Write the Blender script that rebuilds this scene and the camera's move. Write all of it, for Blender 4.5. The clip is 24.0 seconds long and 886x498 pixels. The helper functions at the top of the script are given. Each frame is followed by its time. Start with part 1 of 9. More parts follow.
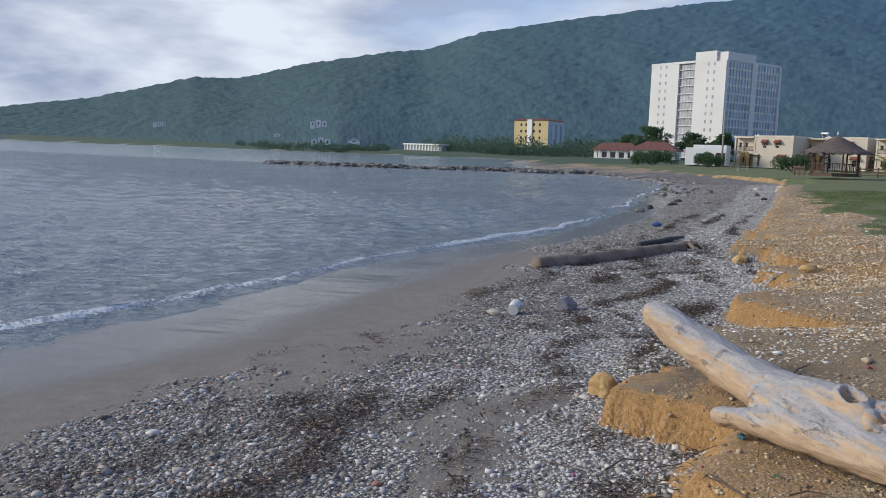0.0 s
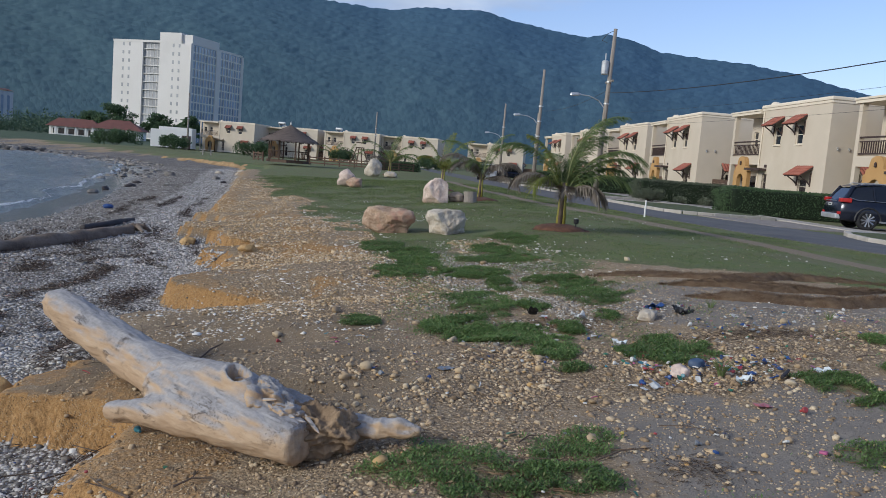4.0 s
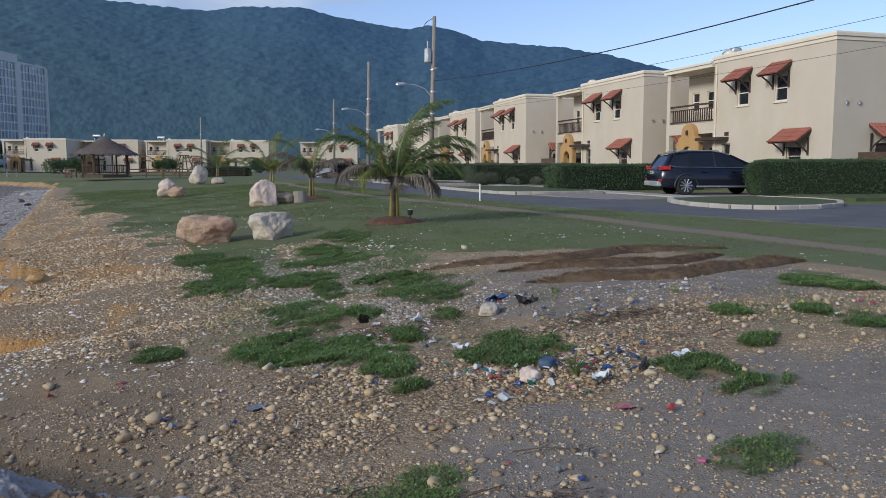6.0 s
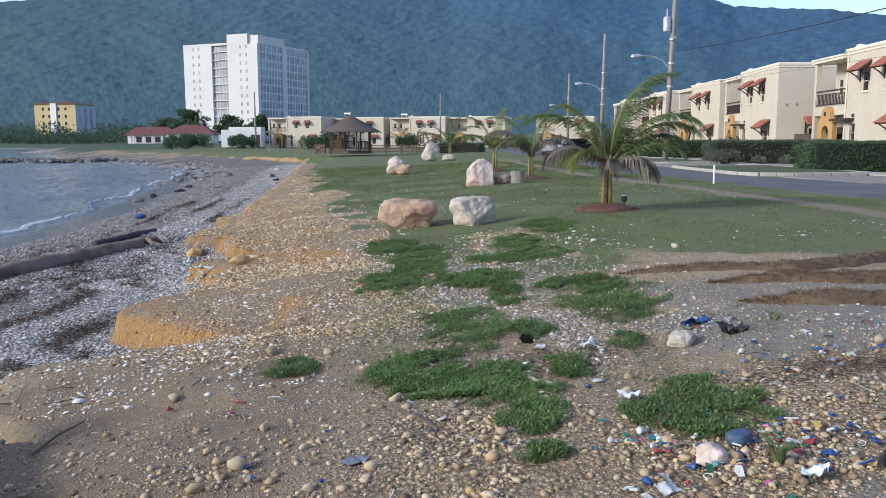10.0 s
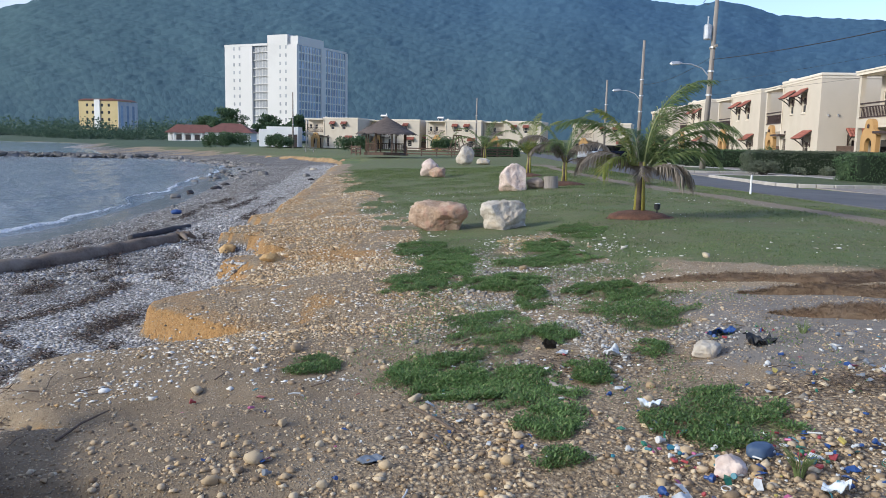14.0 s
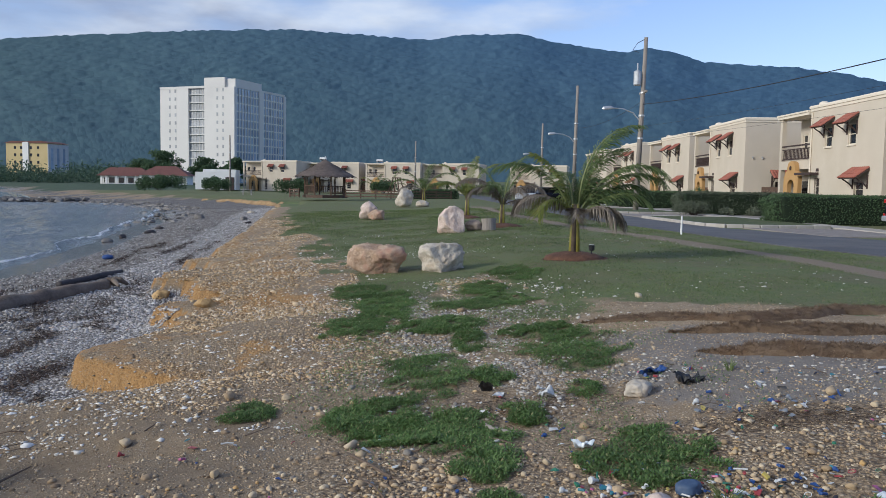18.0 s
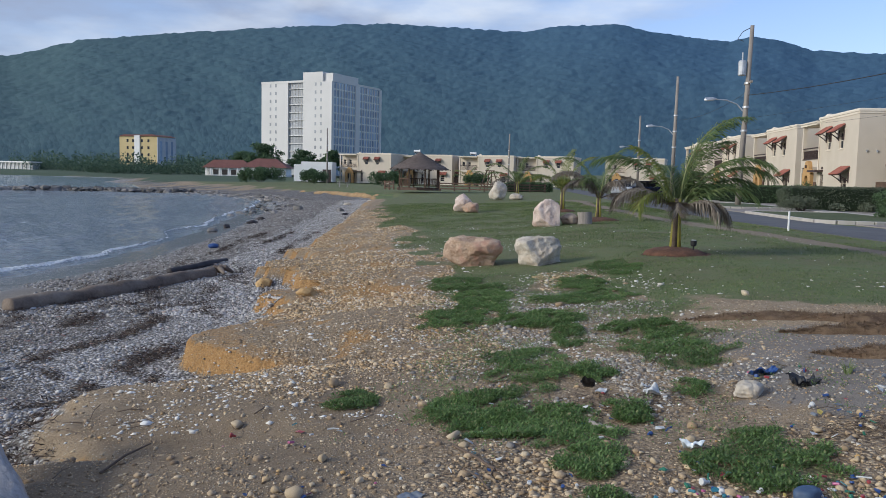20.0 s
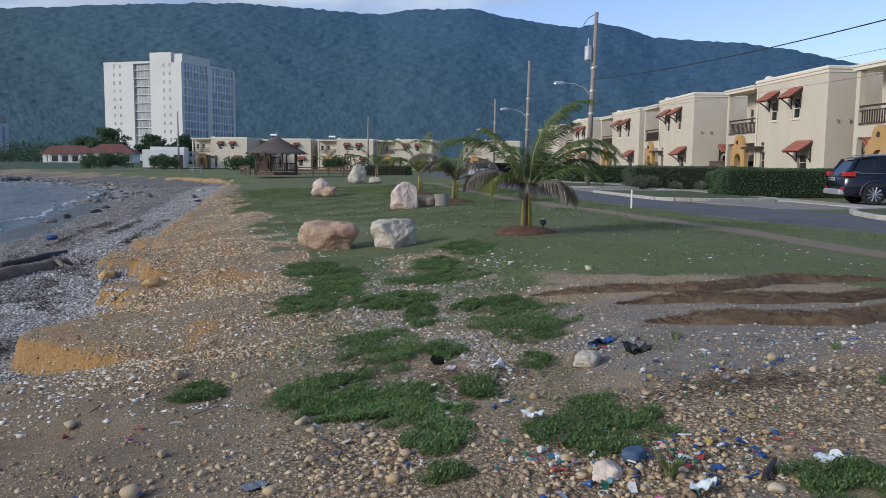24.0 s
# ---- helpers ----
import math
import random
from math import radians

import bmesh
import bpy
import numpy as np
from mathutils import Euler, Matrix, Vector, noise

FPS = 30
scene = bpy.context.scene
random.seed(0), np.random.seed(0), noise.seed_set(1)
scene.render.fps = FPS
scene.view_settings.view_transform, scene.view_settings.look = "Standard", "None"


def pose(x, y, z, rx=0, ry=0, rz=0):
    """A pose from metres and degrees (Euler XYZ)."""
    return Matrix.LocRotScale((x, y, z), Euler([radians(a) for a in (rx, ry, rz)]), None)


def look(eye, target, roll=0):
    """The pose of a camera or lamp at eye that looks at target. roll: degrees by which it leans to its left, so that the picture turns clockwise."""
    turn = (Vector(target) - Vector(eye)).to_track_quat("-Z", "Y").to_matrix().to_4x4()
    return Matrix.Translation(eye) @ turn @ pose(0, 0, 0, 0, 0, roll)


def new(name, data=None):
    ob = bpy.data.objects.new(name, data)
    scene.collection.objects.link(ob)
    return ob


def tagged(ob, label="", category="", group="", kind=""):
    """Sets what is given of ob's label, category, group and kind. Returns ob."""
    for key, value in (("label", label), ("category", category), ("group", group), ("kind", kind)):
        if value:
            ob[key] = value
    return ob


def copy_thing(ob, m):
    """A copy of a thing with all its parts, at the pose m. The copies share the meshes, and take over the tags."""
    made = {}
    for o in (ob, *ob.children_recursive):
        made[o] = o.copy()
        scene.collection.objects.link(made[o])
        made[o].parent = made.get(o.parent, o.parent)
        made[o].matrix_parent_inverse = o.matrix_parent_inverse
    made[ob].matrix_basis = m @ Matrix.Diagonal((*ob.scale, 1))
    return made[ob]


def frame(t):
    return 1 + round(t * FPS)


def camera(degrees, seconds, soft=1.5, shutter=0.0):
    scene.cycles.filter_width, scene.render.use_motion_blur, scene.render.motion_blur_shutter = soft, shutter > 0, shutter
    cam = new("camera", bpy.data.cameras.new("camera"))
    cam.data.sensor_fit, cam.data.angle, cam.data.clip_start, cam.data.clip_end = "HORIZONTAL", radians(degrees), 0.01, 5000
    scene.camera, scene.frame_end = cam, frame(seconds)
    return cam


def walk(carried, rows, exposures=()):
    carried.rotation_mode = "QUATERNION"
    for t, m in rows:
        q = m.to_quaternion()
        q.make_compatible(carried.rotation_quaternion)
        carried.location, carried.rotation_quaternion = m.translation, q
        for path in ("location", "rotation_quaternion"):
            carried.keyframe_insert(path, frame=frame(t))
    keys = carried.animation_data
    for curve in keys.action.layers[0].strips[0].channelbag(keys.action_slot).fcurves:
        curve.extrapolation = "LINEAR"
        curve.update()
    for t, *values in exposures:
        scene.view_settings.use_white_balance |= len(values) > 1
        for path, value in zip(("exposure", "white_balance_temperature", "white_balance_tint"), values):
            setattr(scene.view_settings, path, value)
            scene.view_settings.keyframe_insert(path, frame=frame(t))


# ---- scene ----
cam = camera(57.8, 24.0, 0.7)
PATH = [
    (0, (0.023, -0.051, 1.53), (0.018, 1.935, 1.289), 1.8),
    (0.5, (0.007, 0.025, 1.535), (0.312, 1.988, 1.303), 1.7),
    (1, (0.012, 0.035, 1.536), (0.584, 1.94, 1.327), 2.9),
    (1.5, (0.078, 0.009, 1.546), (0.872, 1.836, 1.368), 2.2),
    (2, (0.248, 0.023, 1.515), (1.212, 1.761, 1.297), 0.8),
    (2.5, (0.49, 0.025, 1.515), (1.556, 1.705, 1.314), 5.2),
    (4.5, (0.635, 0.241, 1.494), (1.925, 1.754, 1.274), 3.8),
    (5, (0.905, 0.375, 1.485), (2.365, 1.728, 1.293), 4.3),
    (5.5, (1.113, 0.617, 1.446), (2.594, 1.947, 1.253), 1.7),
    (6, (1.326, 0.712, 1.461), (2.798, 2.051, 1.255), -0.0),
    (6.5, (1.637, 0.692, 1.469), (3.081, 2.035, 1.135), 2.1),
    (7, (1.788, 0.722, 1.448), (3.033, 2.228, 1.023), 1.5),
    (7.5, (2.057, 0.995, 1.473), (2.933, 2.754, 1.1), 3.2),
    (8, (2.243, 1.147, 1.533), (2.985, 2.965, 1.149), 1.7),
    (8.5, (2.39, 1.238, 1.572), (3.042, 3.105, 1.274), 2.2),
    (9, (2.452, 1.271, 1.571), (3.183, 3.115, 1.31), 0.9),
    (9.5, (2.424, 1.253, 1.567), (3.348, 3.008, 1.305), 0.4),
    (10, (2.425, 1.221, 1.569), (3.445, 2.92, 1.303), -0.1),
    (10.5, (2.437, 1.204, 1.565), (3.457, 2.903, 1.295), 0.1),
    (12.5, (2.436, 1.201, 1.574), (3.475, 2.892, 1.323), 0.9),
    (13, (2.433, 1.207, 1.571), (3.47, 2.9, 1.322), 0.7),
    (13.5, (2.44, 1.208, 1.565), (3.471, 2.903, 1.312), 1.0),
    (14, (2.477, 1.201, 1.556), (3.427, 2.942, 1.298), 1.2),
    (14.5, (2.508, 1.199, 1.558), (3.432, 2.953, 1.299), 0.8),
    (15, (2.514, 1.181, 1.57), (3.439, 2.935, 1.316), 0.8),
    (15.5, (2.519, 1.156, 1.576), (3.507, 2.888, 1.427), 0.9),
    (16, (2.492, 1.156, 1.577), (3.527, 2.861, 1.43), 0.4),
    (16.5, (2.447, 1.175, 1.574), (3.476, 2.883, 1.424), 0.7),
    (17, (2.449, 1.181, 1.576), (3.476, 2.89, 1.424), 0.8),
    (17.5, (2.466, 1.167, 1.575), (3.494, 2.876, 1.423), 0.8),
    (18, (2.486, 1.15, 1.579), (3.567, 2.825, 1.427), 1.0),
    (18.5, (2.467, 1.157, 1.579), (3.545, 2.834, 1.425), 1.2),
    (19, (2.423, 1.177, 1.577), (3.434, 2.896, 1.419), 1.6),
    (19.5, (2.416, 1.194, 1.575), (3.312, 2.974, 1.41), 1.7),
    (21.5, (2.46, 1.181, 1.566), (3.371, 2.95, 1.361), -0.1),
    (22, (2.468, 1.183, 1.564), (3.473, 2.898, 1.347), 0.1),
    (22.5, (2.47, 1.185, 1.562), (3.486, 2.893, 1.341), 0.4),
    (23, (2.499, 1.156, 1.569), (3.543, 2.847, 1.348), 0.4),
    (23.5, (2.52, 1.141, 1.566), (3.68, 2.756, 1.35), 0.7),
    (24, (2.518, 1.142, 1.564), (3.691, 2.749, 1.355), 0.6),
]
walk(cam, [(t, look(eye, target, roll)) for t, eye, target, roll in PATH], [(t, e, k - 80, 5) for t, e, k in ((0, 0.72, 5850), (1.0, 0.82, 5900), (2.5, 0.75, 5850), (5.0, 0.4, 5600), (6.2, 0.5, 5600), (7.0, 1.02, 5400), (8.0, 1.42, 5450), (9.0, 1.0, 5560), (10.0, 1.06, 5560), (11.0, 1.05, 5560), (12.8, 0.74, 5600), (13.2, 0.85, 5600), (14.0, 1.05, 5600), (15.0, 1.08, 5600), (15.7, 0.57, 5650), (17.0, 0.64, 5650), (19.5, 0.60, 5650), (22.0, 0.97, 5680), (23.0, 0.94, 5680), (23.6, 0.75, 5550), (24, 0.52, 5550))])

# ---- world, sun ----
# the street frame: local x runs away from the sea towards the houses, local y along the shore
ST = pose(2.449, 1.181, 0, 0, 0, -31.01)
SUN_DIR = (ST.to_3x3() @ Vector((-0.86, -0.42, 0.40))).normalized()
world = bpy.data.worlds.new("sky")
scene.world = world
world.use_nodes = True
wn, wl = world.node_tree.nodes, world.node_tree.links
wn.clear()
w_out, w_bg = wn.new("ShaderNodeOutputWorld"), wn.new("ShaderNodeBackground")
sky = wn.new("ShaderNodeTexSky")
sky.sky_type, sky.sun_disc = "NISHITA", False
sky.sun_elevation = math.asin(SUN_DIR.z)
sky.sun_rotation = math.atan2(SUN_DIR.x, SUN_DIR.y)
sky.air_density, sky.dust_density, sky.ozone_density = 1.0, 1.2, 1.0
w_tc, w_map, w_noise = wn.new("ShaderNodeTexCoord"), wn.new("ShaderNodeMapping"), wn.new("ShaderNodeTexNoise")
w_map.inputs["Rotation"].default_value = (0, 0, radians(31.01))
w_map.inputs["Scale"].default_value = (1.0, 1.0, 3.2)
w_noise.inputs["Scale"].default_value, w_noise.inputs["Detail"].default_value = 2.6, 8
w_noise.inputs["Roughness"].default_value = 0.55
w_sep, w_add, w_ramp = wn.new("ShaderNodeSeparateXYZ"), wn.new("ShaderNodeMath"), wn.new("ShaderNodeMapRange")
w_add.operation = "MULTIPLY_ADD"
w_add.inputs[1].default_value = -0.36
w_ramp.inputs["From Min"].default_value, w_ramp.inputs["From Max"].default_value = 0.46, 0.66
w_mix = wn.new("ShaderNodeMixRGB")
w_tone = wn.new("ShaderNodeMixRGB")
w_tone.blend_type = "MULTIPLY"
w_tone.inputs[0].default_value, w_tone.inputs[2].default_value = 1.0, (0.90, 0.80, 0.90, 1)
w_shade = wn.new("ShaderNodeTexNoise")
w_shade.inputs["Scale"].default_value, w_shade.inputs["Detail"].default_value = 5.0, 6
w_puff = wn.new("ShaderNodeMapRange")
w_puff.inputs["From Min"].default_value, w_puff.inputs["From Max"].default_value = 0.38, 0.62
w_cloud = wn.new("ShaderNodeMixRGB")
w_cloud.inputs[1].default_value, w_cloud.inputs[2].default_value = (2.0, 2.1, 2.6, 1), (4.1, 4.0, 4.1, 1)
for a, b in ((w_tc.outputs["Generated"], w_map.inputs["Vector"]), (w_map.outputs[0], w_noise.inputs["Vector"]),
             (w_map.outputs[0], w_sep.inputs[0]), (w_sep.outputs["X"], w_add.inputs[0]), (w_noise.outputs["Fac"], w_add.inputs[2]),
             (w_add.outputs[0], w_ramp.inputs["Value"]), (w_ramp.outputs[0], w_mix.inputs[0]),
             (w_map.outputs[0], w_shade.inputs["Vector"]), (w_shade.outputs["Fac"], w_puff.inputs["Value"]), (w_puff.outputs[0], w_cloud.inputs[0]),
             (sky.outputs[0], w_tone.inputs[1]), (w_tone.outputs[0], w_mix.inputs[1]), (w_cloud.outputs[0], w_mix.inputs[2]),
             (w_mix.outputs[0], w_bg.inputs[0]), (w_bg.outputs[0], w_out.inputs[0])):
    wl.new(a, b)
w_bg.inputs[1].default_value = 0.125
sun = new("sun", bpy.data.lights.new("sun", "SUN"))
sun.data.energy, sun.data.angle, sun.data.color = 1.95, radians(15), (1.0, 0.87, 0.72)
sun.matrix_world = look(SUN_DIR * 50, (0, 0, 0))

# ---- numbers of the plan ----
SEA = -0.88
R = np.random.default_rng(7)


def lattice(i, j, seed):
    n = (i * 374761393 + j * 668265263 + seed * 1442695041) & 0x7FFFFFFF
    n = ((n ^ (n >> 13)) * 1274126177) & 0x7FFFFFFF
    return ((n ^ (n >> 16)) & 0xFFFF) / 65535.0


def vnoise(x, y, seed=0):
    """Smooth value noise of period 1, from 0 to 1."""
    x, y = np.asarray(x, float), np.asarray(y, float)
    i, j = np.floor(x).astype(np.int64), np.floor(y).astype(np.int64)
    a, b = x - i, y - j
    a, b = a * a * (3 - 2 * a), b * b * (3 - 2 * b)
    return ((lattice(i, j, seed) * (1 - a) + lattice(i + 1, j, seed) * a) * (1 - b)
            + (lattice(i, j + 1, seed) * (1 - a) + lattice(i + 1, j + 1, seed) * a) * b)


def fbm(x, y, seed=0, octaves=4):
    s, amp, tot = 0.0, 1.0, 0.0
    for k in range(octaves):
        s, tot = s + amp * vnoise(x * 2 ** k + 17.3 * k, y * 2 ** k - 9.1 * k, seed + k), tot + amp
        amp *= 0.5
    return s / tot


def step(x, a, b):
    s = np.clip((np.asarray(x, float) - a) / (b - a), 0, 1)
    return s * s * (3 - 2 * s)


def coast(u):
    return np.interp(u, [-900, -60, 3, 6.2, 9, 14.8, 20.7, 29, 56, 80, 90, 100, 125, 240, 309, 340, 468, 700, 1000, 3000],
                     [-30, -10.6, -10.4, -10.5, -11.2, -11.6, -11.3, -12.4, -18.4, -25, -33, -45, -60, -120, -160, -300, -768, -1500, -3000, -9000])


def scarp(u):
    return np.interp(u, [-40, 0, 1.0, 1.8, 2.2, 3.3, 3.5, 4.4, 4.7, 5.2, 6.3, 7.0, 7.3, 7.6, 8.2, 8.8, 9.6, 10.2, 11.4, 11.8, 12.3, 12.6, 13.2, 13.6, 14.8, 15.3, 16.4, 16.9, 18.2, 19, 20, 22.9, 31.7, 51, 80, 92, 107, 130, 250, 309, 340],
                     [-3, -2.3, -2.1, -2.0, -2.3, -2.45, -3.35, -3.32, -2.5, -3.2, -3.2, -2.3, -2.2, -2.6, -3.45, -3.6, -3.2, -3.0, -3.1, -3.7, -3.7, -3.2, -3.15, -3.65, -3.9, -4.9, -5.1, -4.3, -4.5, -5.4, -5.0, -5.6, -6.7, -9.3, -13.2, -20, -33, -52, -112, -150, -285])


def height(v, u):
    """Height of the ground at local (v, u)."""
    v, u = np.asarray(v, float), np.asarray(u, float)
    vw = coast(u)
    near = np.exp(-np.clip(np.abs(u - 8), 0, 400) / 60)
    vs = scarp(u) + 0.34 * (fbm(u * 2.1, v * 0.9, 3) - 0.5) * (0.4 + near) + 0.09 * (vnoise(u * 7, v * 7, 5) - 0.5) + 0.05 * (vnoise(u * 17, v * 17, 6) - 0.5)
    vs = np.where(u > 320, vw + 12, vs) + 1.8 * step(u, 56, 64) * (1 - step(u, 98, 108))
    s = np.clip((v - vs) / np.maximum(3 - vs, 0.1), 0, 1)
    land = np.interp(s, [0, 0.1, 0.27, 0.45, 0.6, 0.72, 0.85, 1], [-0.23, -0.17, 0.0, 0.07, 0.16, 0.23, 0.33, 0.39])
    land = land - 0.03 * step(v, 5, 9) + 0.24 * step(u, 30, 60) * (1 - s) ** 3
    t = (v - vw) / np.maximum(vs - vw, 0.5)
    beach = np.interp(t, [-3, -0.4, 0, 0.25, 0.6, 1, 2], [-4, -1.15, SEA, -0.77, -0.62, -0.51, -0.46])
    wide = np.interp(u, [-40, 2.9, 3.2, 4.5, 4.9, 7.0, 7.2, 9.2, 9.8, 11.5, 11.8, 12.3, 12.7, 13.1, 13.7, 14.6, 15.1, 16.6, 17.5, 60, 100, 112, 130], [0.5, 0.45, 0.07, 0.07, 0.9, 0.7, 0.07, 0.09, 0.45, 0.4, 0.1, 0.1, 0.3, 0.1, 0.1, 0.35, 0.08, 0.1, 0.18, 0.4, 1.2, 3, 6])
    k = step(v, vs - wide, vs + 0.03)
    z = beach * (1 - k) + land * k
    z = z + (0.05 * (fbm(v * 0.9, u * 0.9, 11) - 0.5) + 0.025 * (fbm(v * 5, u * 5, 13, 3) - 0.5)) * step(v, vw - 1, vw + 1.5) * (1 - 0.8 * step(v, 5, 7))
    z = z + 1.15 * np.exp(-((u - 190) / 13) ** 2) * step(v, -105, -85) * (1 - step(v, -45, -30))
    inland = np.sqrt(np.maximum(v, 0) ** 2 * 0.3 + np.maximum(u, 0) ** 2)
    return z + step(inland, 250, 900) * 12 * step(v - vw, 10, 80)


def to_world(v, u, z):
    p = np.stack([np.asarray(v, float), np.asarray(u, float), np.asarray(z, float)], -1)
    m = np.array(ST)
    return p @ m[:3, :3].T + m[:3, 3]


def hz(v, u):
    return float(height(v, u))


# ---- mesh tools ----
def np_mesh(name, verts, faces):
    """A mesh from arrays; all faces have the same number of corners."""
    me = bpy.data.meshes.new(name)
    verts, faces = np.asarray(verts, np.float32), np.asarray(faces, np.int32)
    n, k = faces.shape
    me.vertices.add(len(verts))
    me.vertices.foreach_set("co", verts.ravel())
    me.loops.add(n * k)
    me.loops.foreach_set("vertex_index", faces.ravel())
    me.polygons.add(n)
    me.polygons.foreach_set("loop_start", np.arange(0, n * k, k, dtype=np.int32))
    me.update(calc_edges=True)
    me.validate()
    return me


class MB:
    """Collects boxes, tubes and sheets into one mesh."""

    def __init__(self):
        self.v, self.f = [], []

    def add(self, verts, faces):
        o = len(self.v)
        self.v += [tuple(p) for p in verts]
        self.f += [tuple(i + o for i in f) for f in faces]
        return self

    def box(self, x0, x1, y0, y1, z0, z1, bevel=0.0):
        if bevel:
            bm = bmesh.new()
            bmesh.ops.create_cube(bm, size=1, matrix=Matrix.LocRotScale(((x0 + x1) / 2, (y0 + y1) / 2, (z0 + z1) / 2), None, (abs(x1 - x0), abs(y1 - y0), abs(z1 - z0))))
            bmesh.ops.bevel(bm, geom=bm.edges[:], offset=bevel, segments=2, affect="EDGES", profile=0.5)
            bm.verts.index_update()
            self.add([p.co for p in bm.verts], [[q.index for q in f.verts] for f in bm.faces])
            bm.free()
            return self
        x = [(x0, y0, z0), (x1, y0, z0), (x1, y1, z0), (x0, y1, z0), (x0, y0, z1), (x1, y0, z1), (x1, y1, z1), (x0, y1, z1)]
        return self.add(x, [(3, 2, 1, 0), (4, 5, 6, 7), (0, 1, 5, 4), (1, 2, 6, 5), (2, 3, 7, 6), (3, 0, 4, 7)])

    def tube(self, pts, radii, n=8, caps=True, squash=1.0):
        """A tube along points; a radius a point."""
        pts = [Vector(p) for p in pts]
        if not hasattr(radii, "__len__"):
            radii = [radii] * len(pts)
        o, rings = len(self.v), []
        side = None
        for i, p in enumerate(pts):
            d = (pts[min(i + 1, len(pts) - 1)] - pts[max(i - 1, 0)]).normalized()
            if side is None:
                side = d.orthogonal().normalized()
            side = (side - d * side.dot(d)).normalized()
            up = d.cross(side)
            self.v += [tuple(p + (side * math.cos(a) + up * math.sin(a) * squash) * radii[i]) for a in (2 * math.pi * k / n for k in range(n))]
        for i in range(len(pts) - 1):
            for k in range(n):
                a, b = o + i * n + k, o + i * n + (k + 1) % n
                self.f.append((a, b, b + n, a + n))
        if caps:
            self.f.append(tuple(o + k for k in reversed(range(n))))
            self.f.append(tuple(o + (len(pts) - 1) * n + k for k in range(n)))
        return self

    def lathe(self, prof, n=16, at=(0, 0, 0)):
        """A turned form round the z axis from (radius, z) pairs."""
        o = len(self.v)
        for r, z in prof:
            self.v += [(at[0] + r * math.cos(2 * math.pi * k / n), at[1] + r * math.sin(2 * math.pi * k / n), at[2] + z) for k in range(n)]
        for i in range(len(prof) - 1):
            for k in range(n):
                a, b = o + i * n + k, o + i * n + (k + 1) % n
                self.f.append((a, b, b + n, a + n))
        self.f.append(tuple(o + k for k in reversed(range(n))))
        self.f.append(tuple(o + (len(prof) - 1) * n + k for k in range(n)))
        return self

    def prism(self, poly, y0, y1):
        """A polygon in x and z, drawn out along y."""
        n, o = len(poly), len(self.v)
        self.v += [(x, y0, z) for x, z in poly] + [(x, y1, z) for x, z in poly]
        self.f.append(tuple(o + k for k in range(n)))
        self.f.append(tuple(o + n + k for k in reversed(range(n))))
        for k in range(n):
            self.f.append((o + k, o + n + k, o + n + (k + 1) % n, o + (k + 1) % n))
        return self

    def mesh(self, name, smooth=False):
        me = bpy.data.meshes.new(name)
        me.from_pydata(self.v, [], self.f)
        bm = bmesh.new()
        bm.from_mesh(me)
        bmesh.ops.recalc_face_normals(bm, faces=bm.faces)
        bm.to_mesh(me)
        bm.free()
        if smooth:
            me.polygons.foreach_set("use_smooth", [True] * len(me.polygons))
        return me


def part(name, mesh, material, parent, label="", m=None, smooth=False):
    """ONE mesh object under a thing or a part."""
    if isinstance(mesh, MB):
        mesh = mesh.mesh(name, smooth)
    if material and not mesh.materials:
        mesh.materials.append(material)
    ob = new(name, mesh)
    ob.parent = parent
    if m is not None:
        ob.matrix_basis = m
    return tagged(ob, label)


def thing(name, m, label, category, group="", mesh=None, material=None, smooth=False, kind=""):
    """A top-level thing at the local pose m: an Empty, or one mesh."""
    if isinstance(mesh, MB):
        mesh = mesh.mesh(name, smooth)
    if mesh is not None and material and not mesh.materials:
        mesh.materials.append(material)
    ob = new(name, mesh)
    ob.matrix_basis = ST @ m
    return tagged(ob, label, category, group, kind)


ICO_V = np.array([(0, -.526, .851), (0, .526, .851), (0, -.526, -.851), (0, .526, -.851), (-.526, .851, 0), (.526, .851, 0),
                  (-.526, -.851, 0), (.526, -.851, 0), (-.851, 0, .526), (-.851, 0, -.526), (.851, 0, .526), (.851, 0, -.526)])
ICO_F = np.array([(0, 10, 1), (0, 1, 8), (0, 8, 6), (0, 6, 7), (0, 7, 10), (10, 7, 11), (10, 11, 5), (10, 5, 1), (1, 5, 4), (1, 4, 8),
                  (8, 4, 9), (8, 9, 6), (6, 9, 2), (6, 2, 7), (7, 2, 11), (3, 11, 2), (3, 5, 11), (3, 4, 5), (3, 9, 4), (3, 2, 9)])


def turns(n):
    """n random turns, as matrices."""
    q = R.normal(size=(n, 4))
    q /= np.linalg.norm(q, axis=1)[:, None]
    w, x, y, z = q.T
    return np.stack([1 - 2 * (y * y + z * z), 2 * (x * y - z * w), 2 * (x * z + y * w), 2 * (x * y + z * w), 1 - 2 * (x * x + z * z), 2 * (y * z - x * w),
                     2 * (x * z - y * w), 2 * (y * z + x * w), 1 - 2 * (x * x + y * y)], -1).reshape(n, 3, 3)


def spread_mesh(name, base_v, base_f, mats, places):
    """One mesh of many small copies of a form."""
    v = np.einsum("nij,kj->nki", mats, base_v) + places[:, None, :]
    f = base_f[None] + (np.arange(len(places)) * len(base_v))[:, None, None]
    return np_mesh(name, v.reshape(-1, 3), f.reshape(-1, base_f.shape[1]))


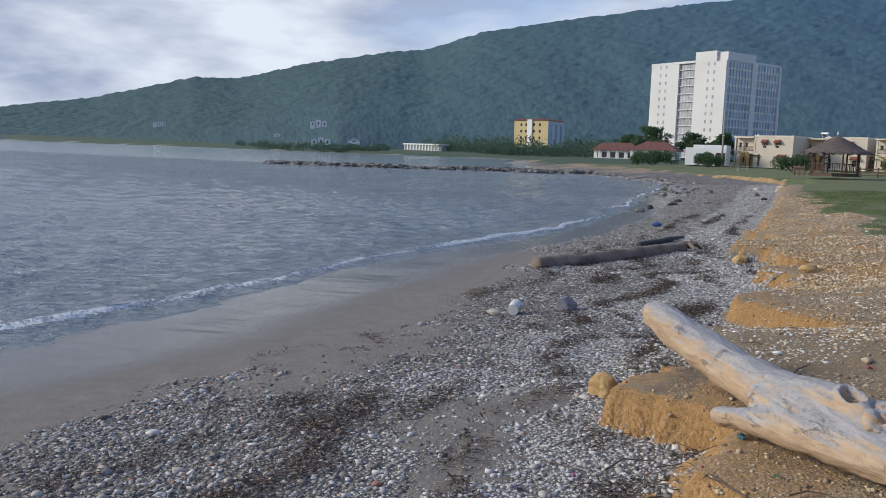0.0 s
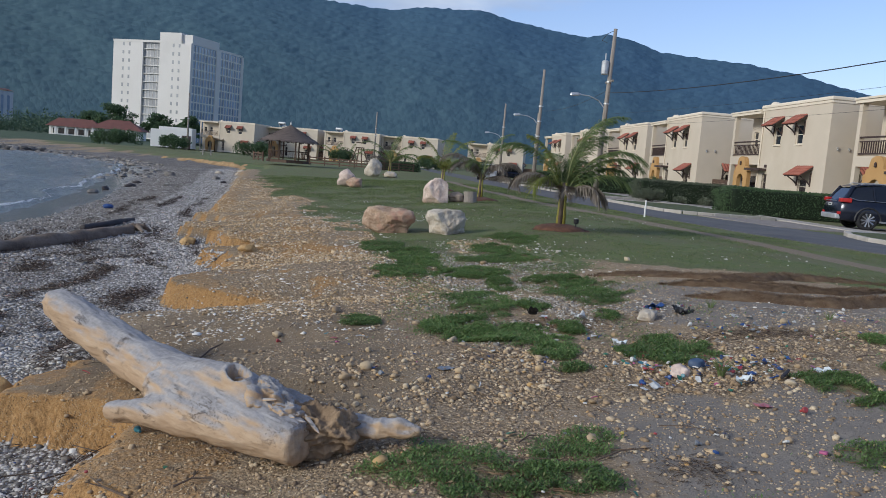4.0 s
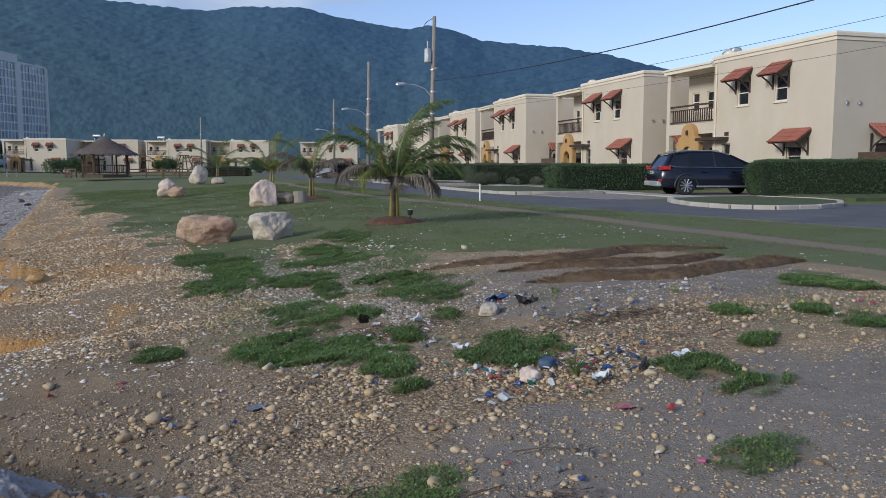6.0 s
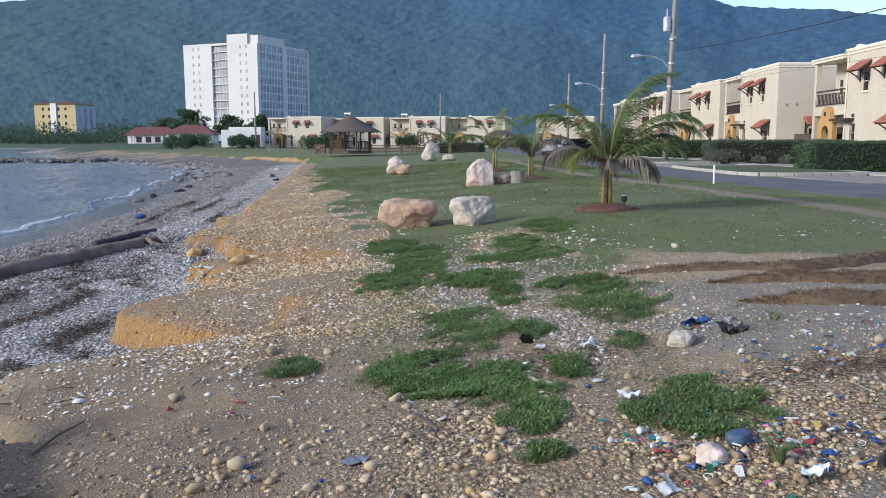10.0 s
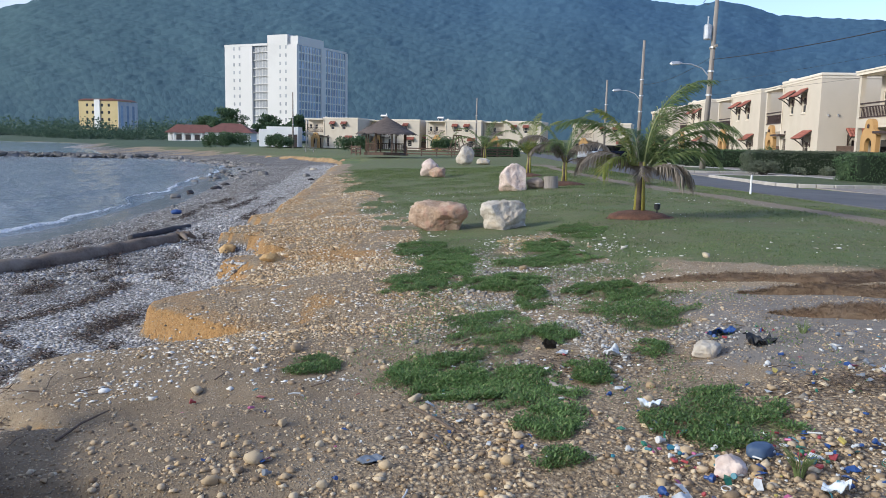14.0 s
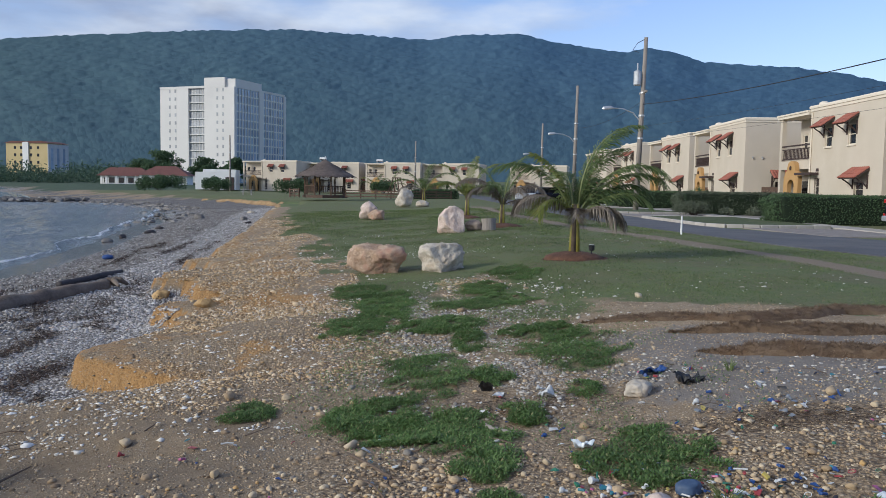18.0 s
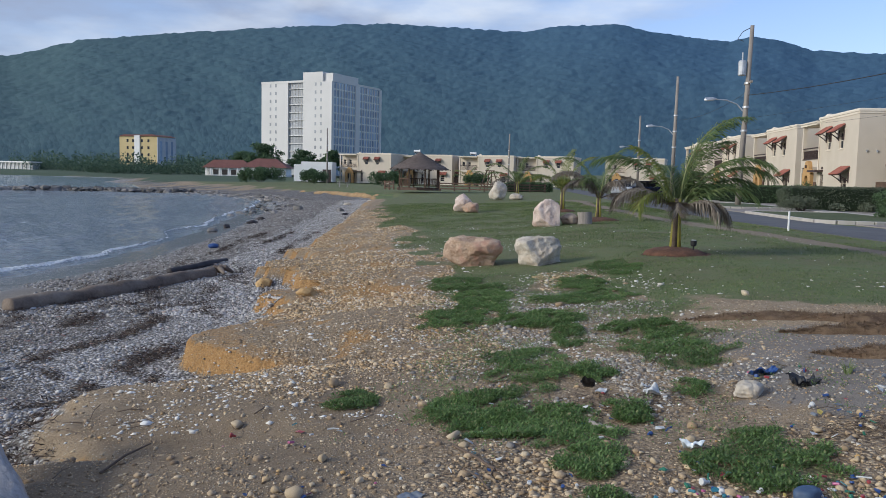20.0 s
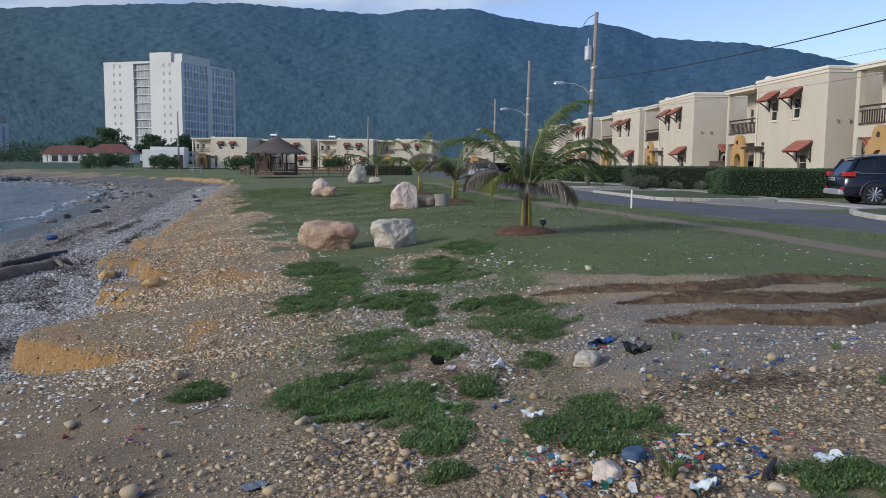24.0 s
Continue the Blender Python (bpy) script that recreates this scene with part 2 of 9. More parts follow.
OCT_V = np.array([(1, 0, 0), (0, 1, 0), (-1, 0, 0), (0, -1, 0), (0, 0, 1), (0, 0, -1)], float)
OCT_F = np.array([(0, 1, 4), (1, 2, 4), (2, 3, 4), (3, 0, 4), (1, 0, 5), (2, 1, 5), (3, 2, 5), (0, 3, 5)])


def pebbles(name, v, u, size, material, label, category="pebbles", flat=0.55, sink=0.42, coarse=0.013, smooth=False, big_share=0.45):
    """Loose stones as one object."""
    n = len(v)
    sc = np.stack([size * R.uniform(0.75, 1.25, n), size * R.uniform(0.6, 1.0, n), size * R.uniform(flat - 0.15, flat + 0.15, n)], -1)
    a = R.uniform(0, 2 * np.pi, n)
    yaw = np.zeros((n, 3, 3))
    yaw[:, 0, 0], yaw[:, 0, 1], yaw[:, 1, 0], yaw[:, 1, 1], yaw[:, 2, 2] = np.cos(a), -np.sin(a), np.sin(a), np.cos(a), 1
    m = yaw @ (sc[:, :, None] * turns(n))
    z = height(v, u) + sc[:, 2] * (1 - 2 * sink)
    at, vs, fs, o = np.stack([v, u, z], -1), [], [], 0
    # the small ones are simpler forms
    big = (size > coarse) & (R.uniform(0, 1, n) < big_share)
    for sel, bv, bf in ((big, ICO_V, ICO_F), (~big, OCT_V, OCT_F)):
        k = int(sel.sum())
        w = np.einsum("nij,nkj->nki", m[sel], bv[None] * (1 + R.uniform(-0.36, 0.24, (k, len(bv), 1)))) + at[sel][:, None, :]
        vs.append(w.reshape(-1, 3))
        fs.append((bf[None] + (o + np.arange(k) * len(bv))[:, None, None]).reshape(-1, 3))
        o += k * len(bv)
    me = np_mesh(name, np.concatenate(vs), np.concatenate(fs))
    me.transform(ST)
    if smooth:
        me.polygons.foreach_set("use_smooth", [True] * len(me.polygons))
    me.materials.append(material)
    return tagged(new(name, me), label, category, kind="stuff")

# ---- materials ----
def ramp(nt, fac, stops):
    r = nt.nodes.new("ShaderNodeValToRGB")
    while len(r.color_ramp.elements) < len(stops):
        r.color_ramp.elements.new(0.5)
    for e, (p, c) in zip(r.color_ramp.elements, stops):
        e.position, e.color = p, (*c, 1)
    nt.links.new(fac, r.inputs[0])
    return r.outputs[0]


def tex(nt, kind, scale, vector=None, **inputs):
    n = nt.nodes.new({"noise": "ShaderNodeTexNoise", "cells": "ShaderNodeTexVoronoi", "wave": "ShaderNodeTexWave"}[kind])
    n.inputs["Scale"].default_value = scale
    for key, value in inputs.items():
        n.inputs[key].default_value = value
    if vector is not None:
        nt.links.new(vector, n.inputs["Vector"])
    return n


def mixc(nt, fac, a, b, blend="MIX"):
    n = nt.nodes.new("ShaderNodeMixRGB")
    n.blend_type = blend
    for s, i in ((fac, 0), (a, 1), (b, 2)):
        if isinstance(s, (int, float)):
            n.inputs[i].default_value = s
        elif isinstance(s, tuple):
            n.inputs[i].default_value = (*s, 1)
        else:
            nt.links.new(s, n.inputs[i])
    return n.outputs[0]


def calc(nt, op, a, b, clamp=False):
    n = nt.nodes.new("ShaderNodeMath")
    n.operation, n.use_clamp = op, clamp
    for s, i in ((a, 0), (b, 1)):
        if isinstance(s, (int, float)):
            n.inputs[i].default_value = s
        else:
            nt.links.new(s, n.inputs[i])
    return n.outputs[0]


def span(nt, x, a, b):
    n = nt.nodes.new("ShaderNodeMapRange")
    n.inputs["From Min"].default_value, n.inputs["From Max"].default_value = a, b
    nt.links.new(x, n.inputs["Value"])
    return n.outputs[0]


def blank(name):
    m = bpy.data.materials.new(name)
    m.use_nodes = True
    nt = m.node_tree
    b = nt.nodes["Principled BSDF"]
    tc = nt.nodes.new("ShaderNodeTexCoord")
    return m, nt, b, tc.outputs["Object"]


def bumped(nt, b, h, strength, dist):
    n = nt.nodes.new("ShaderNodeBump")
    n.inputs["Strength"].default_value, n.inputs["Distance"].default_value = strength, dist
    nt.links.new(h, n.inputs["Height"])
    nt.links.new(n.outputs[0], b.inputs["Normal"])


def surface(name, c1, c2, scale=6.0, rough=0.8, bump=0.25, dist=0.01, fine=40.0, metal=0.0, stretch=(1, 1, 1), vary=0.0, island=False, spec=0.5, dirt=None, spin=0):
    """A surface of two tones at two scales, with relief."""
    m, nt, b, co = blank(name)
    turn, mp = nt.nodes.new("ShaderNodeMapping"), nt.nodes.new("ShaderNodeMapping")
    turn.inputs["Rotation"].default_value = (0, 0, radians(spin))
    mp.inputs["Scale"].default_value = stretch
    nt.links.new(co, turn.inputs[0])
    nt.links.new(turn.outputs[0], mp.inputs[0])
    n1, n2 = tex(nt, "noise", scale, mp.outputs[0], Detail=5), tex(nt, "noise", fine, mp.outputs[0], Detail=3)
    f = calc(nt, "ADD", calc(nt, "MULTIPLY", n1.outputs["Fac"], 0.65), calc(nt, "MULTIPLY", n2.outputs["Fac"], 0.35))
    col = ramp(nt, f, [(0.34, c1), (0.66, c2)])
    if dirt:
        n3 = tex(nt, "noise", scale * 0.4, mp.outputs[0], Detail=8, Roughness=0.7)
        col = mixc(nt, span(nt, n3.outputs["Fac"], 0.52, 0.75), col, dirt)
    if vary:
        src = nt.nodes.new("ShaderNodeNewGeometry").outputs["Random Per Island"] if island else nt.nodes.new("ShaderNodeObjectInfo").outputs["Random"]
        hsv = nt.nodes.new("ShaderNodeHueSaturation")
        nt.links.new(calc(nt, "ADD", 1 - vary, calc(nt, "MULTIPLY", src, 2 * vary)), hsv.inputs["Value"])
        nt.links.new(col, hsv.inputs["Color"])
        col = hsv.outputs[0]
    nt.links.new(col, b.inputs["Base Color"])
    b.inputs["Roughness"].default_value, b.inputs["Metallic"].default_value = rough, metal
    b.inputs["Specular IOR Level"].default_value = spec
    if bump:
        bumped(nt, b, f, bump, dist)
    return m


def palette(name, stops, rough=0.75, fine=60.0, bump=0.3, island=True, spec=0.4, gritty=0.25):
    """Loose pieces: a colour picked for each, with grain."""
    m, nt, b, co = blank(name)
    src = nt.nodes.new("ShaderNodeNewGeometry").outputs["Random Per Island"] if island else nt.nodes.new("ShaderNodeObjectInfo").outputs["Random"]
    col = ramp(nt, src, stops)
    n = tex(nt, "noise", fine, co, Detail=4)
    col = mixc(nt, gritty, col, ramp(nt, n.outputs["Fac"], [(0.3, (0.15, 0.14, 0.13)), (0.7, (0.9, 0.88, 0.84))]), "OVERLAY")
    nt.links.new(col, b.inputs["Base Color"])
    b.inputs["Roughness"].default_value, b.inputs["Specular IOR Level"].default_value = rough, spec
    bumped(nt, b, n.outputs["Fac"], bump, 0.004)
    return m


def leafy(name, stops, rough=0.55, through_light=0.25):
    """Leaves: a green for each leaf, a little light passing through."""
    m, nt, b, co = blank(name)
    col = ramp(nt, nt.nodes.new("ShaderNodeNewGeometry").outputs["Random Per Island"], stops)
    n = tex(nt, "noise", 1.3, co, Detail=3)
    col = mixc(nt, 0.5, col, ramp(nt, n.outputs["Fac"], [(0.3, (0.28, 0.28, 0.28)), (0.7, (0.72, 0.72, 0.68))]), "OVERLAY")
    nt.links.new(col, b.inputs["Base Color"])
    b.inputs["Roughness"].default_value, b.inputs["Specular IOR Level"].default_value = rough, 0.3
    tr = nt.nodes.new("ShaderNodeBsdfTranslucent")
    nt.links.new(col, tr.inputs[0])
    mx = nt.nodes.new("ShaderNodeMixShader")
    mx.inputs[0].default_value = through_light
    nt.links.new(b.outputs[0], mx.inputs[1])
    nt.links.new(tr.outputs[0], mx.inputs[2])
    nt.links.new(mx.outputs[0], nt.nodes["Material Output"].inputs[0])
    return m


def make_ground():
    m, nt, b, co = blank("ground")

    def at(key):
        n = nt.nodes.new("ShaderNodeAttribute")
        n.attribute_name = key
        return n.outputs["Fac"]
    big, mid, fine, grit = (tex(nt, "noise", s, co, Detail=6, Roughness=0.62).outputs["Fac"] for s in (0.7, 4.0, 24.0, 95.0))
    tiny, small = tex(nt, "cells", 55.0, co), tex(nt, "cells", 26.0, co)
    soil = ramp(nt, mixc(nt, 0.5, mid, fine), [(0.3, (0.150, 0.102, 0.061)), (0.5, (0.258, 0.184, 0.112)), (0.7, (0.39, 0.296, 0.187))])
    soil = mixc(nt, span(nt, grit, 0.4, 0.7), soil, (0.36, 0.29, 0.185))
    # small grit pressed into the soil
    spots = calc(nt, "MULTIPLY", calc(nt, "SUBTRACT", 1.0, span(nt, tiny.outputs["Distance"], 0.22, 0.36)), span(nt, mid, 0.40, 0.56))
    soil = mixc(nt, spots, soil, ramp(nt, tiny.outputs["Color"], [(0.1, (0.16, 0.13, 0.10)), (0.5, (0.46, 0.39, 0.30)), (0.9, (0.68, 0.64, 0.56))]))
    # closely packed pebbles pressed into the ground
    pack = tex(nt, "cells", 38.0, co)
    packed = ramp(nt, pack.outputs["Color"], [(0.0, (0.21, 0.152, 0.094)), (0.4, (0.365, 0.275, 0.172)), (0.75, (0.49, 0.385, 0.252)), (1.0, (0.60, 0.51, 0.38))])
    packed = mixc(nt, span(nt, pack.outputs["Distance"], 0.30, 0.62), packed, (0.165, 0.120, 0.076))
    peb = span(nt, calc(nt, "ADD", at("pebbly"), calc(nt, "MULTIPLY", calc(nt, "SUBTRACT", fine, 0.5), 0.9)), 0.30, 0.60)
    soil = mixc(nt, peb, soil, packed)
    clay = ramp(nt, mixc(nt, 0.5, fine, grit), [(0.32, (0.15, 0.080, 0.030)), (0.5, (0.36, 0.205, 0.076)), (0.68, (0.50, 0.325, 0.150))])
    clay = mixc(nt, calc(nt, "MULTIPLY", spots, 0.4), clay, (0.58, 0.47, 0.32))
    grav = ramp(nt, small.outputs["Color"], [(0.0, (0.11, 0.10, 0.09)), (0.35, (0.25, 0.235, 0.215)), (0.6, (0.39, 0.37, 0.35)), (0.85, (0.56, 0.545, 0.53)), (1.0, (0.40, 0.33, 0.26))])
    grav = mixc(nt, span(nt, small.outputs["Distance"], 0.25, 0.55), grav, (0.115, 0.10, 0.086))
    # whiter stones lie in a strip below the bank, seaweed scraps in lines
    white = ramp(nt, small.outputs["Color"], [(0.0, (0.16, 0.15, 0.14)), (0.3, (0.40, 0.385, 0.365)), (0.6, (0.55, 0.535, 0.515)), (0.9, (0.68, 0.665, 0.645)), (1.0, (0.46, 0.38, 0.30))])
    white = mixc(nt, span(nt, small.outputs["Distance"], 0.28, 0.6), white, (0.15, 0.135, 0.12))
    grav = mixc(nt, span(nt, calc(nt, "ADD", at("pale"), calc(nt, "MULTIPLY", calc(nt, "SUBTRACT", mid, 0.5), 1.2)), 0.3, 0.7), grav, white)
    grav = mixc(nt, span(nt, calc(nt, "ADD", at("weedy"), calc(nt, "MULTIPLY", calc(nt, "SUBTRACT", fine, 0.5), 1.8)), 0.32, 0.62), grav, mixc(nt, grit, (0.032, 0.024, 0.019), (0.10, 0.074, 0.055)))
    sand = ramp(nt, mixc(nt, 0.5, mid, fine), [(0.3, (0.165, 0.144, 0.122)), (0.7, (0.275, 0.246, 0.212))])
    turf = ramp(nt, mixc(nt, 0.45, mid, fine), [(0.28, (0.086, 0.114, 0.040)), (0.5, (0.132, 0.172, 0.060)), (0.72, (0.190, 0.232, 0.088))])
    turf = mixc(nt, span(nt, mixc(nt, 0.4, big, mid), 0.36, 0.62), turf, ramp(nt, fine, [(0.3, (0.108, 0.104, 0.050)), (0.7, (0.180, 0.170, 0.090))]))
    scrub = ramp(nt, mixc(nt, 0.5, big, mid), [(0.3, (0.036, 0.058, 0.036)), (0.7, (0.085, 0.120, 0.068))])
    dirt = ramp(nt, fine, [(0.3, (0.17, 0.13, 0.085)), (0.7, (0.30, 0.245, 0.18))])
    mulch = ramp(nt, fine, [(0.3, (0.050, 0.024, 0.014)), (0.7, (0.14, 0.070, 0.042))])
    soil = mixc(nt, calc(nt, "MULTIPLY", span(nt, calc(nt, "ADD", at("dark_soil"), calc(nt, "MULTIPLY", calc(nt, "SUBTRACT", mid, 0.5), 0.8)), 0.25, 0.75), 0.42), soil, mixc(nt, fine, (0.075, 0.056, 0.040), (0.15, 0.115, 0.08)))
    col = soil
    edge = calc(nt, "MULTIPLY", calc(nt, "SUBTRACT", fine, 0.5), 0.6)
    for key, layer in (("sand", sand), ("gravel", grav), ("clay", clay), ("lawn", turf), ("scrub", scrub), ("trail", dirt), ("mulch", mulch)):
        col = mixc(nt, span(nt, calc(nt, "ADD", at(key), edge), 0.35, 0.65), col, layer)
    wet = at("wet")
    col = mixc(nt, calc(nt, "MULTIPLY", wet, 0.62), col, (0.055, 0.05, 0.045))
    nt.links.new(col, b.inputs["Base Color"])
    nt.links.new(calc(nt, "SUBTRACT", 0.92, calc(nt, "MULTIPLY", wet, 0.74)), b.inputs["Roughness"])
    b.inputs["Specular IOR Level"].default_value = 0.35
    h = calc(nt, "ADD", calc(nt, "MULTIPLY", fine, 0.6), calc(nt, "ADD", calc(nt, "MULTIPLY", grit, 0.3), calc(nt, "MULTIPLY", spots, 0.5)))
    h = calc(nt, "SUBTRACT", h, calc(nt, "MULTIPLY", calc(nt, "MULTIPLY", small.outputs["Distance"], at("gravel")), 1.2))
    h = calc(nt, "SUBTRACT", h, calc(nt, "MULTIPLY", calc(nt, "MULTIPLY", pack.outputs["Distance"], peb), 0.9))
    h = calc(nt, "MULTIPLY", h, calc(nt, "SUBTRACT", 1.0, calc(nt, "MULTIPLY", wet, 0.9)))
    bumped(nt, b, h, 0.75, 0.03)
    return m


def make_water():
    m, nt, b, co = blank("water")
    foam = nt.nodes.new("ShaderNodeAttribute")
    foam.attribute_name = "foam"
    n1, n2, n3 = tex(nt, "noise", 1.6, co, Detail=6, Roughness=0.6), tex(nt, "noise", 9.0, co, Detail=6, Roughness=0.65), tex(nt, "noise", 0.12, co, Detail=3)
    froth = tex(nt, "cells", 16.0, co)
    f = calc(nt, "ADD", foam.outputs["Fac"], calc(nt, "MULTIPLY", calc(nt, "SUBTRACT", n2.outputs["Fac"], 0.5), 0.9))
    f = span(nt, calc(nt, "SUBTRACT", f, calc(nt, "MULTIPLY", froth.outputs["Distance"], 0.35)), 0.42, 0.62)
    col = ramp(nt, n3.outputs["Fac"], [(0.35, (0.235, 0.272, 0.300)), (0.65, (0.300, 0.335, 0.360))])
    col = mixc(nt, f, col, (0.80, 0.82, 0.84))
    nt.links.new(col, b.inputs["Base Color"])
    nt.links.new(calc(nt, "ADD", 0.10, calc(nt, "MULTIPLY", f, 0.6)), b.inputs["Roughness"])
    b.inputs["IOR"].default_value = 1.33
    mp = nt.nodes.new("ShaderNodeMapping")
    mp.inputs["Rotation"].default_value, mp.inputs["Scale"].default_value = (0, 0, radians(-20)), (0.45, 1.0, 1.0)
    nt.links.new(co, mp.inputs[0])
    r1, r2 = tex(nt, "noise", 0.9, mp.outputs[0], Detail=6, Roughness=0.66), tex(nt, "noise", 3.6, mp.outputs[0], Detail=5, Roughness=0.65)
    h = calc(nt, "ADD", calc(nt, "MULTIPLY", r1.outputs["Fac"], 1.3), calc(nt, "MULTIPLY", r2.outputs["Fac"], 1.1))
    lee = nt.nodes.new("ShaderNodeAttribute")
    lee.attribute_name = "sheltered"
    h = calc(nt, "MULTIPLY", h, calc(nt, "SUBTRACT", 1.0, calc(nt, "MULTIPLY", lee.outputs["Fac"], 0.93)))
    bumped(nt, b, h, 0.8, 0.36)
    return m


def make_hill():
    m, nt, b, co = blank("forest")
    # crowns are laid out by bearing and height, so that they keep their shape on the slope
    lay = nt.nodes.new("ShaderNodeAttribute")
    lay.attribute_name = "tree_space"
    wood = lay.outputs["Vector"]
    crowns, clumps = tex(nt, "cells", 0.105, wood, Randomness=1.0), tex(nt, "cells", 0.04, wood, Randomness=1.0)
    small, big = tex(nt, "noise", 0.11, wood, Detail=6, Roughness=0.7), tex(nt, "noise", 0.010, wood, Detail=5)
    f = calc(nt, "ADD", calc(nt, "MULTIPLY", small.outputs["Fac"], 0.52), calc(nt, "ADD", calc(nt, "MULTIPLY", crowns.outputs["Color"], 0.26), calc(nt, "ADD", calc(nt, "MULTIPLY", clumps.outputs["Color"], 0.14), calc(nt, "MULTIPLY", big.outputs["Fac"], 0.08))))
    # blue in these tree tones stands in for distance haze
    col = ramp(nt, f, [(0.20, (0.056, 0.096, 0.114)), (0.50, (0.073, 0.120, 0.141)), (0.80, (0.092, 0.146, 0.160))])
    # haze put into the colour too: green over the bay, bluer inland
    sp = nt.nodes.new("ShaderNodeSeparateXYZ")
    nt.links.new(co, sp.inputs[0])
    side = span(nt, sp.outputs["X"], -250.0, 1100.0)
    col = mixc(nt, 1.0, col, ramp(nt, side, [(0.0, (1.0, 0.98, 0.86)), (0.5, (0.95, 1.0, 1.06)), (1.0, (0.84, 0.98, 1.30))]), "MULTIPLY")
    nt.links.new(col, b.inputs["Base Color"])
    b.inputs["Roughness"].default_value, b.inputs["Specular IOR Level"].default_value = 0.95, 0.1
    h = calc(nt, "SUBTRACT", calc(nt, "MULTIPLY", small.outputs["Fac"], 0.8), crowns.outputs["Distance"])
    bumped(nt, b, h, 0.28, 2.5)
    return m


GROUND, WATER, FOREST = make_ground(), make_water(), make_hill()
ASPHALT = surface("asphalt", (0.075, 0.076, 0.082), (0.125, 0.125, 0.13), 0.9, 0.9, 0.3, 0.006, 130.0, dirt=(0.17, 0.155, 0.135))
CONCRETE = surface("concrete", (0.36, 0.33, 0.29), (0.52, 0.48, 0.43), 2.0, 0.9, 0.25, 0.006, 60.0, dirt=(0.25, 0.22, 0.19))
PAVING = surface("driveway_paving", (0.20, 0.175, 0.155), (0.30, 0.265, 0.235), 3.0, 0.9, 0.25, 0.006, 50.0)
CREAM = surface("cream_render", (0.555, 0.485, 0.385), (0.625, 0.55, 0.445), 0.5, 0.9, 0.12, 0.004, 45.0, dirt=(0.54, 0.46, 0.35))
TRIM = surface("pale_trim", (0.70, 0.62, 0.50), (0.78, 0.70, 0.57), 1.0, 0.85, 0.1, 0.004, 40.0)
OCHRE = surface("ochre_render", (0.42, 0.245, 0.09), (0.52, 0.32, 0.13), 1.2, 0.9, 0.15, 0.004, 40.0)
TERRACOTTA = surface("terracotta_tile", (0.23, 0.075, 0.05), (0.35, 0.125, 0.085), 3.0, 0.75, 0.2, 0.006, 50.0, vary=0.15)
DARKWOOD = surface("dark_stained_wood", (0.035, 0.022, 0.02), (0.075, 0.048, 0.042), 3.0, 0.65, 0.25, 0.004, 60.0, stretch=(1, 1, 6))
BROWNWOOD = surface("brown_fence_wood", (0.07, 0.042, 0.028), (0.14, 0.085, 0.055), 3.0, 0.75, 0.3, 0.004, 60.0, vary=0.2)
GLASSDARK = surface("window_glass", (0.012, 0.014, 0.018), (0.03, 0.034, 0.042), 1.0, 0.08, 0.0, spec=0.6)
WHITEPAINT = surface("white_paint", (0.74, 0.73, 0.70), (0.82, 0.81, 0.78), 0.4, 0.8, 0.1, 0.004, 30.0)
TOWERPAINT = surface("tower_paint", (0.62, 0.60, 0.565), (0.70, 0.68, 0.645), 0.07, 0.85, 0.08, 0.01, 3.0, dirt=(0.57, 0.55, 0.52))
TOWERPANE = surface("small_tower_pane", (0.27, 0.28, 0.29), (0.38, 0.39, 0.40), 0.5, 0.3, 0.0, vary=0.2)
TOWERGLASS = surface("tower_glass", (0.24, 0.30, 0.40), (0.38, 0.45, 0.54), 0.25, 0.18, 0.0, fine=1.2, vary=0.3, spec=0.7)
YELLOWPAINT = surface("yellow_paint", (0.52, 0.41, 0.20), (0.60, 0.48, 0.25), 0.2, 0.85, 0.1, 0.01, 4.0)
GREYWALL = surface("grey_wall", (0.42, 0.43, 0.44), (0.55, 0.56, 0.56), 0.3, 0.85, 0.1, 0.01, 4.0)
REDROOF = surface("red_roof", (0.125, 0.052, 0.042), (0.19, 0.078, 0.060), 0.8, 0.8, 0.3, 0.02, 9.0)
POLEWOOD = surface("weathered_pole_wood", (0.20, 0.175, 0.15), (0.34, 0.30, 0.26), 2.0, 0.85, 0.35, 0.006, 30.0, stretch=(6, 6, 0.6))
GALV = surface("galvanised_metal", (0.45, 0.46, 0.47), (0.60, 0.61, 0.62), 4.0, 0.45, 0.08, 0.002, 30.0, metal=0.6)
CABLE = surface("black_cable", (0.02, 0.02, 0.022), (0.035, 0.035, 0.038), 3.0, 0.6, 0.0)
DRIFTRAW = surface("torn_driftwood", (0.14, 0.094, 0.054), (0.36, 0.258, 0.160), 5.0, 0.9, 0.9, 0.035, 38.0, dirt=(0.16, 0.10, 0.06))
OLDLOG = surface("wet_brown_log", (0.085, 0.062, 0.046), (0.23, 0.175, 0.13), 2.2, 0.8, 0.5, 0.015, 26.0, dirt=(0.30, 0.26, 0.21))
CHARRED = surface("blackened_log", (0.022, 0.018, 0.02), (0.06, 0.05, 0.05), 3.0, 0.75, 0.5, 0.015, 26.0)
ROCKWHITE = surface("white_limestone", (0.36, 0.305, 0.235), (0.62, 0.565, 0.475), 4.2, 0.95, 1.0, 0.05, 26.0, dirt=(0.52, 0.37, 0.21))
ROCKPINK = surface("pink_limestone", (0.30, 0.195, 0.12), (0.56, 0.425, 0.31), 4.0, 0.95, 1.0, 0.05, 26.0, dirt=(0.36, 0.13, 0.08))
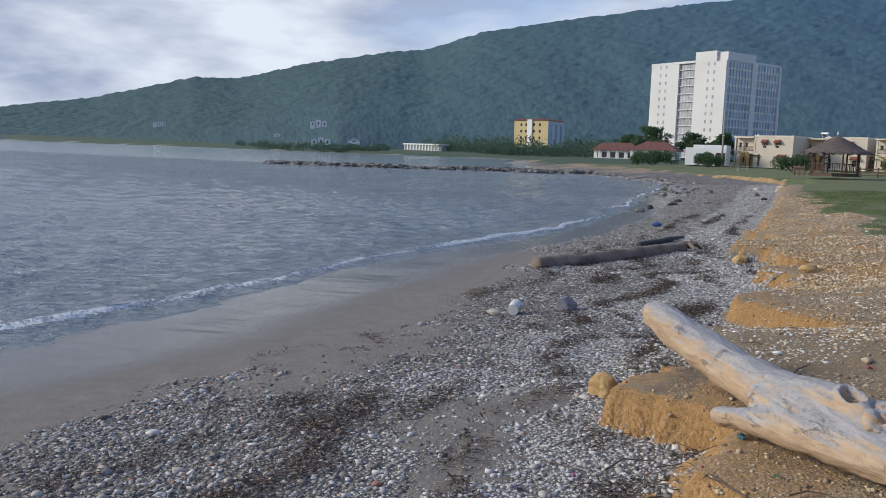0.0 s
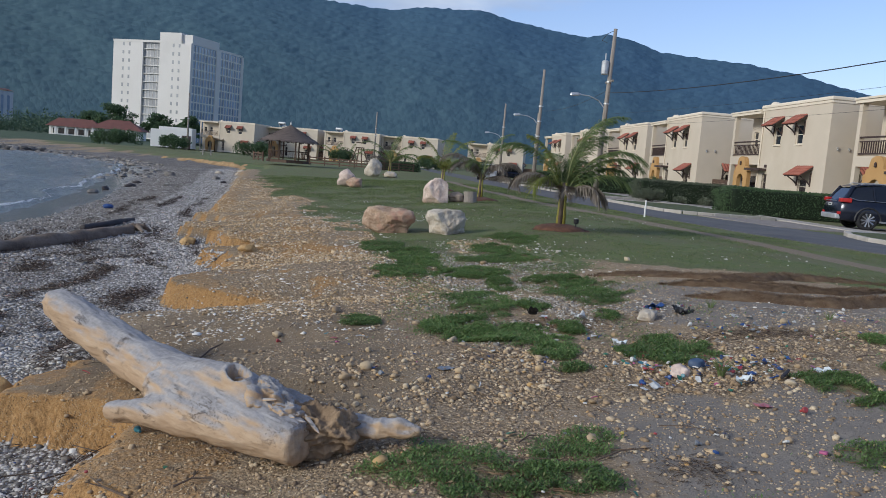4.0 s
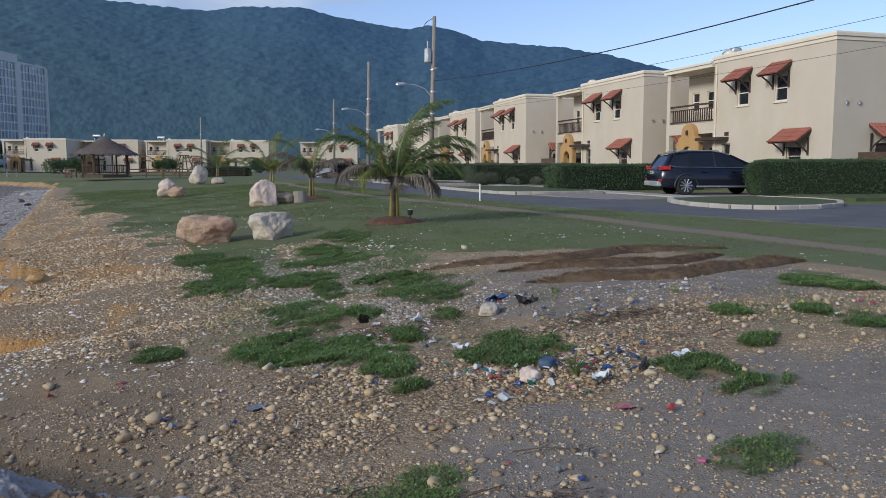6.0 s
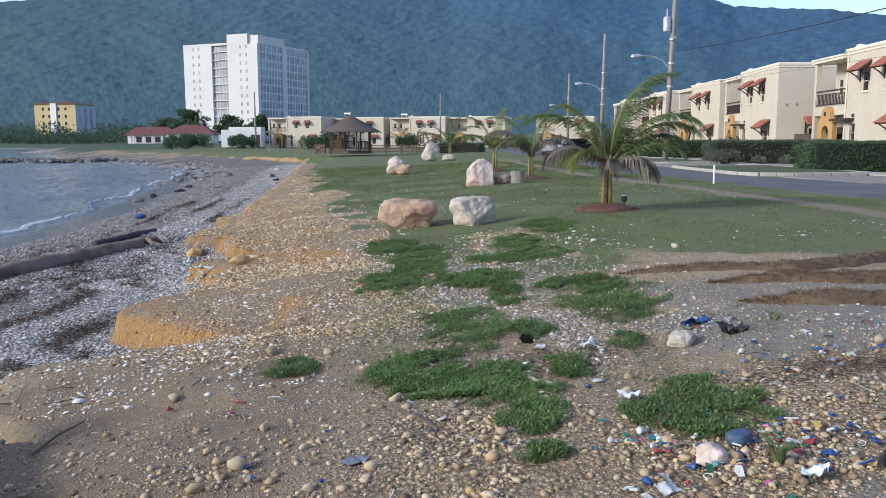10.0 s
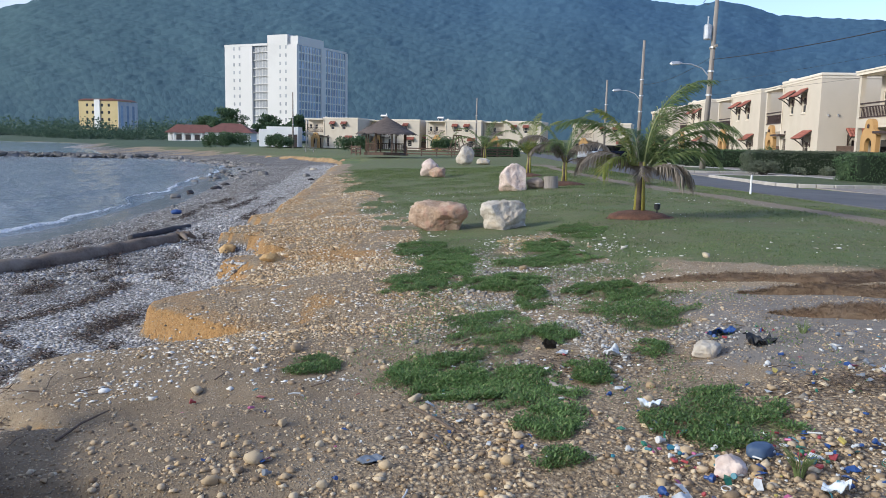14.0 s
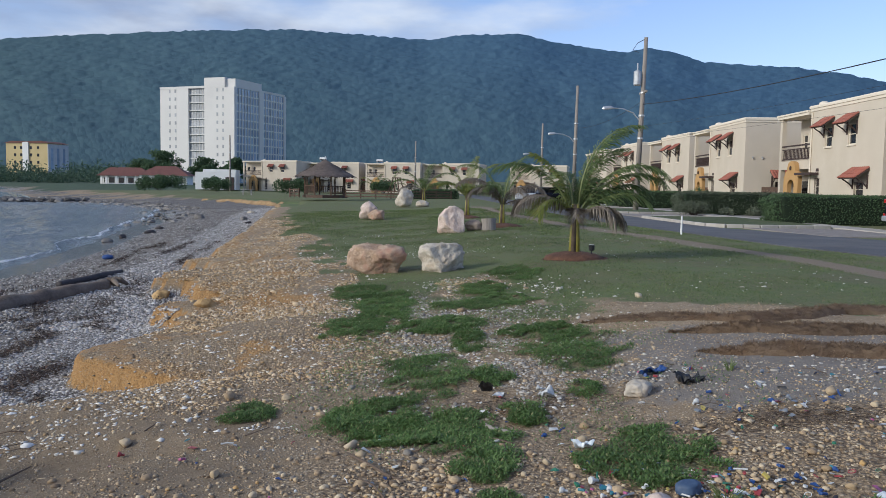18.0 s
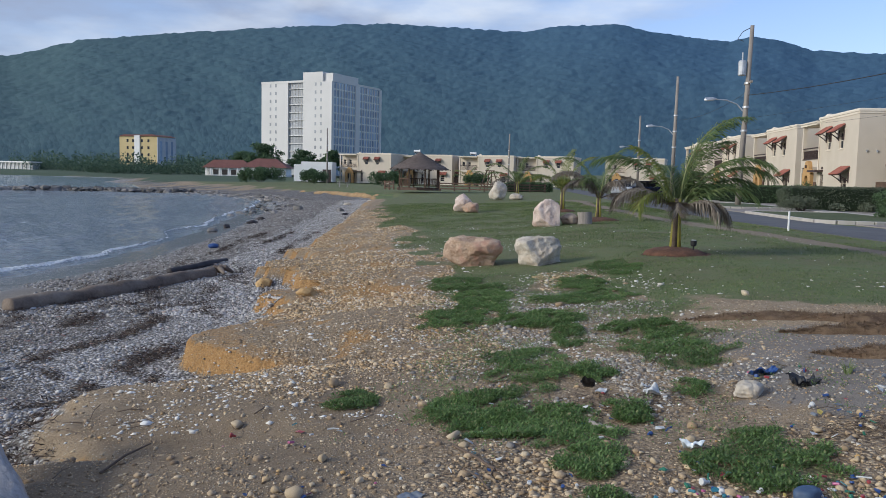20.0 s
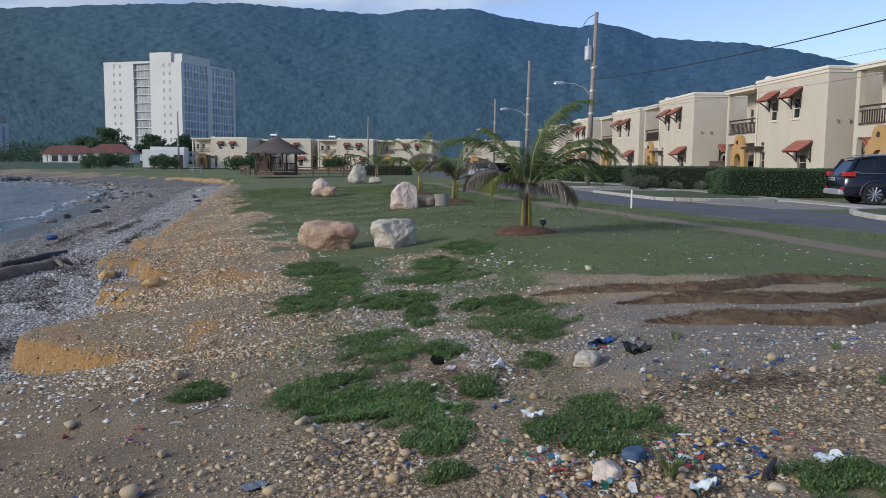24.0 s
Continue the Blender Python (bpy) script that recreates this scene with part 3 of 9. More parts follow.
ROCKPALE = surface("pale_pink_limestone", (0.46, 0.34, 0.28), (0.76, 0.66, 0.58), 3.6, 0.95, 1.0, 0.05, 24.0, dirt=(0.45, 0.28, 0.20))
ROCKBROWN = surface("brown_stone", (0.27, 0.20, 0.14), (0.42, 0.33, 0.25), 3.0, 0.9, 0.6, 0.03, 20.0)
ROCKDARK = surface("dark_breakwater_rock", (0.065, 0.06, 0.055), (0.27, 0.25, 0.225), 0.8, 0.9, 0.7, 0.08, 6.0, vary=0.35, island=True)
STRAW = palette("dry_weed_straw", [(0.0, (0.095, 0.060, 0.034)), (0.5, (0.175, 0.118, 0.068)), (1.0, (0.27, 0.19, 0.12))])
WEED = surface("dry_brown_seaweed", (0.110, 0.070, 0.040), (0.235, 0.162, 0.098), 9.0, 0.95, 1.0, 0.03, 90.0, dirt=(0.12, 0.068, 0.036))
MULCH = surface("red_brown_soil", (0.06, 0.028, 0.018), (0.15, 0.075, 0.045), 7.0, 0.95, 0.9, 0.03, 45.0)
THATCH = surface("grey_thatch", (0.085, 0.065, 0.055), (0.17, 0.135, 0.115), 3.0, 0.95, 0.9, 0.05, 26.0, stretch=(1, 1, 4))
HEDGE = leafy("hedge_leaves", [(0.0, (0.050, 0.088, 0.042)), (0.5, (0.090, 0.145, 0.066)), (1.0, (0.140, 0.20, 0.092))])
OLIVE = leafy("grey_green_leaves", [(0.0, (0.075, 0.090, 0.060)), (0.5, (0.125, 0.145, 0.095)), (1.0, (0.18, 0.20, 0.14))])
TREELEAF = leafy("tree_leaves", [(0.0, (0.046, 0.084, 0.044)), (0.6, (0.090, 0.145, 0.070)), (1.0, (0.120, 0.175, 0.085))], 0.55, 0.4)
WOODLEAF = leafy("hillside_leaves", [(0.0, (0.050, 0.092, 0.066)), (0.6, (0.082, 0.132, 0.088)), (1.0, (0.118, 0.165, 0.108))], 0.55, 0.35)
# near-black green: the shade within a hedge, put into its core's colour
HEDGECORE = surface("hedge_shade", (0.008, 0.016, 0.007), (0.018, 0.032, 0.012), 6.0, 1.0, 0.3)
CREEPER = leafy("creeping_leaves", [(0.0, (0.085, 0.142, 0.042)), (0.5, (0.142, 0.225, 0.068)), (0.9, (0.200, 0.290, 0.105)), (1.0, (0.30, 0.26, 0.14))], 0.6, 0.3)
BLADES = leafy("lawn_blades", [(0.0, (0.085, 0.116, 0.044)), (0.5, (0.140, 0.186, 0.068)), (0.93, (0.20, 0.245, 0.10)), (1.0, (0.28, 0.245, 0.145))], 0.7, 0.25)
FROND = leafy("palm_leaflets", [(0.0, (0.085, 0.128, 0.042)), (0.5, (0.145, 0.200, 0.070)), (1.0, (0.24, 0.285, 0.11))], 0.5, 0.45)
FRONDYELLOW = leafy("young_palm_leaflets", [(0.0, (0.11, 0.15, 0.03)), (0.5, (0.20, 0.23, 0.05)), (1.0, (0.32, 0.30, 0.08))], 0.45, 0.35)
FRONDDRY = leafy("dry_palm_leaflets", [(0.0, (0.12, 0.095, 0.075)), (0.5, (0.22, 0.185, 0.15)), (1.0, (0.32, 0.28, 0.23))], 0.7, 0.15)
STALK = surface("yellow_palm_stalk", (0.22, 0.21, 0.035), (0.42, 0.36, 0.07), 5.0, 0.5, 0.2, 0.004, 40.0, stretch=(4, 4, 0.7))
RIB = surface("green_palm_rib", (0.125, 0.150, 0.045), (0.23, 0.24, 0.08), 5.0, 0.55, 0.2, 0.004, 40.0)
HUSK = surface("palm_husk", (0.085, 0.062, 0.042), (0.20, 0.15, 0.105), 6.0, 0.9, 0.5, 0.008, 40.0)
BARK = surface("tree_bark", (0.05, 0.04, 0.032), (0.11, 0.09, 0.07), 3.0, 0.9, 0.5, 0.02, 20.0)
STONES_BEACH = palette("beach_stones", [(0.0, (0.11, 0.10, 0.092)), (0.2, (0.28, 0.26, 0.24)), (0.45, (0.41, 0.39, 0.37)), (0.75, (0.51, 0.49, 0.47)), (0.95, (0.61, 0.59, 0.57)), (1.0, (0.46, 0.34, 0.25))])
STONES_DARK = palette("dark_beach_stones", [(0.0, (0.07, 0.062, 0.055)), (0.35, (0.18, 0.16, 0.14)), (0.7, (0.31, 0.28, 0.25)), (0.93, (0.48, 0.45, 0.42)), (1.0, (0.25, 0.11, 0.08))])
STONES_TAN = palette("tan_stones", [(0.0, (0.165, 0.116, 0.070)), (0.3, (0.325, 0.238, 0.146)), (0.65, (0.46, 0.355, 0.228)), (0.93, (0.57, 0.475, 0.335)), (1.0, (0.47, 0.29, 0.11))], gritty=0.35)
STONES_OCHRE = palette("ochre_stones", [(0.0, (0.20, 0.135, 0.07)), (0.35, (0.39, 0.27, 0.14)), (0.65, (0.52, 0.38, 0.215)), (0.9, (0.63, 0.515, 0.36)), (1.0, (0.68, 0.62, 0.52))], gritty=0.35)
STONES_WHITE = palette("white_shell_bits", [(0.0, (0.48, 0.44, 0.37)), (0.6, (0.68, 0.65, 0.59)), (1.0, (0.80, 0.78, 0.74))])
ONESTONE = palette("single_stones", [(0.0, (0.27, 0.19, 0.105)), (0.4, (0.42, 0.32, 0.195)), (0.8, (0.53, 0.44, 0.31)), (1.0, (0.47, 0.30, 0.115))], island=False)


def make_driftwood():
    """Bleached wood: greyer where it faces up, tan flanks, worm holes and long cracks."""
    m, nt, b, co = blank("bleached_driftwood")
    turn, mp = nt.nodes.new("ShaderNodeMapping"), nt.nodes.new("ShaderNodeMapping")
    turn.inputs["Rotation"].default_value = (0, 0, radians(-132))
    mp.inputs["Scale"].default_value = (0.16, 1.3, 1.3)
    nt.links.new(co, turn.inputs[0])
    nt.links.new(turn.outputs[0], mp.inputs[0])
    coarse, grain, crack = (tex(nt, "noise", s, mp.outputs[0], Detail=6, Roughness=0.65).outputs["Fac"] for s in (3.0, 26.0, 13.0))
    blot, speck = tex(nt, "noise", 5.5, co, Detail=5, Roughness=0.6).outputs["Fac"], tex(nt, "noise", 40.0, co, Detail=4).outputs["Fac"]
    tan = ramp(nt, mixc(nt, 0.45, coarse, grain), [(0.30, (0.275, 0.182, 0.108)), (0.5, (0.425, 0.305, 0.195)), (0.70, (0.53, 0.41, 0.285))])
    grey = ramp(nt, mixc(nt, 0.35, grain, speck), [(0.28, (0.20, 0.193, 0.195)), (0.5, (0.315, 0.305, 0.308)), (0.72, (0.42, 0.41, 0.413))])
    geo = nt.nodes.new("ShaderNodeNewGeometry")
    sep = nt.nodes.new("ShaderNodeSeparateXYZ")
    nt.links.new(geo.outputs["Normal"], sep.inputs[0])
    upward = span(nt, calc(nt, "ADD", sep.outputs["Z"], calc(nt, "MULTIPLY", calc(nt, "SUBTRACT", blot, 0.5), 0.8)), 0.18, 0.72)
    col = mixc(nt, upward, tan, grey)
    split = calc(nt, "SUBTRACT", 1.0, span(nt, calc(nt, "ABSOLUTE", calc(nt, "SUBTRACT", crack, 0.5), 0.0), 0.004, 0.028))
    split = calc(nt, "MULTIPLY", split, span(nt, blot, 0.52, 0.66))
    cells = tex(nt, "cells", 75.0, co)
    pits = calc(nt, "MULTIPLY", calc(nt, "SUBTRACT", 1.0, span(nt, cells.outputs["Distance"], 0.16, 0.34)), span(nt, coarse, 0.60, 0.70))
    col = mixc(nt, calc(nt, "MULTIPLY", calc(nt, "MAXIMUM", split, pits), 0.5), col, (0.13, 0.085, 0.055))
    nt.links.new(col, b.inputs["Base Color"])
    b.inputs["Roughness"].default_value, b.inputs["Specular IOR Level"].default_value = 0.85, 0.3
    h = calc(nt, "SUBTRACT", calc(nt, "ADD", calc(nt, "MULTIPLY", grain, 0.5), calc(nt, "MULTIPLY", speck, 0.25)), calc(nt, "MULTIPLY", calc(nt, "MAXIMUM", split, pits), 0.6))
    bumped(nt, b, h, 0.8, 0.014)
    return m


DRIFT = make_driftwood()
CLAYBANK = surface("ochre_bank", (0.20, 0.128, 0.060), (0.40, 0.272, 0.135), 1.5, 0.95, 0.6, 0.05, 9.0, dirt=(0.20, 0.15, 0.095))
VERGE = surface("shore_turf", (0.085, 0.112, 0.042), (0.150, 0.185, 0.070), 0.8, 0.95, 0.5, 0.04, 9.0)
STALKRED = surface("creeper_stem", (0.13, 0.075, 0.045), (0.24, 0.16, 0.085), 20.0, 0.7, 0.1)
TWIG = palette("twigs", [(0.0, (0.035, 0.024, 0.018)), (0.5, (0.095, 0.065, 0.045)), (1.0, (0.24, 0.19, 0.145))])
CARPAINT = surface("navy_car_paint", (0.010, 0.013, 0.026), (0.014, 0.018, 0.034), 2.0, 0.22, 0.0, metal=0.35, spec=0.7)
CARGLASS = surface("car_glass", (0.008, 0.009, 0.011), (0.012, 0.013, 0.016), 1.0, 0.05, 0.0, spec=0.7)
TYRE = surface("tyre_rubber", (0.012, 0.012, 0.013), (0.028, 0.028, 0.03), 9.0, 0.9, 0.2)
RIM = surface("alloy_rim", (0.42, 0.43, 0.45), (0.55, 0.56, 0.58), 9.0, 0.3, 0.0, metal=0.9)
TAILLIGHT = surface("red_lamp_lens", (0.38, 0.012, 0.012), (0.50, 0.03, 0.025), 9.0, 0.15, 0.0, spec=0.7)
PLASTICBLACK = surface("black_plastic", (0.012, 0.012, 0.013), (0.03, 0.03, 0.032), 6.0, 0.6, 0.2)
SACK = surface("grey_blue_sacking", (0.10, 0.105, 0.13), (0.21, 0.21, 0.24), 5.0, 0.85, 0.5, 0.01, 50.0, dirt=(0.09, 0.07, 0.055))


def plastic(name, c, rough=0.4):
    return surface(name, tuple(k * 0.82 for k in c), c, 14.0, rough, 0.1, 0.002, 60.0, spec=0.5)


P_BLUE, P_RED, P_GREEN, P_TEAL = plastic("blue_plastic", (0.03, 0.075, 0.24)), plastic("red_plastic", (0.36, 0.06, 0.06)), plastic("green_plastic", (0.04, 0.18, 0.10)), plastic("teal_plastic", (0.05, 0.20, 0.25))
P_WHITE, P_PINK, P_YELLOW, P_GREY = plastic("white_plastic", (0.62, 0.62, 0.60), 0.6), plastic("pink_plastic", (0.42, 0.10, 0.22)), plastic("yellow_plastic", (0.50, 0.40, 0.10)), plastic("grey_plastic", (0.20, 0.22, 0.25))

# ---- ground, one sheet out to the horizon ----
def lines(fine_a, fine_b, d, lo, hi, grow):
    x = list(np.arange(fine_a, fine_b, d))
    for sign, end in ((1, hi), (-1, lo)):
        p, st = (x[-1] if sign > 0 else x[0]), d
        out = []
        while (end - p) * sign > 0:
            st *= grow
            p += sign * st
            out.append(p)
        x = x + out if sign > 0 else out[::-1] + x
    return np.array(x)


LAWN_V, LAWN_U = [-60, -30, -14, -8, -4.6, -2.6, -1.6, -0.6, 0, 1.2, 1.7, 3, 4.5, 5.5, 7, 10, 30], [132, 100, 84, 46, 27, 18.2, 12.5, 10.6, 9.4, 8.8, 7.6, 6.9, 6.7, 5.2, 3.4, 1, -10]
# green patches in front of the lawn: u, v, half length, half width
PATCHES = [(3.95, 1.25, 0.46, 0.31), (4.68, 0.25, 0.40, 0.40), (4.05, 0.42, 0.24, 0.17), (5.08, -0.27, 0.42, 0.27), (5.35, -1.11, 0.24, 0.22), (6.11, 0.13, 0.85, 0.33), (6.77, 1.40, 1.0, 0.40), (8.53, -0.54, 0.55, 0.46), (10.38, -0.3, 0.9, 0.36),
           (5.94, 0.63, 0.26, 0.14), (7.48, 0.57, 0.48, 0.15), (4.96, 0.73, 0.26, 0.14), (5.33, 1.19, 0.18, 0.17), (3.51, 0.42, 0.11, 0.12), (8.35, 0.39, 0.42, 0.42), (4.71, -0.01, 0.27, 0.16), (7.63, 1.19, 0.36, 0.34),
           (2.95, 2.02, 0.30, 0.22), (2.51, 2.08, 0.16, 0.24), (1.83, 1.58, 0.17, 0.21), (3.18, 2.62, 0.13, 0.15), (3.45, 3.70, 0.40, 0.22), (3.83, 3.58, 0.18, 0.20), (4.01, 3.03, 0.16, 0.18), (5.02, 4.69, 0.50, 0.35),
           (1.97, -0.62, 0.32, 0.38), (2.12, 0.07, 0.24, 0.29), (1.67, -0.39, 0.14, 0.50), (1.76, -0.11, 0.20, 0.26), (9.5, 0.9, 0.6, 0.55), (9.3, -0.35, 0.5, 0.3), (10.9, 0.95, 0.7, 0.35), (11.5, -0.75, 0.8, 0.35), (12.6, 1.5, 0.9, 0.4)]


def lawn_amount(v, u):
    n = fbm(v * 0.8, u * 0.8, 21) - 0.5
    edge = np.interp(v + 0.9 * n, LAWN_V, LAWN_U)
    soft = 0.9 + 0.06 * np.clip(u, 0, 60)
    m = step(u + 2.2 * n * (1 + 0.05 * np.clip(u, 0, 40)), edge - soft * 0.4, edge + soft)
    thin = step(fbm(v * 1.6, u * 1.1, 23), 0.40, 0.62)
    return m * np.maximum(0.12 + 0.88 * thin, step(u, edge + 0.6 + 1.6 * (1 - step(v, 1, 2)), edge + 2.6 + 4 * (1 - step(v, 1, 2))))


def patch_amount(v, u):
    m = np.zeros(np.broadcast(v, u).shape)
    n = 1.25 * (fbm(v * 3.0, u * 3.0, 31) - 0.5) + 0.5 * (fbm(v * 11, u * 11, 33, 2) - 0.5)
    for pu, pv, ru, rv in PATCHES:
        d = np.sqrt(((u - pu) / ru) ** 2 + ((v - pv) / rv) ** 2)
        m = np.maximum(m, 1 - step(d + n, 0.68, 1.18))
    return m


def wrack_amount(v, u):
    """Broken lines of dark seaweed along the beach, following the bank."""
    s = v - scarp(u) + 0.9 * (fbm(u * 0.35, v * 0.2, 115, 3) - 0.5)
    lines_ = np.exp(-((s + 0.75) / 0.20) ** 2) + 0.9 * np.exp(-((s + 1.75) / 0.22) ** 2) + np.exp(-((s + 2.9) / 0.28) ** 2) + 0.7 * np.exp(-((s + 4.0) / 0.3) ** 2)
    w = lines_ * step(fbm(v * 1.3, u * 0.5, 111) + 0.5 * (fbm(v * 5, u * 3.5, 113) - 0.5), 0.36, 0.60)
    for cv, cu, a, b in ((-3.3, 5.1, 0.42, 0.42), (-2.85, 2.2, 0.35, 0.5), (-2.6, 3.15, 0.25, 0.2), (-3.0, 7.1, 0.5, 0.22), (-4.1, 8.8, 0.3, 0.8), (-5.35, 2.45, 0.45, 0.55), (-5.9, 2.75, 0.3, 0.4), (-4.9, 3.4, 0.22, 0.7)):
        w = np.maximum(w, 1.1 * np.exp(-((v - cv) / a) ** 2 - ((u - cu) / b) ** 2))
    return w * step(v, coast(u) + 2.4, coast(u) + 3.4) * (0.62 + 0.38 * step(u, 4, 7))


def stone_zones(v, u):
    """How thickly large cream stones and small ochre ones cover the soil above the bank."""
    dens = 0.16 + 1.0 * step(fbm(v * 1.5, u * 1.5, 101) + 0.4 * (fbm(v * 6, u * 6, 102) - 0.5), 0.38, 0.60)
    band = np.exp(-(np.abs(u - 3.45 - 0.08 * v) / 0.72) ** 3) * np.interp(v, [-2.2, -1.3, -0.7, 1.3, 1.9, 3.5, 5], [0.05, 0.30, 1, 1, 0.45, 0.25, 0.15])
    heap = np.exp(-((u - 4.45) / 0.45) ** 2) * step(v, 1.45, 1.9) * (1 - step(v, 3.0, 4.0)) * 0.38
    near = np.exp(-((u - 2.1) / 0.7) ** 2) * np.interp(v, [-2.0, -1.0, 0.8, 2, 4], [0.10, 0.20, 0.13, 0.03, 0.02])
    slope = np.exp(-((v + 1.25) / 0.85) ** 2) * step(u, 5.2, 6.2) * (1 - step(u, 10.5, 12)) * (1 - 0.85 * np.exp(-((v + 2.1) / 0.5) ** 2 - ((u - 8.9) / 0.7) ** 2))
    return np.clip(band + heap + near, 0, 1), slope, dens


def sand_gap(v, u):
    """Bare sand showing between the banks of pebbles."""
    g = np.zeros(np.broadcast(v, u).shape)
    n = 0.9 * (fbm(v * 2.6, u * 2.6, 131) - 0.5) + 0.8 * (fbm(v * 9, u * 9, 133, 2) - 0.5)
    for cv, cu, a, b in ((-4.38, 2.95, 0.42, 0.75), (-3.95, 2.1, 0.32, 0.5), (-4.15, 3.85, 0.25, 0.4), (-6.5, 3.4, 0.45, 0.8), (-7.6, 1.9, 0.5, 0.8)):
        g = np.maximum(g, 1 - step(np.sqrt(((v - cv) / a) ** 2 + ((u - cu) / b) ** 2) + n, 0.75, 1.25))
    return g


def stony(v, u):
    """How thickly pebbles cover the beach."""
    return step(fbm(v * 0.9, u * 0.7, 96) + 0.5 * (fbm(v * 4, u * 4, 98) - 0.5), 0.30, 0.44)


def trail_v(u):
    return np.interp(u, [-20, 5, 7, 11, 15, 21, 27, 40, 70, 100], [9.5, 7.9, 7.6, 7.2, 7.0, 6.1, 5.0, 4.2, 3.6, 3.4])


def build_ground():
    vv = np.concatenate([lines(-4.6, -1.5, 0.04, -4500, -1.5, 1.065), lines(-1.5, 4.6, 0.08, -1.5, 4500, 1.065)])
    vv = vv[np.concatenate([[True], np.diff(vv) > 1e-6])]
    uu = lines(0.9, 10.5, 0.05, -1500, 4500, 1.04)
    V, U = np.meshgrid(vv, uu, indexing="ij")
    Z = height(V, U)
    nv, nu = V.shape
    idx = np.arange(nv * nu).reshape(nv, nu)
    faces = np.stack([idx[:-1, :-1], idx[1:, :-1], idx[1:, 1:], idx[:-1, 1:]], -1).reshape(-1, 4)
    me = np_mesh("ground", to_world(V, U, Z).reshape(-1, 3), faces)
    me.polygons.foreach_set("use_smooth", [True] * len(me.polygons))
    vw = coast(U)
    vs = np.where(U > 320, vw + 12, scarp(U))
    near = 1 - step(U, 60, 100)
    n1, n2 = fbm(V * 0.7, U * 0.45, 41) - 0.5, fbm(V * 3, U * 3, 43) - 0.5
    g_edge = vw + 3.2 * near + 0.5 + 1.5 * n1
    below = 1 - step(V, vs - 0.12, vs + 0.05)
    slope = np.abs(np.gradient(Z, axis=0) / np.gradient(V, axis=0)) + np.abs(np.gradient(Z, axis=1) / np.gradient(U, axis=1))
    gravel = step(V, g_edge - 0.35, g_edge + 0.35) * (1 - step(V + 0.5 * n2, vs - 0.25, vs + 0.02)) * (1 - step(Z + 0.10 * n2, -0.36, -0.26))
    gravel = gravel * np.maximum(0.1 + 0.9 * stony(V, U), step(V + 0.8 * n1, vs - 3.0, vs - 2.2)) * (1 - 0.9 * sand_gap(V, U))
    sand = np.maximum(1 - step(V, g_edge - 0.4, g_edge + 0.2), (1 - step(V, vs - 0.6, vs - 0.1)) * (1 - step(Z, -0.40, -0.30)) * (1 - step(U, 4.5, 4.9))) * (1 - step(U, 85, 120))
    sand = np.maximum(sand, (1 - step(V, vs - 0.9, vs - 0.3)) * (1 - step(Z, -0.43, -0.37)) * (1 - step(U, 85, 120)))
    sand = np.maximum(sand, 0.85 * step(V + n2, 1.2, 1.9) * (1 - step(V, 4.6, 6)) * step(U + n2, 4.2, 5.0) * (1 - step(U, 6.9, 7.5)))
    sand = np.maximum(sand, 0.7 * step(V + n2, -0.2, 0.6) * (1 - step(V, 4.6, 6)) * (1 - step(U + 1.2 * n2 - 0.08 * V, 2.5, 3.1)))
    wet = (1 - step(V, vw + 1.4 + n1, vw + 2.9 + 1.4 * n1)) * near
    pale = step(V + 0.8 * n1, vs - 2.4 - 0.02 * U, vs - 1.7) * (1 - step(V, vs - 0.2, vs + 0.05)) * (1 - step(U, 70, 95))
    weedy = 0.72 * np.clip(wrack_amount(V, U), 0, 1) * (1 - step(Z, -0.40, -0.30)) * (1 - step(U, 60, 90))
    far_edge = step(U, 130, 200) * (1 - step(V + 3 * n1, vw + 1.5, vw + 4))
    gravel, pale = np.maximum(gravel, far_edge), np.maximum(pale, far_edge)
    face = step(slope, 0.55, 1.25) * step(V, vs - 1.2, vs - 0.3) * (1 - step(V, vs + 0.5, vs + 1.0))
    rim = (1 - step(np.abs(V - vs - 0.10) + 1.5 * n2 + 0.9 * n1, 0.05, 0.35)) * step(Z, -0.38, -0.30) * 0.50
    stain = step(fbm(V * 1.5, U * 1.0, 47) + 0.4 * n2, 0.40, 0.62) * step(U, 6.2, 7.6) * (1 - step(U, 22, 40)) * (1 - step(V - vs, 1.4, 2.6)) * step(V, vs - 0.05, vs + 0.1) * 0.68
    clay = np.maximum(np.maximum(face, rim), stain) * (1 - 0.8 * (1 - step(np.abs(U - 5.9), 0.9, 1.4)))
    clay = clay * (1 - step(U, 52, 64))
    lawn = np.maximum(lawn_amount(V, U), 0.5 * patch_amount(V, U)) * step(V, vs + 0.4, vs + 1.2 + n1)
    lawn = np.maximum(lawn, step(U, 52, 66) * step(V, vs + 0.3, vs + 1.2))
    scrub = step(U, 120, 190) * step(V, vw + 2, vw + 5) * (1 - 0.6 * step(V, -70, -30))
    tr = trail_v(U)
    trail = 1 - step(np.abs(V - tr) + 0.35 * n1, 0.16 + 0.006 * U, 0.38 + 0.012 * U)
    trail = trail * (1 - step(U, 45, 60)) * step(U, 2, 5)
    zb, zs, zd = stone_zones(V, U)
    pebbly = np.clip(0.44 + 0.45 * (zb + zs) * zd, 0, 1) * (1 - step(U, 14, 22)) * step(V, vs - 1.1, vs - 0.5) * (1 - 0.95 * step(V, 1.4, 1.9) * (1 - step(zb, 0.1, 0.4)))
    mulch = np.zeros_like(V)
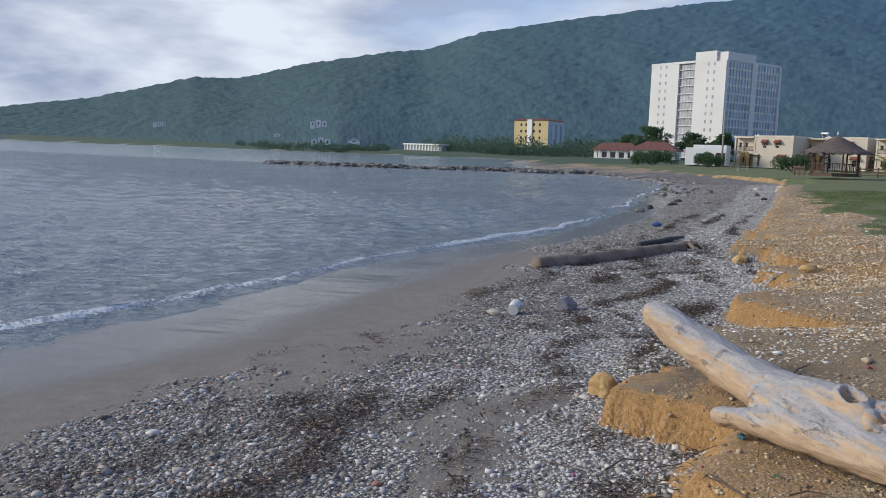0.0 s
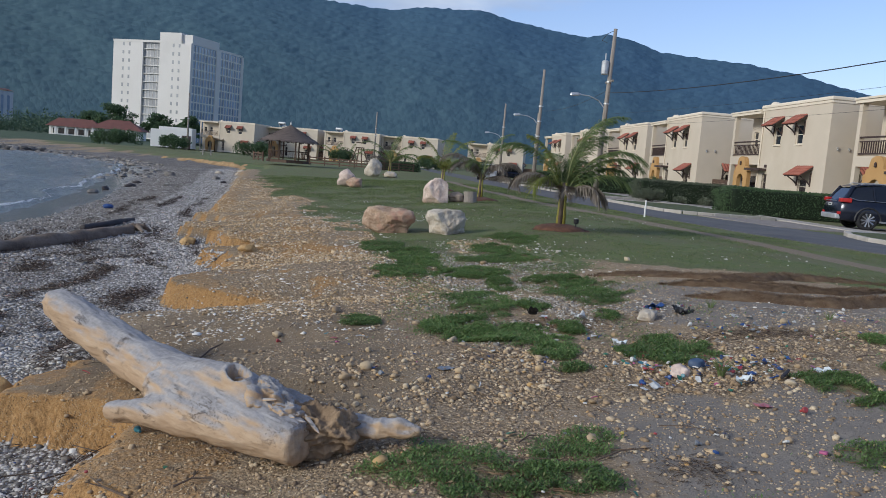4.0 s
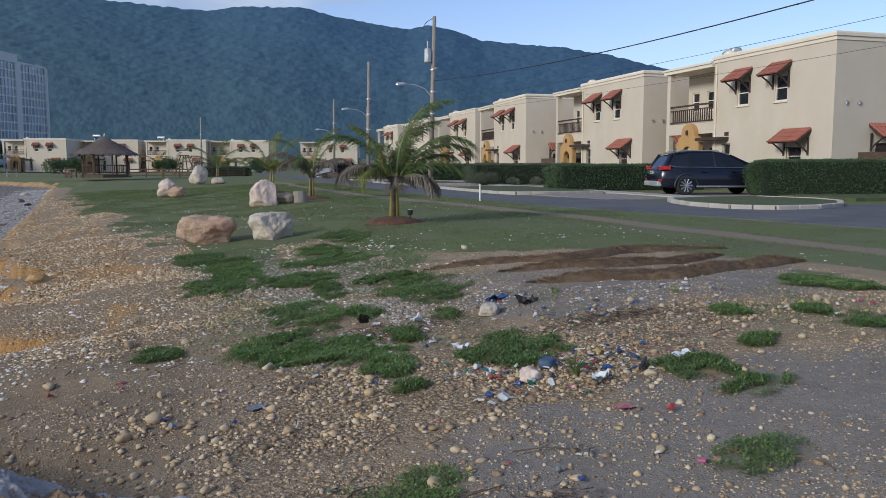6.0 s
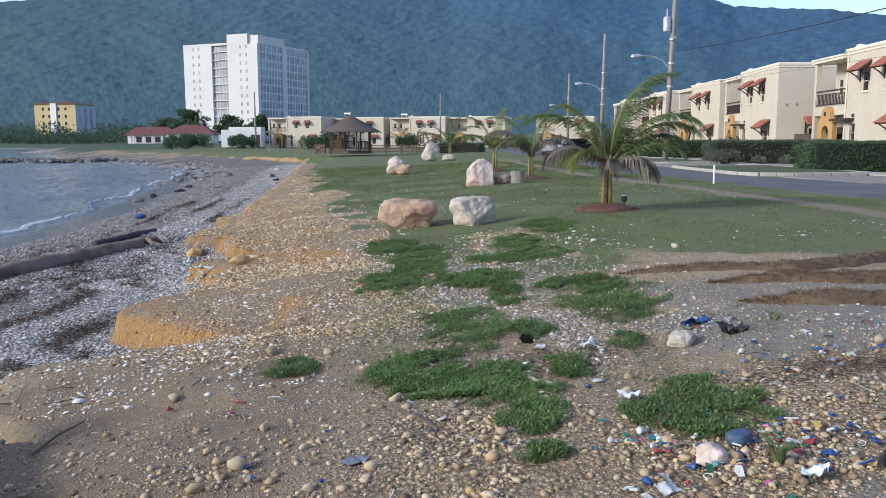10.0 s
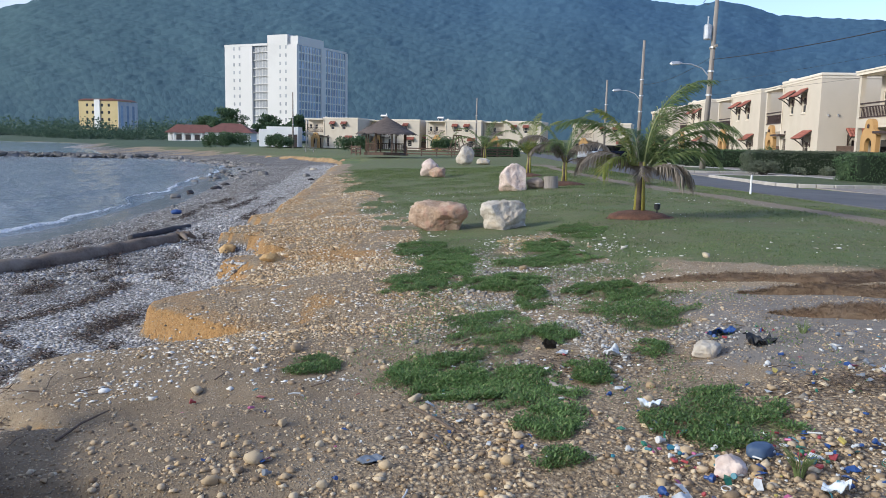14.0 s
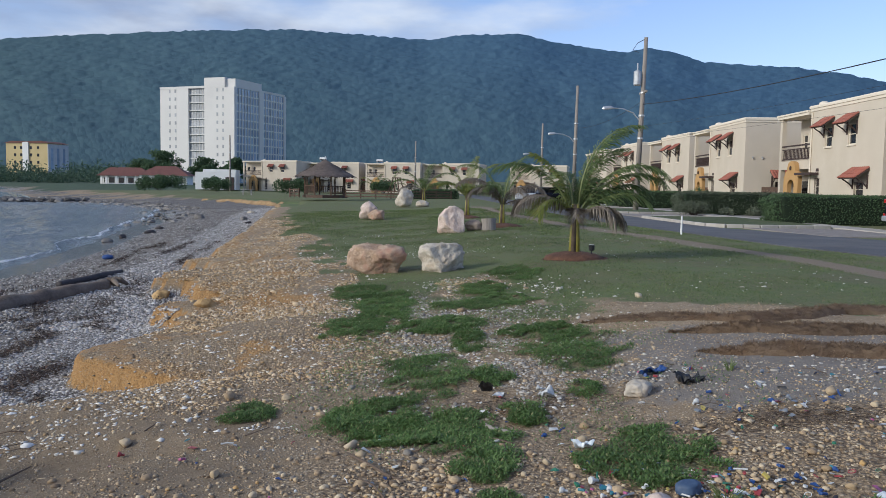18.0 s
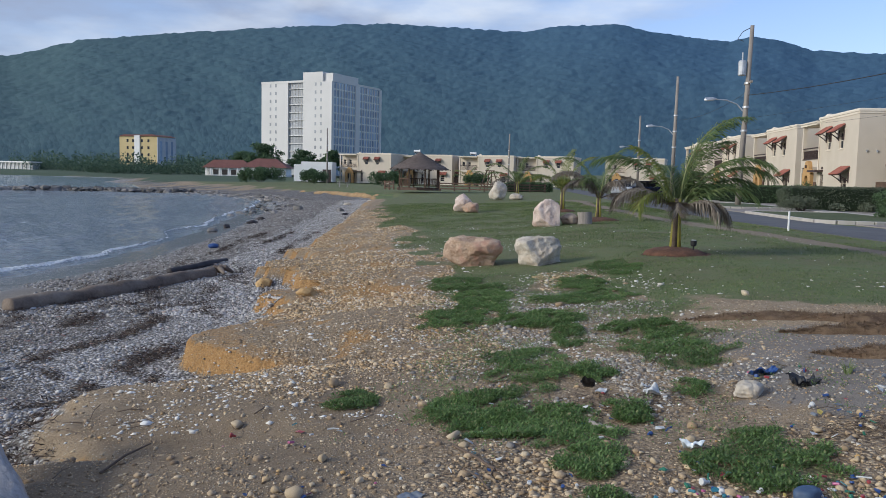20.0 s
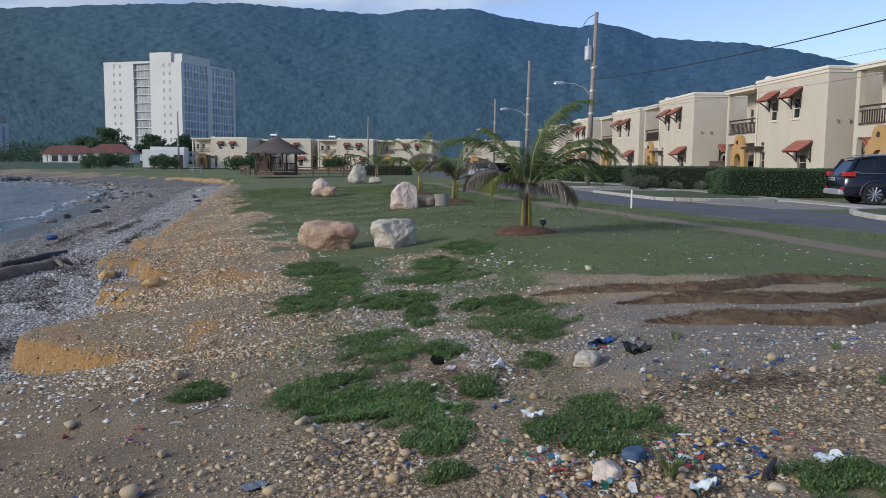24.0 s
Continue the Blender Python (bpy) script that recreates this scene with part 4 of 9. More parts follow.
    for pv, pu, r in ((2.84, 14.1, 0.62), (2.7, 25.7, 0.7), (2.0, 32.7, 0.6)):
        mulch = np.maximum(mulch, 1 - step(np.hypot(V - pv, U - pu), r * 0.8, r * 1.1))
    # a patch of darker brown soil just above the bank
    dark_soil = step(U, 2.6, 3.4) * (1 - step(U + 0.5 * n1, 5.4, 6.6)) * step(V, vs, vs + 0.3) * (1 - step(V + 0.8 * n1, -1.4, -0.2))
    bare = step(U, 2.5, 3.1) * (1 - step(U + 0.5 * n1, 5.2, 6.2)) * (1 - step(V + 0.8 * n1, -1.1, -0.3))
    pebbly = pebbly * (1 - 0.75 * bare) * (1 - 0.55 * step(V + n2, -0.2, 0.6) * (1 - step(U - 0.08 * V, 2.4, 3.0)))
    for key, val in (("scrub", scrub), ("pebbly", pebbly), ("pale", pale), ("weedy", weedy), ("dark_soil", dark_soil), ("gravel", gravel), ("sand", sand), ("wet", wet), ("clay", clay), ("lawn", lawn), ("trail", trail), ("mulch", mulch)):
        a = me.attributes.new(key, "FLOAT", "POINT")
        a.data.foreach_set("value", val.astype(np.float32).ravel())
    me.materials.append(GROUND)
    return tagged(new("ground", me), "sandy coastal ground with gravel beach and thin lawn", "ground", kind="structure")


build_ground()


def build_sea():
    dd = lines(-0.8, 12, 0.14, -3, 6000, 1.06)
    uu = lines(-2, 28, 0.2, -1500, 3500, 1.06)
    D, U = np.meshgrid(dd, uu, indexing="ij")
    vw = coast(U) + 0.35 * (fbm(U * 0.35, U * 0 + 2, 51) - 0.5) * 2
    V = vw + 1.1 - D
    near = np.exp(-np.clip(D - 1, 0, 99) / 25)
    Z = SEA + 0.03 * (fbm(V * 0.8 + 0.3 * U, U * 0.5, 53) - 0.5) + 0.035 * near * (fbm(V * 2.4, U * 0.9, 55) - 0.5)
    c1 = 1.75 + 0.45 * (fbm(U * 0.22, U * 0, 57) - 0.5) * 2
    crest = np.exp(-((D - c1) / 0.22) ** 2) * (0.5 + 0.9 * fbm(U * 0.3, U * 0, 59))
    c2 = 5.2 + 1.6 * (fbm(U * 0.15, U * 0 + 7, 61) - 0.5) * 2
    swell = np.exp(-((D - c2) / 0.5) ** 2) * fbm(U * 0.2, U * 0 + 3, 63)
    Z = Z + 0.10 * crest + 0.09 * swell + 0.012 * np.clip(1.1 - D, 0, 2)
    wob = 2.2 * (fbm(V * 0.25, U * 0.25, 67) - 0.5)
    calm = step(D, 1.6, 5.0)
    for wl, ang, amp in ((2.6, 12, 0.024), (1.7, -22, 0.021), (1.15, 34, 0.018), (0.8, -5, 0.014), (0.62, -48, 0.011)):
        k = 2 * np.pi / wl
        c, s = math.cos(radians(ang)), math.sin(radians(ang))
        tone = 0.45 + 1.1 * fbm(V * 0.3 + ang, U * 0.3, 69)
        fade = np.exp(-np.clip(D - wl * 26, 0, 400) / (wl * 34))
        Z = Z + amp * tone * fade * (0.25 + 0.75 * calm) * np.sin(k * (V * c + U * s) + 2.6 * wob * (1 + 0.3 * wl))
    breaking = step(fbm(U * 0.25, U * 0, 59), 0.3, 0.6)
    foam = np.maximum(np.exp(-((D - c1 + 0.12) / 0.15) ** 2) * (0.82 + 0.30 * breaking), 0.70 * np.exp(-((D - 0.95) / 0.07) ** 2))
    foam = np.maximum(foam, 0.55 * step(fbm(V * 1.5, U * 0.8, 65), 0.5, 0.68) * (1 - step(D, 1.2, 3.2)) * step(U, 18, 30))
    foam = foam * 0.86
    foam = np.where((U < 90) & (U > -20), foam, 0) * (1 - step(D, 3.4, 4.2))
    nv, nu = V.shape
    idx = np.arange(nv * nu).reshape(nv, nu)
    faces = np.stack([idx[:-1, :-1], idx[:-1, 1:], idx[1:, 1:], idx[1:, :-1]], -1).reshape(-1, 4)
    me = np_mesh("water", to_world(V, U, Z).reshape(-1, 3), faces)
    me.polygons.foreach_set("use_smooth", [True] * len(me.polygons))
    sheltered = step(U - np.interp(V, [-82, -64, -52, -41], [83, 88, 96, 96]), 0, 4) * step(U, 80, 84)
    for key, val in (("foam", foam), ("sheltered", sheltered)):
        a = me.attributes.new(key, "FLOAT", "POINT")
        a.data.foreach_set("value", val.astype(np.float32).ravel())
    me.materials.append(WATER)
    return tagged(new("water", me), "calm grey-blue sea with small breaking wavelets", "sea", kind="structure")


build_sea()


def clay_bank():
    """The eroded ochre edge of the lawn along the far beach."""
    us = np.arange(57, 104, 0.35)
    vs = scarp(us) + 0.7 * (fbm(us * 0.5, us * 0 + 3, 45) - 0.5)
    du, dv = np.gradient(us), np.gradient(vs)
    L = np.hypot(du, dv)
    nv, nu = -du / L, dv / L
    tall = (0.16 + 0.5 * fbm(us * 0.5, us * 0, 46) * step(fbm(us * 0.9, us * 0 + 5, 44, 2), 0.25, 0.6)) * np.clip((us - 57) / 10, 0, 1) * np.clip((104 - us) / 8, 0, 1)
    rows = []
    for k, (o, f) in enumerate(((0.9, -0.1), (0.45, 0.12), (0.28, 0.5), (0.20, 0.85), (0.02, 1.0), (-1.2, 1.05), (-4.0, 0.2))):
        wob = 0.22 * (vnoise(us * 1.7, us * 0 + k * 3.1, 48) - 0.5)
        v, u = vs + nv * (o + wob), us + nu * (o + wob)
        base = height(vs + nv * 0.9, us + nu * 0.9) if k < 6 else height(v, u) - 0.05
        rows.append(to_world(v, u, base + f * tall if k < 6 else base))
    P = np.stack(rows, 1)
    n, m = P.shape[:2]
    idx = np.arange(n * m).reshape(n, m)
    faces = np.stack([idx[:-1, :-1], idx[1:, :-1], idx[1:, 1:], idx[:-1, 1:]], -1)
    me = np_mesh("clay_bank", P.reshape(-1, 3), faces.reshape(-1, 4))
    me.materials.append(CLAYBANK)
    me.materials.append(VERGE)
    top = np.zeros(faces.shape[:2], np.int32)
    top[:, 4:] = 1
    me.polygons.foreach_set("material_index", top.ravel())
    tagged(new("clay_bank", me), "low eroded ochre clay edge of the lawn", "bank", kind="structure")


clay_bank()

# ---- wooded hills ----
RIDGE_A = [-120, -75, -60, -55, -48.6, -45.6, -41, -35, -33, -29, -23.8, -17, -12, -8.5, -3, 0.4, 3, 6.7, 8.5, 9.9, 14.2, 15.8, 17.4, 19.5, 22, 25, 28.5, 31.4, 36, 45, 70, 110]
RIDGE_E = [0.3, 0.9, 1.96, 2.75, 4.44, 4.56, 5.74, 6.85, 6.98, 8.3, 9.15, 10.0, 10.45, 10.62, 10.45, 10.25, 10.65, 10.72, 10.4, 10.05, 9.42, 9.72, 9.35, 8.65, 8.4, 8.15, 7.5, 6.7, 5.6, 4.4, 3.0, 1.5]

HILL_FOOT = ([-120, -60, -54, -45, -39, -34, -25, -10, 20, 35, 60, 110], [1400, 1000, 800, 560, 430, 510, 510, 520, 560, 420, 420, 700])


def hill_form(A, K):
    """Range and height of the ridge at bearing A (radians) and share K of the way up."""
    deg = np.degrees(A)
    foot = np.interp(deg, HILL_FOOT[0], HILL_FOOT[1])
    top = np.interp(deg, [-120, -60, -30, 0, 30, 110], [2900, 2500, 2100, 1900, 1700, 1900])
    peak = top * np.tan(np.radians(np.interp(deg, RIDGE_A, RIDGE_E)))
    form = np.where(K <= 1, 0.62 * K + 0.38 * K * K, 1 - 1.3 * (K - 1))
    spur = (fbm(deg * 0.13 + K * 1.5, K * 1.1 - deg * 0.03, 71, 3) - 0.5) * 0.08 * np.sin(np.pi * np.clip(K, 0, 1)) ** 0.8
    return foot + (top - foot) * K, peak * np.clip(form + spur * np.clip(K * 3, 0, 1), -0.2, 1.1)


def build_hills():
    az = np.radians(np.concatenate([np.arange(-120, -62, 1.0), np.arange(-62, 48, 0.16), np.arange(48, 110, 1.0)]))
    rr = np.concatenate([np.linspace(0, 1, 150), np.linspace(1.01, 1.5, 14)])
    A, K = np.meshgrid(az, rr, indexing="ij")
    deg = np.degrees(A)
    rad, Z = hill_form(A, K)
    X, Y = rad * np.sin(A), rad * np.cos(A)
    trees = fbm(X / 24, Y / 24, 73, 2) * 6 + vnoise(X / 10, Y / 10, 77) * 6
    Z = Z + (trees - 6.0) * np.clip(K * 8, 0.25, 1) * (rad / 1900) * (0.55 + 0.45 * np.clip(1.3 - K, 0, 1)) - 3 * (K < 0.01)
    na, nr = A.shape
    idx = np.arange(na * nr).reshape(na, nr)
    faces = np.stack([idx[:-1, :-1], idx[1:, :-1], idx[1:, 1:], idx[:-1, 1:]], -1).reshape(-1, 4)
    me = np_mesh("hill", to_world(X, Y, Z).reshape(-1, 3), faces)
    me.polygons.foreach_set("use_smooth", [True] * len(me.polygons))
    lay = me.attributes.new("tree_space", "FLOAT_VECTOR", "POINT")
    lay.data.foreach_set("vector", np.stack([A * 1500, Z * (1500 / np.maximum(rad, 300)) * 1.25, rad * 0.02], -1).astype(np.float32).ravel())
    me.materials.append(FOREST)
    return tagged(new("hill", me), "long wooded mountain ridge behind the bay", "hill", kind="structure")


build_hills()


# ---- street ----
def strip(name, near_v, far_v, us, lift, material, label, category):
    """A flat band over the ground between two edges, with a skirt."""
    mb = MB()
    rows = []
    for u in us:
        a, b = float(near_v(u)), float(far_v(u))
        rows.append([(a + (b - a) * k / 6, u) for k in range(7)])
    o = []
    for r in rows:
        o.append([])
        for v, u in r:
            p = to_world(v, u, hz(v, u) + lift)
            o[-1].append(len(mb.v))
            mb.v.append(tuple(p))
    for i in range(len(rows) - 1):
        for k in range(6):
            mb.f.append((o[i][k], o[i][k + 1], o[i + 1][k + 1], o[i + 1][k]))
    for side in (0, 6):
        low = []
        for i in range(len(rows)):
            p = mb.v[o[i][side]]
            low.append(len(mb.v))
            mb.v.append((p[0], p[1], p[2] - lift - 0.08))
        for i in range(len(rows) - 1):
            mb.f.append((o[i][side], o[i + 1][side], low[i + 1], low[i]))
    me = mb.mesh(name)
    me.materials.append(material)
    return tagged(new(name, me), label, category, kind="structure")


def road_near(u):
    return np.interp(u, [-30, 0, 10, 14, 18, 24, 29, 40, 120, 170], [17, 13, 10.7, 9.7, 8.6, 7.9, 7.2, 6.9, 6.8, 6.8])


def road_far(u):
    return np.interp(u, [-30, 15.5, 17.5, 20, 24, 27, 37, 120, 170], [60, 40, 16, 12.8, 11.6, 10.4, 10.2, 10.2, 10.2])


strip("road", road_near, road_far, list(np.arange(-30, 14, 2)) + list(np.arange(14, 40, 0.5)) + list(np.arange(40, 160, 6)), 0.02, ASPHALT, "grey asphalt residential street", "road")

# ---- houses ----
def holed_wall(length, z1, thick, holes, z0=0.0):
    """An upright wall along y from 0 to length, outer face at x = 0, inner at x = thick, with openings (y0, y1, z0, z1) through it."""
    ys = sorted({0.0, length, *[h[0] for h in holes], *[h[1] for h in holes]})
    zs = sorted({z0, z1, *[h[2] for h in holes], *[h[3] for h in holes]})
    solid = {}
    for i in range(len(ys) - 1):
        for k in range(len(zs) - 1):
            y, z = (ys[i] + ys[i + 1]) / 2, (zs[k] + zs[k + 1]) / 2
            solid[i, k] = not any(a < y < b and c < z < d for a, b, c, d in holes)
    mb = MB()

    def quad(*p):
        o = len(mb.v)
        mb.v.extend(p)
        mb.f.append((o, o + 1, o + 2, o + 3))
    for (i, k), s in solid.items():
        if not s:
            continue
        a, b, c, d = ys[i], ys[i + 1], zs[k], zs[k + 1]
        quad((0, b, c), (0, a, c), (0, a, d), (0, b, d))
        quad((thick, a, c), (thick, b, c), (thick, b, d), (thick, a, d))
        if not solid.get((i - 1, k)):
            quad((0, a, c), (thick, a, c), (thick, a, d), (0, a, d))
        if not solid.get((i + 1, k)):
            quad((thick, b, c), (0, b, c), (0, b, d), (thick, b, d))
        if not solid.get((i, k - 1)):
            quad((0, a, c), (0, b, c), (thick, b, c), (thick, a, c))
        if not solid.get((i, k + 1)):
            quad((0, b, d), (0, a, d), (thick, a, d), (thick, b, d))
    me = bpy.data.meshes.new("wall")
    me.from_pydata(mb.v, [], mb.f)
    return me




def window_part(parent, y0, y1, z0, z1, m=None, bars=2, sill=True):
    """A window set in an opening of a wall whose outer face is x = 0."""
    w = part("window", MB().box(0.10, 0.125, y0, y1, z0, z1), GLASSDARK, parent, "dark glazed window", m)
    f, t = MB(), 0.06
    f.box(0.05, 0.14, y0, y0 + t, z0, z1).box(0.05, 0.14, y1 - t, y1, z0, z1).box(0.05, 0.14, y0 + t, y1 - t, z0, z0 + t).box(0.05, 0.14, y0 + t, y1 - t, z1 - t, z1)
    part("window_frame", f, TRIM, w)
    for k in range(1, bars + 1):
        z = z0 + (z1 - z0) * k / (bars + 1)
        part("glazing_bar", MB().box(0.07, 0.13, y0 + t, y1 - t, z - 0.022, z + 0.022), TRIM, w)
    if sill:
        part("sill", MB().box(-0.06, 0.05, y0 - 0.05, y1 + 0.05, z0 - 0.07, z0 - 0.002), TRIM, w)
    return w


TILE_ROW = {}


def awning_part(parent, yc, width, z, m=None, reach=0.75, rise=0.62):
    """A small tiled hood on two brackets; the tiles run down the slope."""
    a = part("awning", MB().prism([(0.0, z + rise), (-reach, z + 0.08), (-reach, z + 0.02), (0.0, z + rise - 0.10)], yc - width / 2, yc + width / 2), DARKWOOD, parent, "red clay tile window hood on dark brackets", m)
    key = (round(width, 2), round(reach, 2), round(rise, 2))
    n = max(5, int(width / 0.19))
    wt = width / n
    if key not in TILE_ROW:
        mb = MB()
        L = math.hypot(reach + 0.05, rise - 0.05)
        sx, sz = (reach + 0.05) / L, (rise - 0.05) / L
        for r in range(3):
            s0, s1 = L * r / 3, L * (r + 1) / 3 + 0.05
            o = len(mb.v)
            for s, lift in ((s0, 0.035), (min(s1, L), 0.012)):
                for k in range(6):
                    ang = math.pi * k / 5
                    h = lift + 0.075 * math.sin(ang)
                    mb.v.append((-(reach + 0.05) + s * sx - sz * h, -math.cos(ang) * wt * 0.52, 0.05 + s * sz + sx * h))
            for k in range(5):
                mb.f.append((o + k, o + k + 1, o + k + 7, o + k + 6))
            mb.f.append((o, o + 1, o + 2, o + 3, o + 4, o + 5))
        me = mb.mesh("tile")
        me.materials.append(TERRACOTTA)
        TILE_ROW[key] = me
    for k in range(n):
        part("tile", TILE_ROW[key], None, a, "", Matrix.Translation((0, yc - width / 2 + wt * (k + 0.5), z)))
    for s in (-1, 1):
        y = yc + s * (width / 2 - 0.14)
        b = MB().tube([(-0.03, y, z - 0.42), (-0.22, y, z - 0.22), (-reach + 0.12, y, z + 0.05)], 0.035, 6)
        b.box(-0.06, 0.0, y - 0.035, y + 0.035, z - 0.5, z + 0.25)
        part("bracket", b, DARKWOOD, a)
    return a


def build_house(m, label, group):
    """A two-storey cream house; front at local x = 0 towards the street, main block y 0 to 8, balcony wing y 8 to 12.4."""
    h = thing("house", m, label, "house", group)
    H, L, D, T = 6.5, 8.0, 9.5, 0.22
    wins = [(5.35, 6.15, 4.0, 5.15, 1), (2.75, 3.55, 4.0, 5.15, 1), (1.75, 2.65, 0.75, 2.0, 2), (6.6, 7.15, 0.15, 2.25, 3)]
    front = part("wall", holed_wall(L, H, T, [w[:4] for w in wins]), CREAM, h)
    for y0, y1, z0, z1, bars in wins:
        window_part(front, y0, y1, z0, z1, None, bars)
    s_wins = [(2.2, 3.2, 0.05, 2.1)]
    for y0, y1, z0, z1 in ((1.75, 2.65, 0.75, 2.0), (6.6, 7.15, 0.15, 2.25)):
        grille = MB().box(-0.045, -0.025, y0 - 0.04, y1 + 0.04, z0 + 0.02, z0 + 0.05).box(-0.045, -0.025, y0 - 0.04, y1 + 0.04, z1 - 0.05, z1 - 0.02)
        for k in range(int((y1 - y0) / 0.12) + 1):
            grille.box(-0.043, -0.027, y0 + 0.12 * k, y0 + 0.12 * k + 0.016, z0 + 0.02, z1 - 0.02)
        part("window_grille", grille, DARKWOOD, h, "dark iron window grille")
    part("downpipe", MB().tube([(-0.05, 7.75, 0.3), (-0.05, 7.75, 6.1)], 0.04, 8), TRIM, h)
    side = part("wall", holed_wall(D, H, T, s_wins), CREAM, h, "", Matrix(((0, 1, 0, 0.004), (1, 0, 0, -0.005), (0, 0, 1, 0), (0, 0, 0, 1))))
    part("back_door", MB().box(2.2, 3.2, 0.08, 0.14, 0.05, 2.1), DARKWOOD, h, "dark side door")
    awning_part(h, 2.7, 1.8, 2.25, Matrix(((0, 1, 0, 0), (1, 0, 0, 0), (0, 0, 1, 0), (0, 0, 0, 1))))
    part("wall", holed_wall(D, H, T, []), CREAM, h, "", Matrix(((0, 1, 0, 0.004), (-1, 0, 0, L + 0.005), (0, 0, 1, 0), (0, 0, 0, 1))))
    part("wall", MB().box(D - T + 0.01, D + 0.01, T, L + 4.19, 0, 6.0), CREAM, h)
    part("roof", MB().box(0.05, D - 0.05, 0.05, L - 0.05, H - 0.32, H - 0.2), CONCRETE, h)
    cor, prof = MB(), [(0.0, H - 0.30), (0.04, H - 0.30), (0.04, H - 0.14), (0.09, H - 0.14), (0.09, H - 0.03), (0.06, H + 0.04), (-T, H + 0.04), (-T, H - 0.16)]
    for o, z in prof:
        cor.v += [(-o, -o, z), (D + o, -o, z), (D + o, L + o, z), (-o, L + o, z)]
    for i in range(len(prof)):
        a, b = 4 * i, 4 * ((i + 1) % len(prof))
        cor.f += [(a + k, a + (k + 1) % 4, b + (k + 1) % 4, b + k) for k in range(4)]
    part("cornice", cor, TRIM, h, "stepped pale cornice")
    part("parapet_knob", MB().lathe([(0.30, H + 0.04), (0.30, H + 0.10), (0.26, H + 0.20), (0.16, H + 0.27), (0.02, H + 0.29)], 14, (0.5, L - 0.5, 0)), TRIM, h, "round roof vent", smooth=False)
    for yc in (5.75, 3.15):
        awning_part(h, yc, 1.3, 5.05)
    awning_part(h, 2.05, 1.75, 2.1)
    part("base_band", MB().box(-0.03, 0.0, 0, L, 0, 0.35).box(0, D, -0.03, 0.0, 0, 0.35), TRIM, h)
    part("air_vent", MB().box(-0.03, 0.0, 6.72, 7.02, 2.62, 2.80), DARKWOOD, h)
    for x in (0.55, 1.2):
        part("wall_lamp", MB().box(x - 0.05, x + 0.05, -0.10, 0.0, 3.74, 3.82).tube([(x, -0.06, 3.74), (x, -0.08, 3.66)], 0.035, 8), GALV, h, "small metal wall light")
    # wing with the balcony
    W0, W1, B = L, L + 4.2, 1.35
    rear = part("wall", holed_wall(4.2, 6.05, T, [(1.9, 2.55, 4.1, 5.1), (3.2, 3.85, 4.1, 5.1), (1.2, 2.2, 0.0, 2.1)]), CREAM, h, "", Matrix.Translation((B, W0, 0)))
    for y0, y1 in ((1.9, 2.55), (3.2, 3.85)):
        w = window_part(rear, y0, y1, 4.1, 5.1, None, 1)
    part("door", MB().box(B + 0.06, B + 0.12, W0 + 1.2, W0 + 2.2, 0.0, 2.1).box(B + 0.045, B + 0.06, W0 + 1.32, W0 + 2.08, 0.2, 0.95).box(B + 0.045, B + 0.06, W0 + 1.32, W0 + 2.08, 1.1, 1.95), DARKWOOD, h, "dark panelled front door")
    part("wall", MB().box(B + T, D - T, W1 - T, W1, 0, 6.0), CREAM, h)
    part("balcony_floor", MB().box(0.12, B, W0 + 0.002, W1, 2.95, 3.2), CREAM, h)
    part("balcony_front", MB().box(0.0, 0.12, W0 + 0.002, W1, 2.80, 3.35), CREAM, h)
    part("roof", MB().box(-0.12, D, W0 + 0.1, W1 + 0.2, 6.05, 6.22).box(-0.18, D, W0 + 0.1, W1 + 0.26, 6.22, 6.32), TRIM, h, "flat balcony roof slab")
    for y in (W1 - 0.2,):
        part("column", MB().box(0.0, 0.28, y - 0.1, y + 0.2, 0.0, 2.8).box(0.0, 0.28, y - 0.1, y + 0.2, 3.35, 6.05), CREAM, h)
    rail = part("railing", MB().box(0.03, 0.11, W0 + 0.1, W1 - 0.3, 4.25, 4.34).box(0.04, 0.10, W0 + 0.1, W1 - 0.3, 3.42, 3.49).box(0.045, 0.095, W0 + 0.1, W1 - 0.3, 4.06, 4.11), DARKWOOD, h, "dark timber balcony railing")
    bal = MB().box(0.05, 0.09, -0.028, 0.028, 3.49, 4.06).mesh("baluster")
    bal.materials.append(DARKWOOD)
    for k in range(19):
        part("baluster", bal, None, rail, "", Matrix.Translation((0, W0 + 0.25 + k * 0.19, 0)))
    # arched ochre porch screen
    outline = [(0.0, 0.0), (0.0, 2.35), (0.16, 2.42), (0.20, 2.62), (0.42, 2.70), (0.46, 2.95)]
    outline += [(1.0 - 0.5 * math.cos(a), 3.02 + 0.30 * math.sin(a)) for a in np.linspace(0.15, math.pi - 0.15, 9)]
    outline += [(1.54, 2.95), (1.58, 2.70), (1.80, 2.62), (1.84, 2.42), (2.0, 2.35), (2.0, 0.0), (1.46, 0.0)]
    arch = [(1.0 + 0.46 * math.cos(a), 1.75 + 0.42 * math.sin(a)) for a in np.linspace(0, math.pi, 11)]
    outline += arch + [(0.54, 0.0)]
    mb = MB()
    n = len(outline)
    for x in (-0.28, -0.02):
        mb.v += [(x, W0 + 0.75 + y, z) for y, z in outline]
    mb.f += [tuple(range(n)), tuple(range(2 * n - 1, n - 1, -1))] + [(k, k + n, (k + 1) % n + n, (k + 1) % n) for k in range(n)]
    part("porch_arch", mb, OCHRE, h, "stepped ochre porch arch")
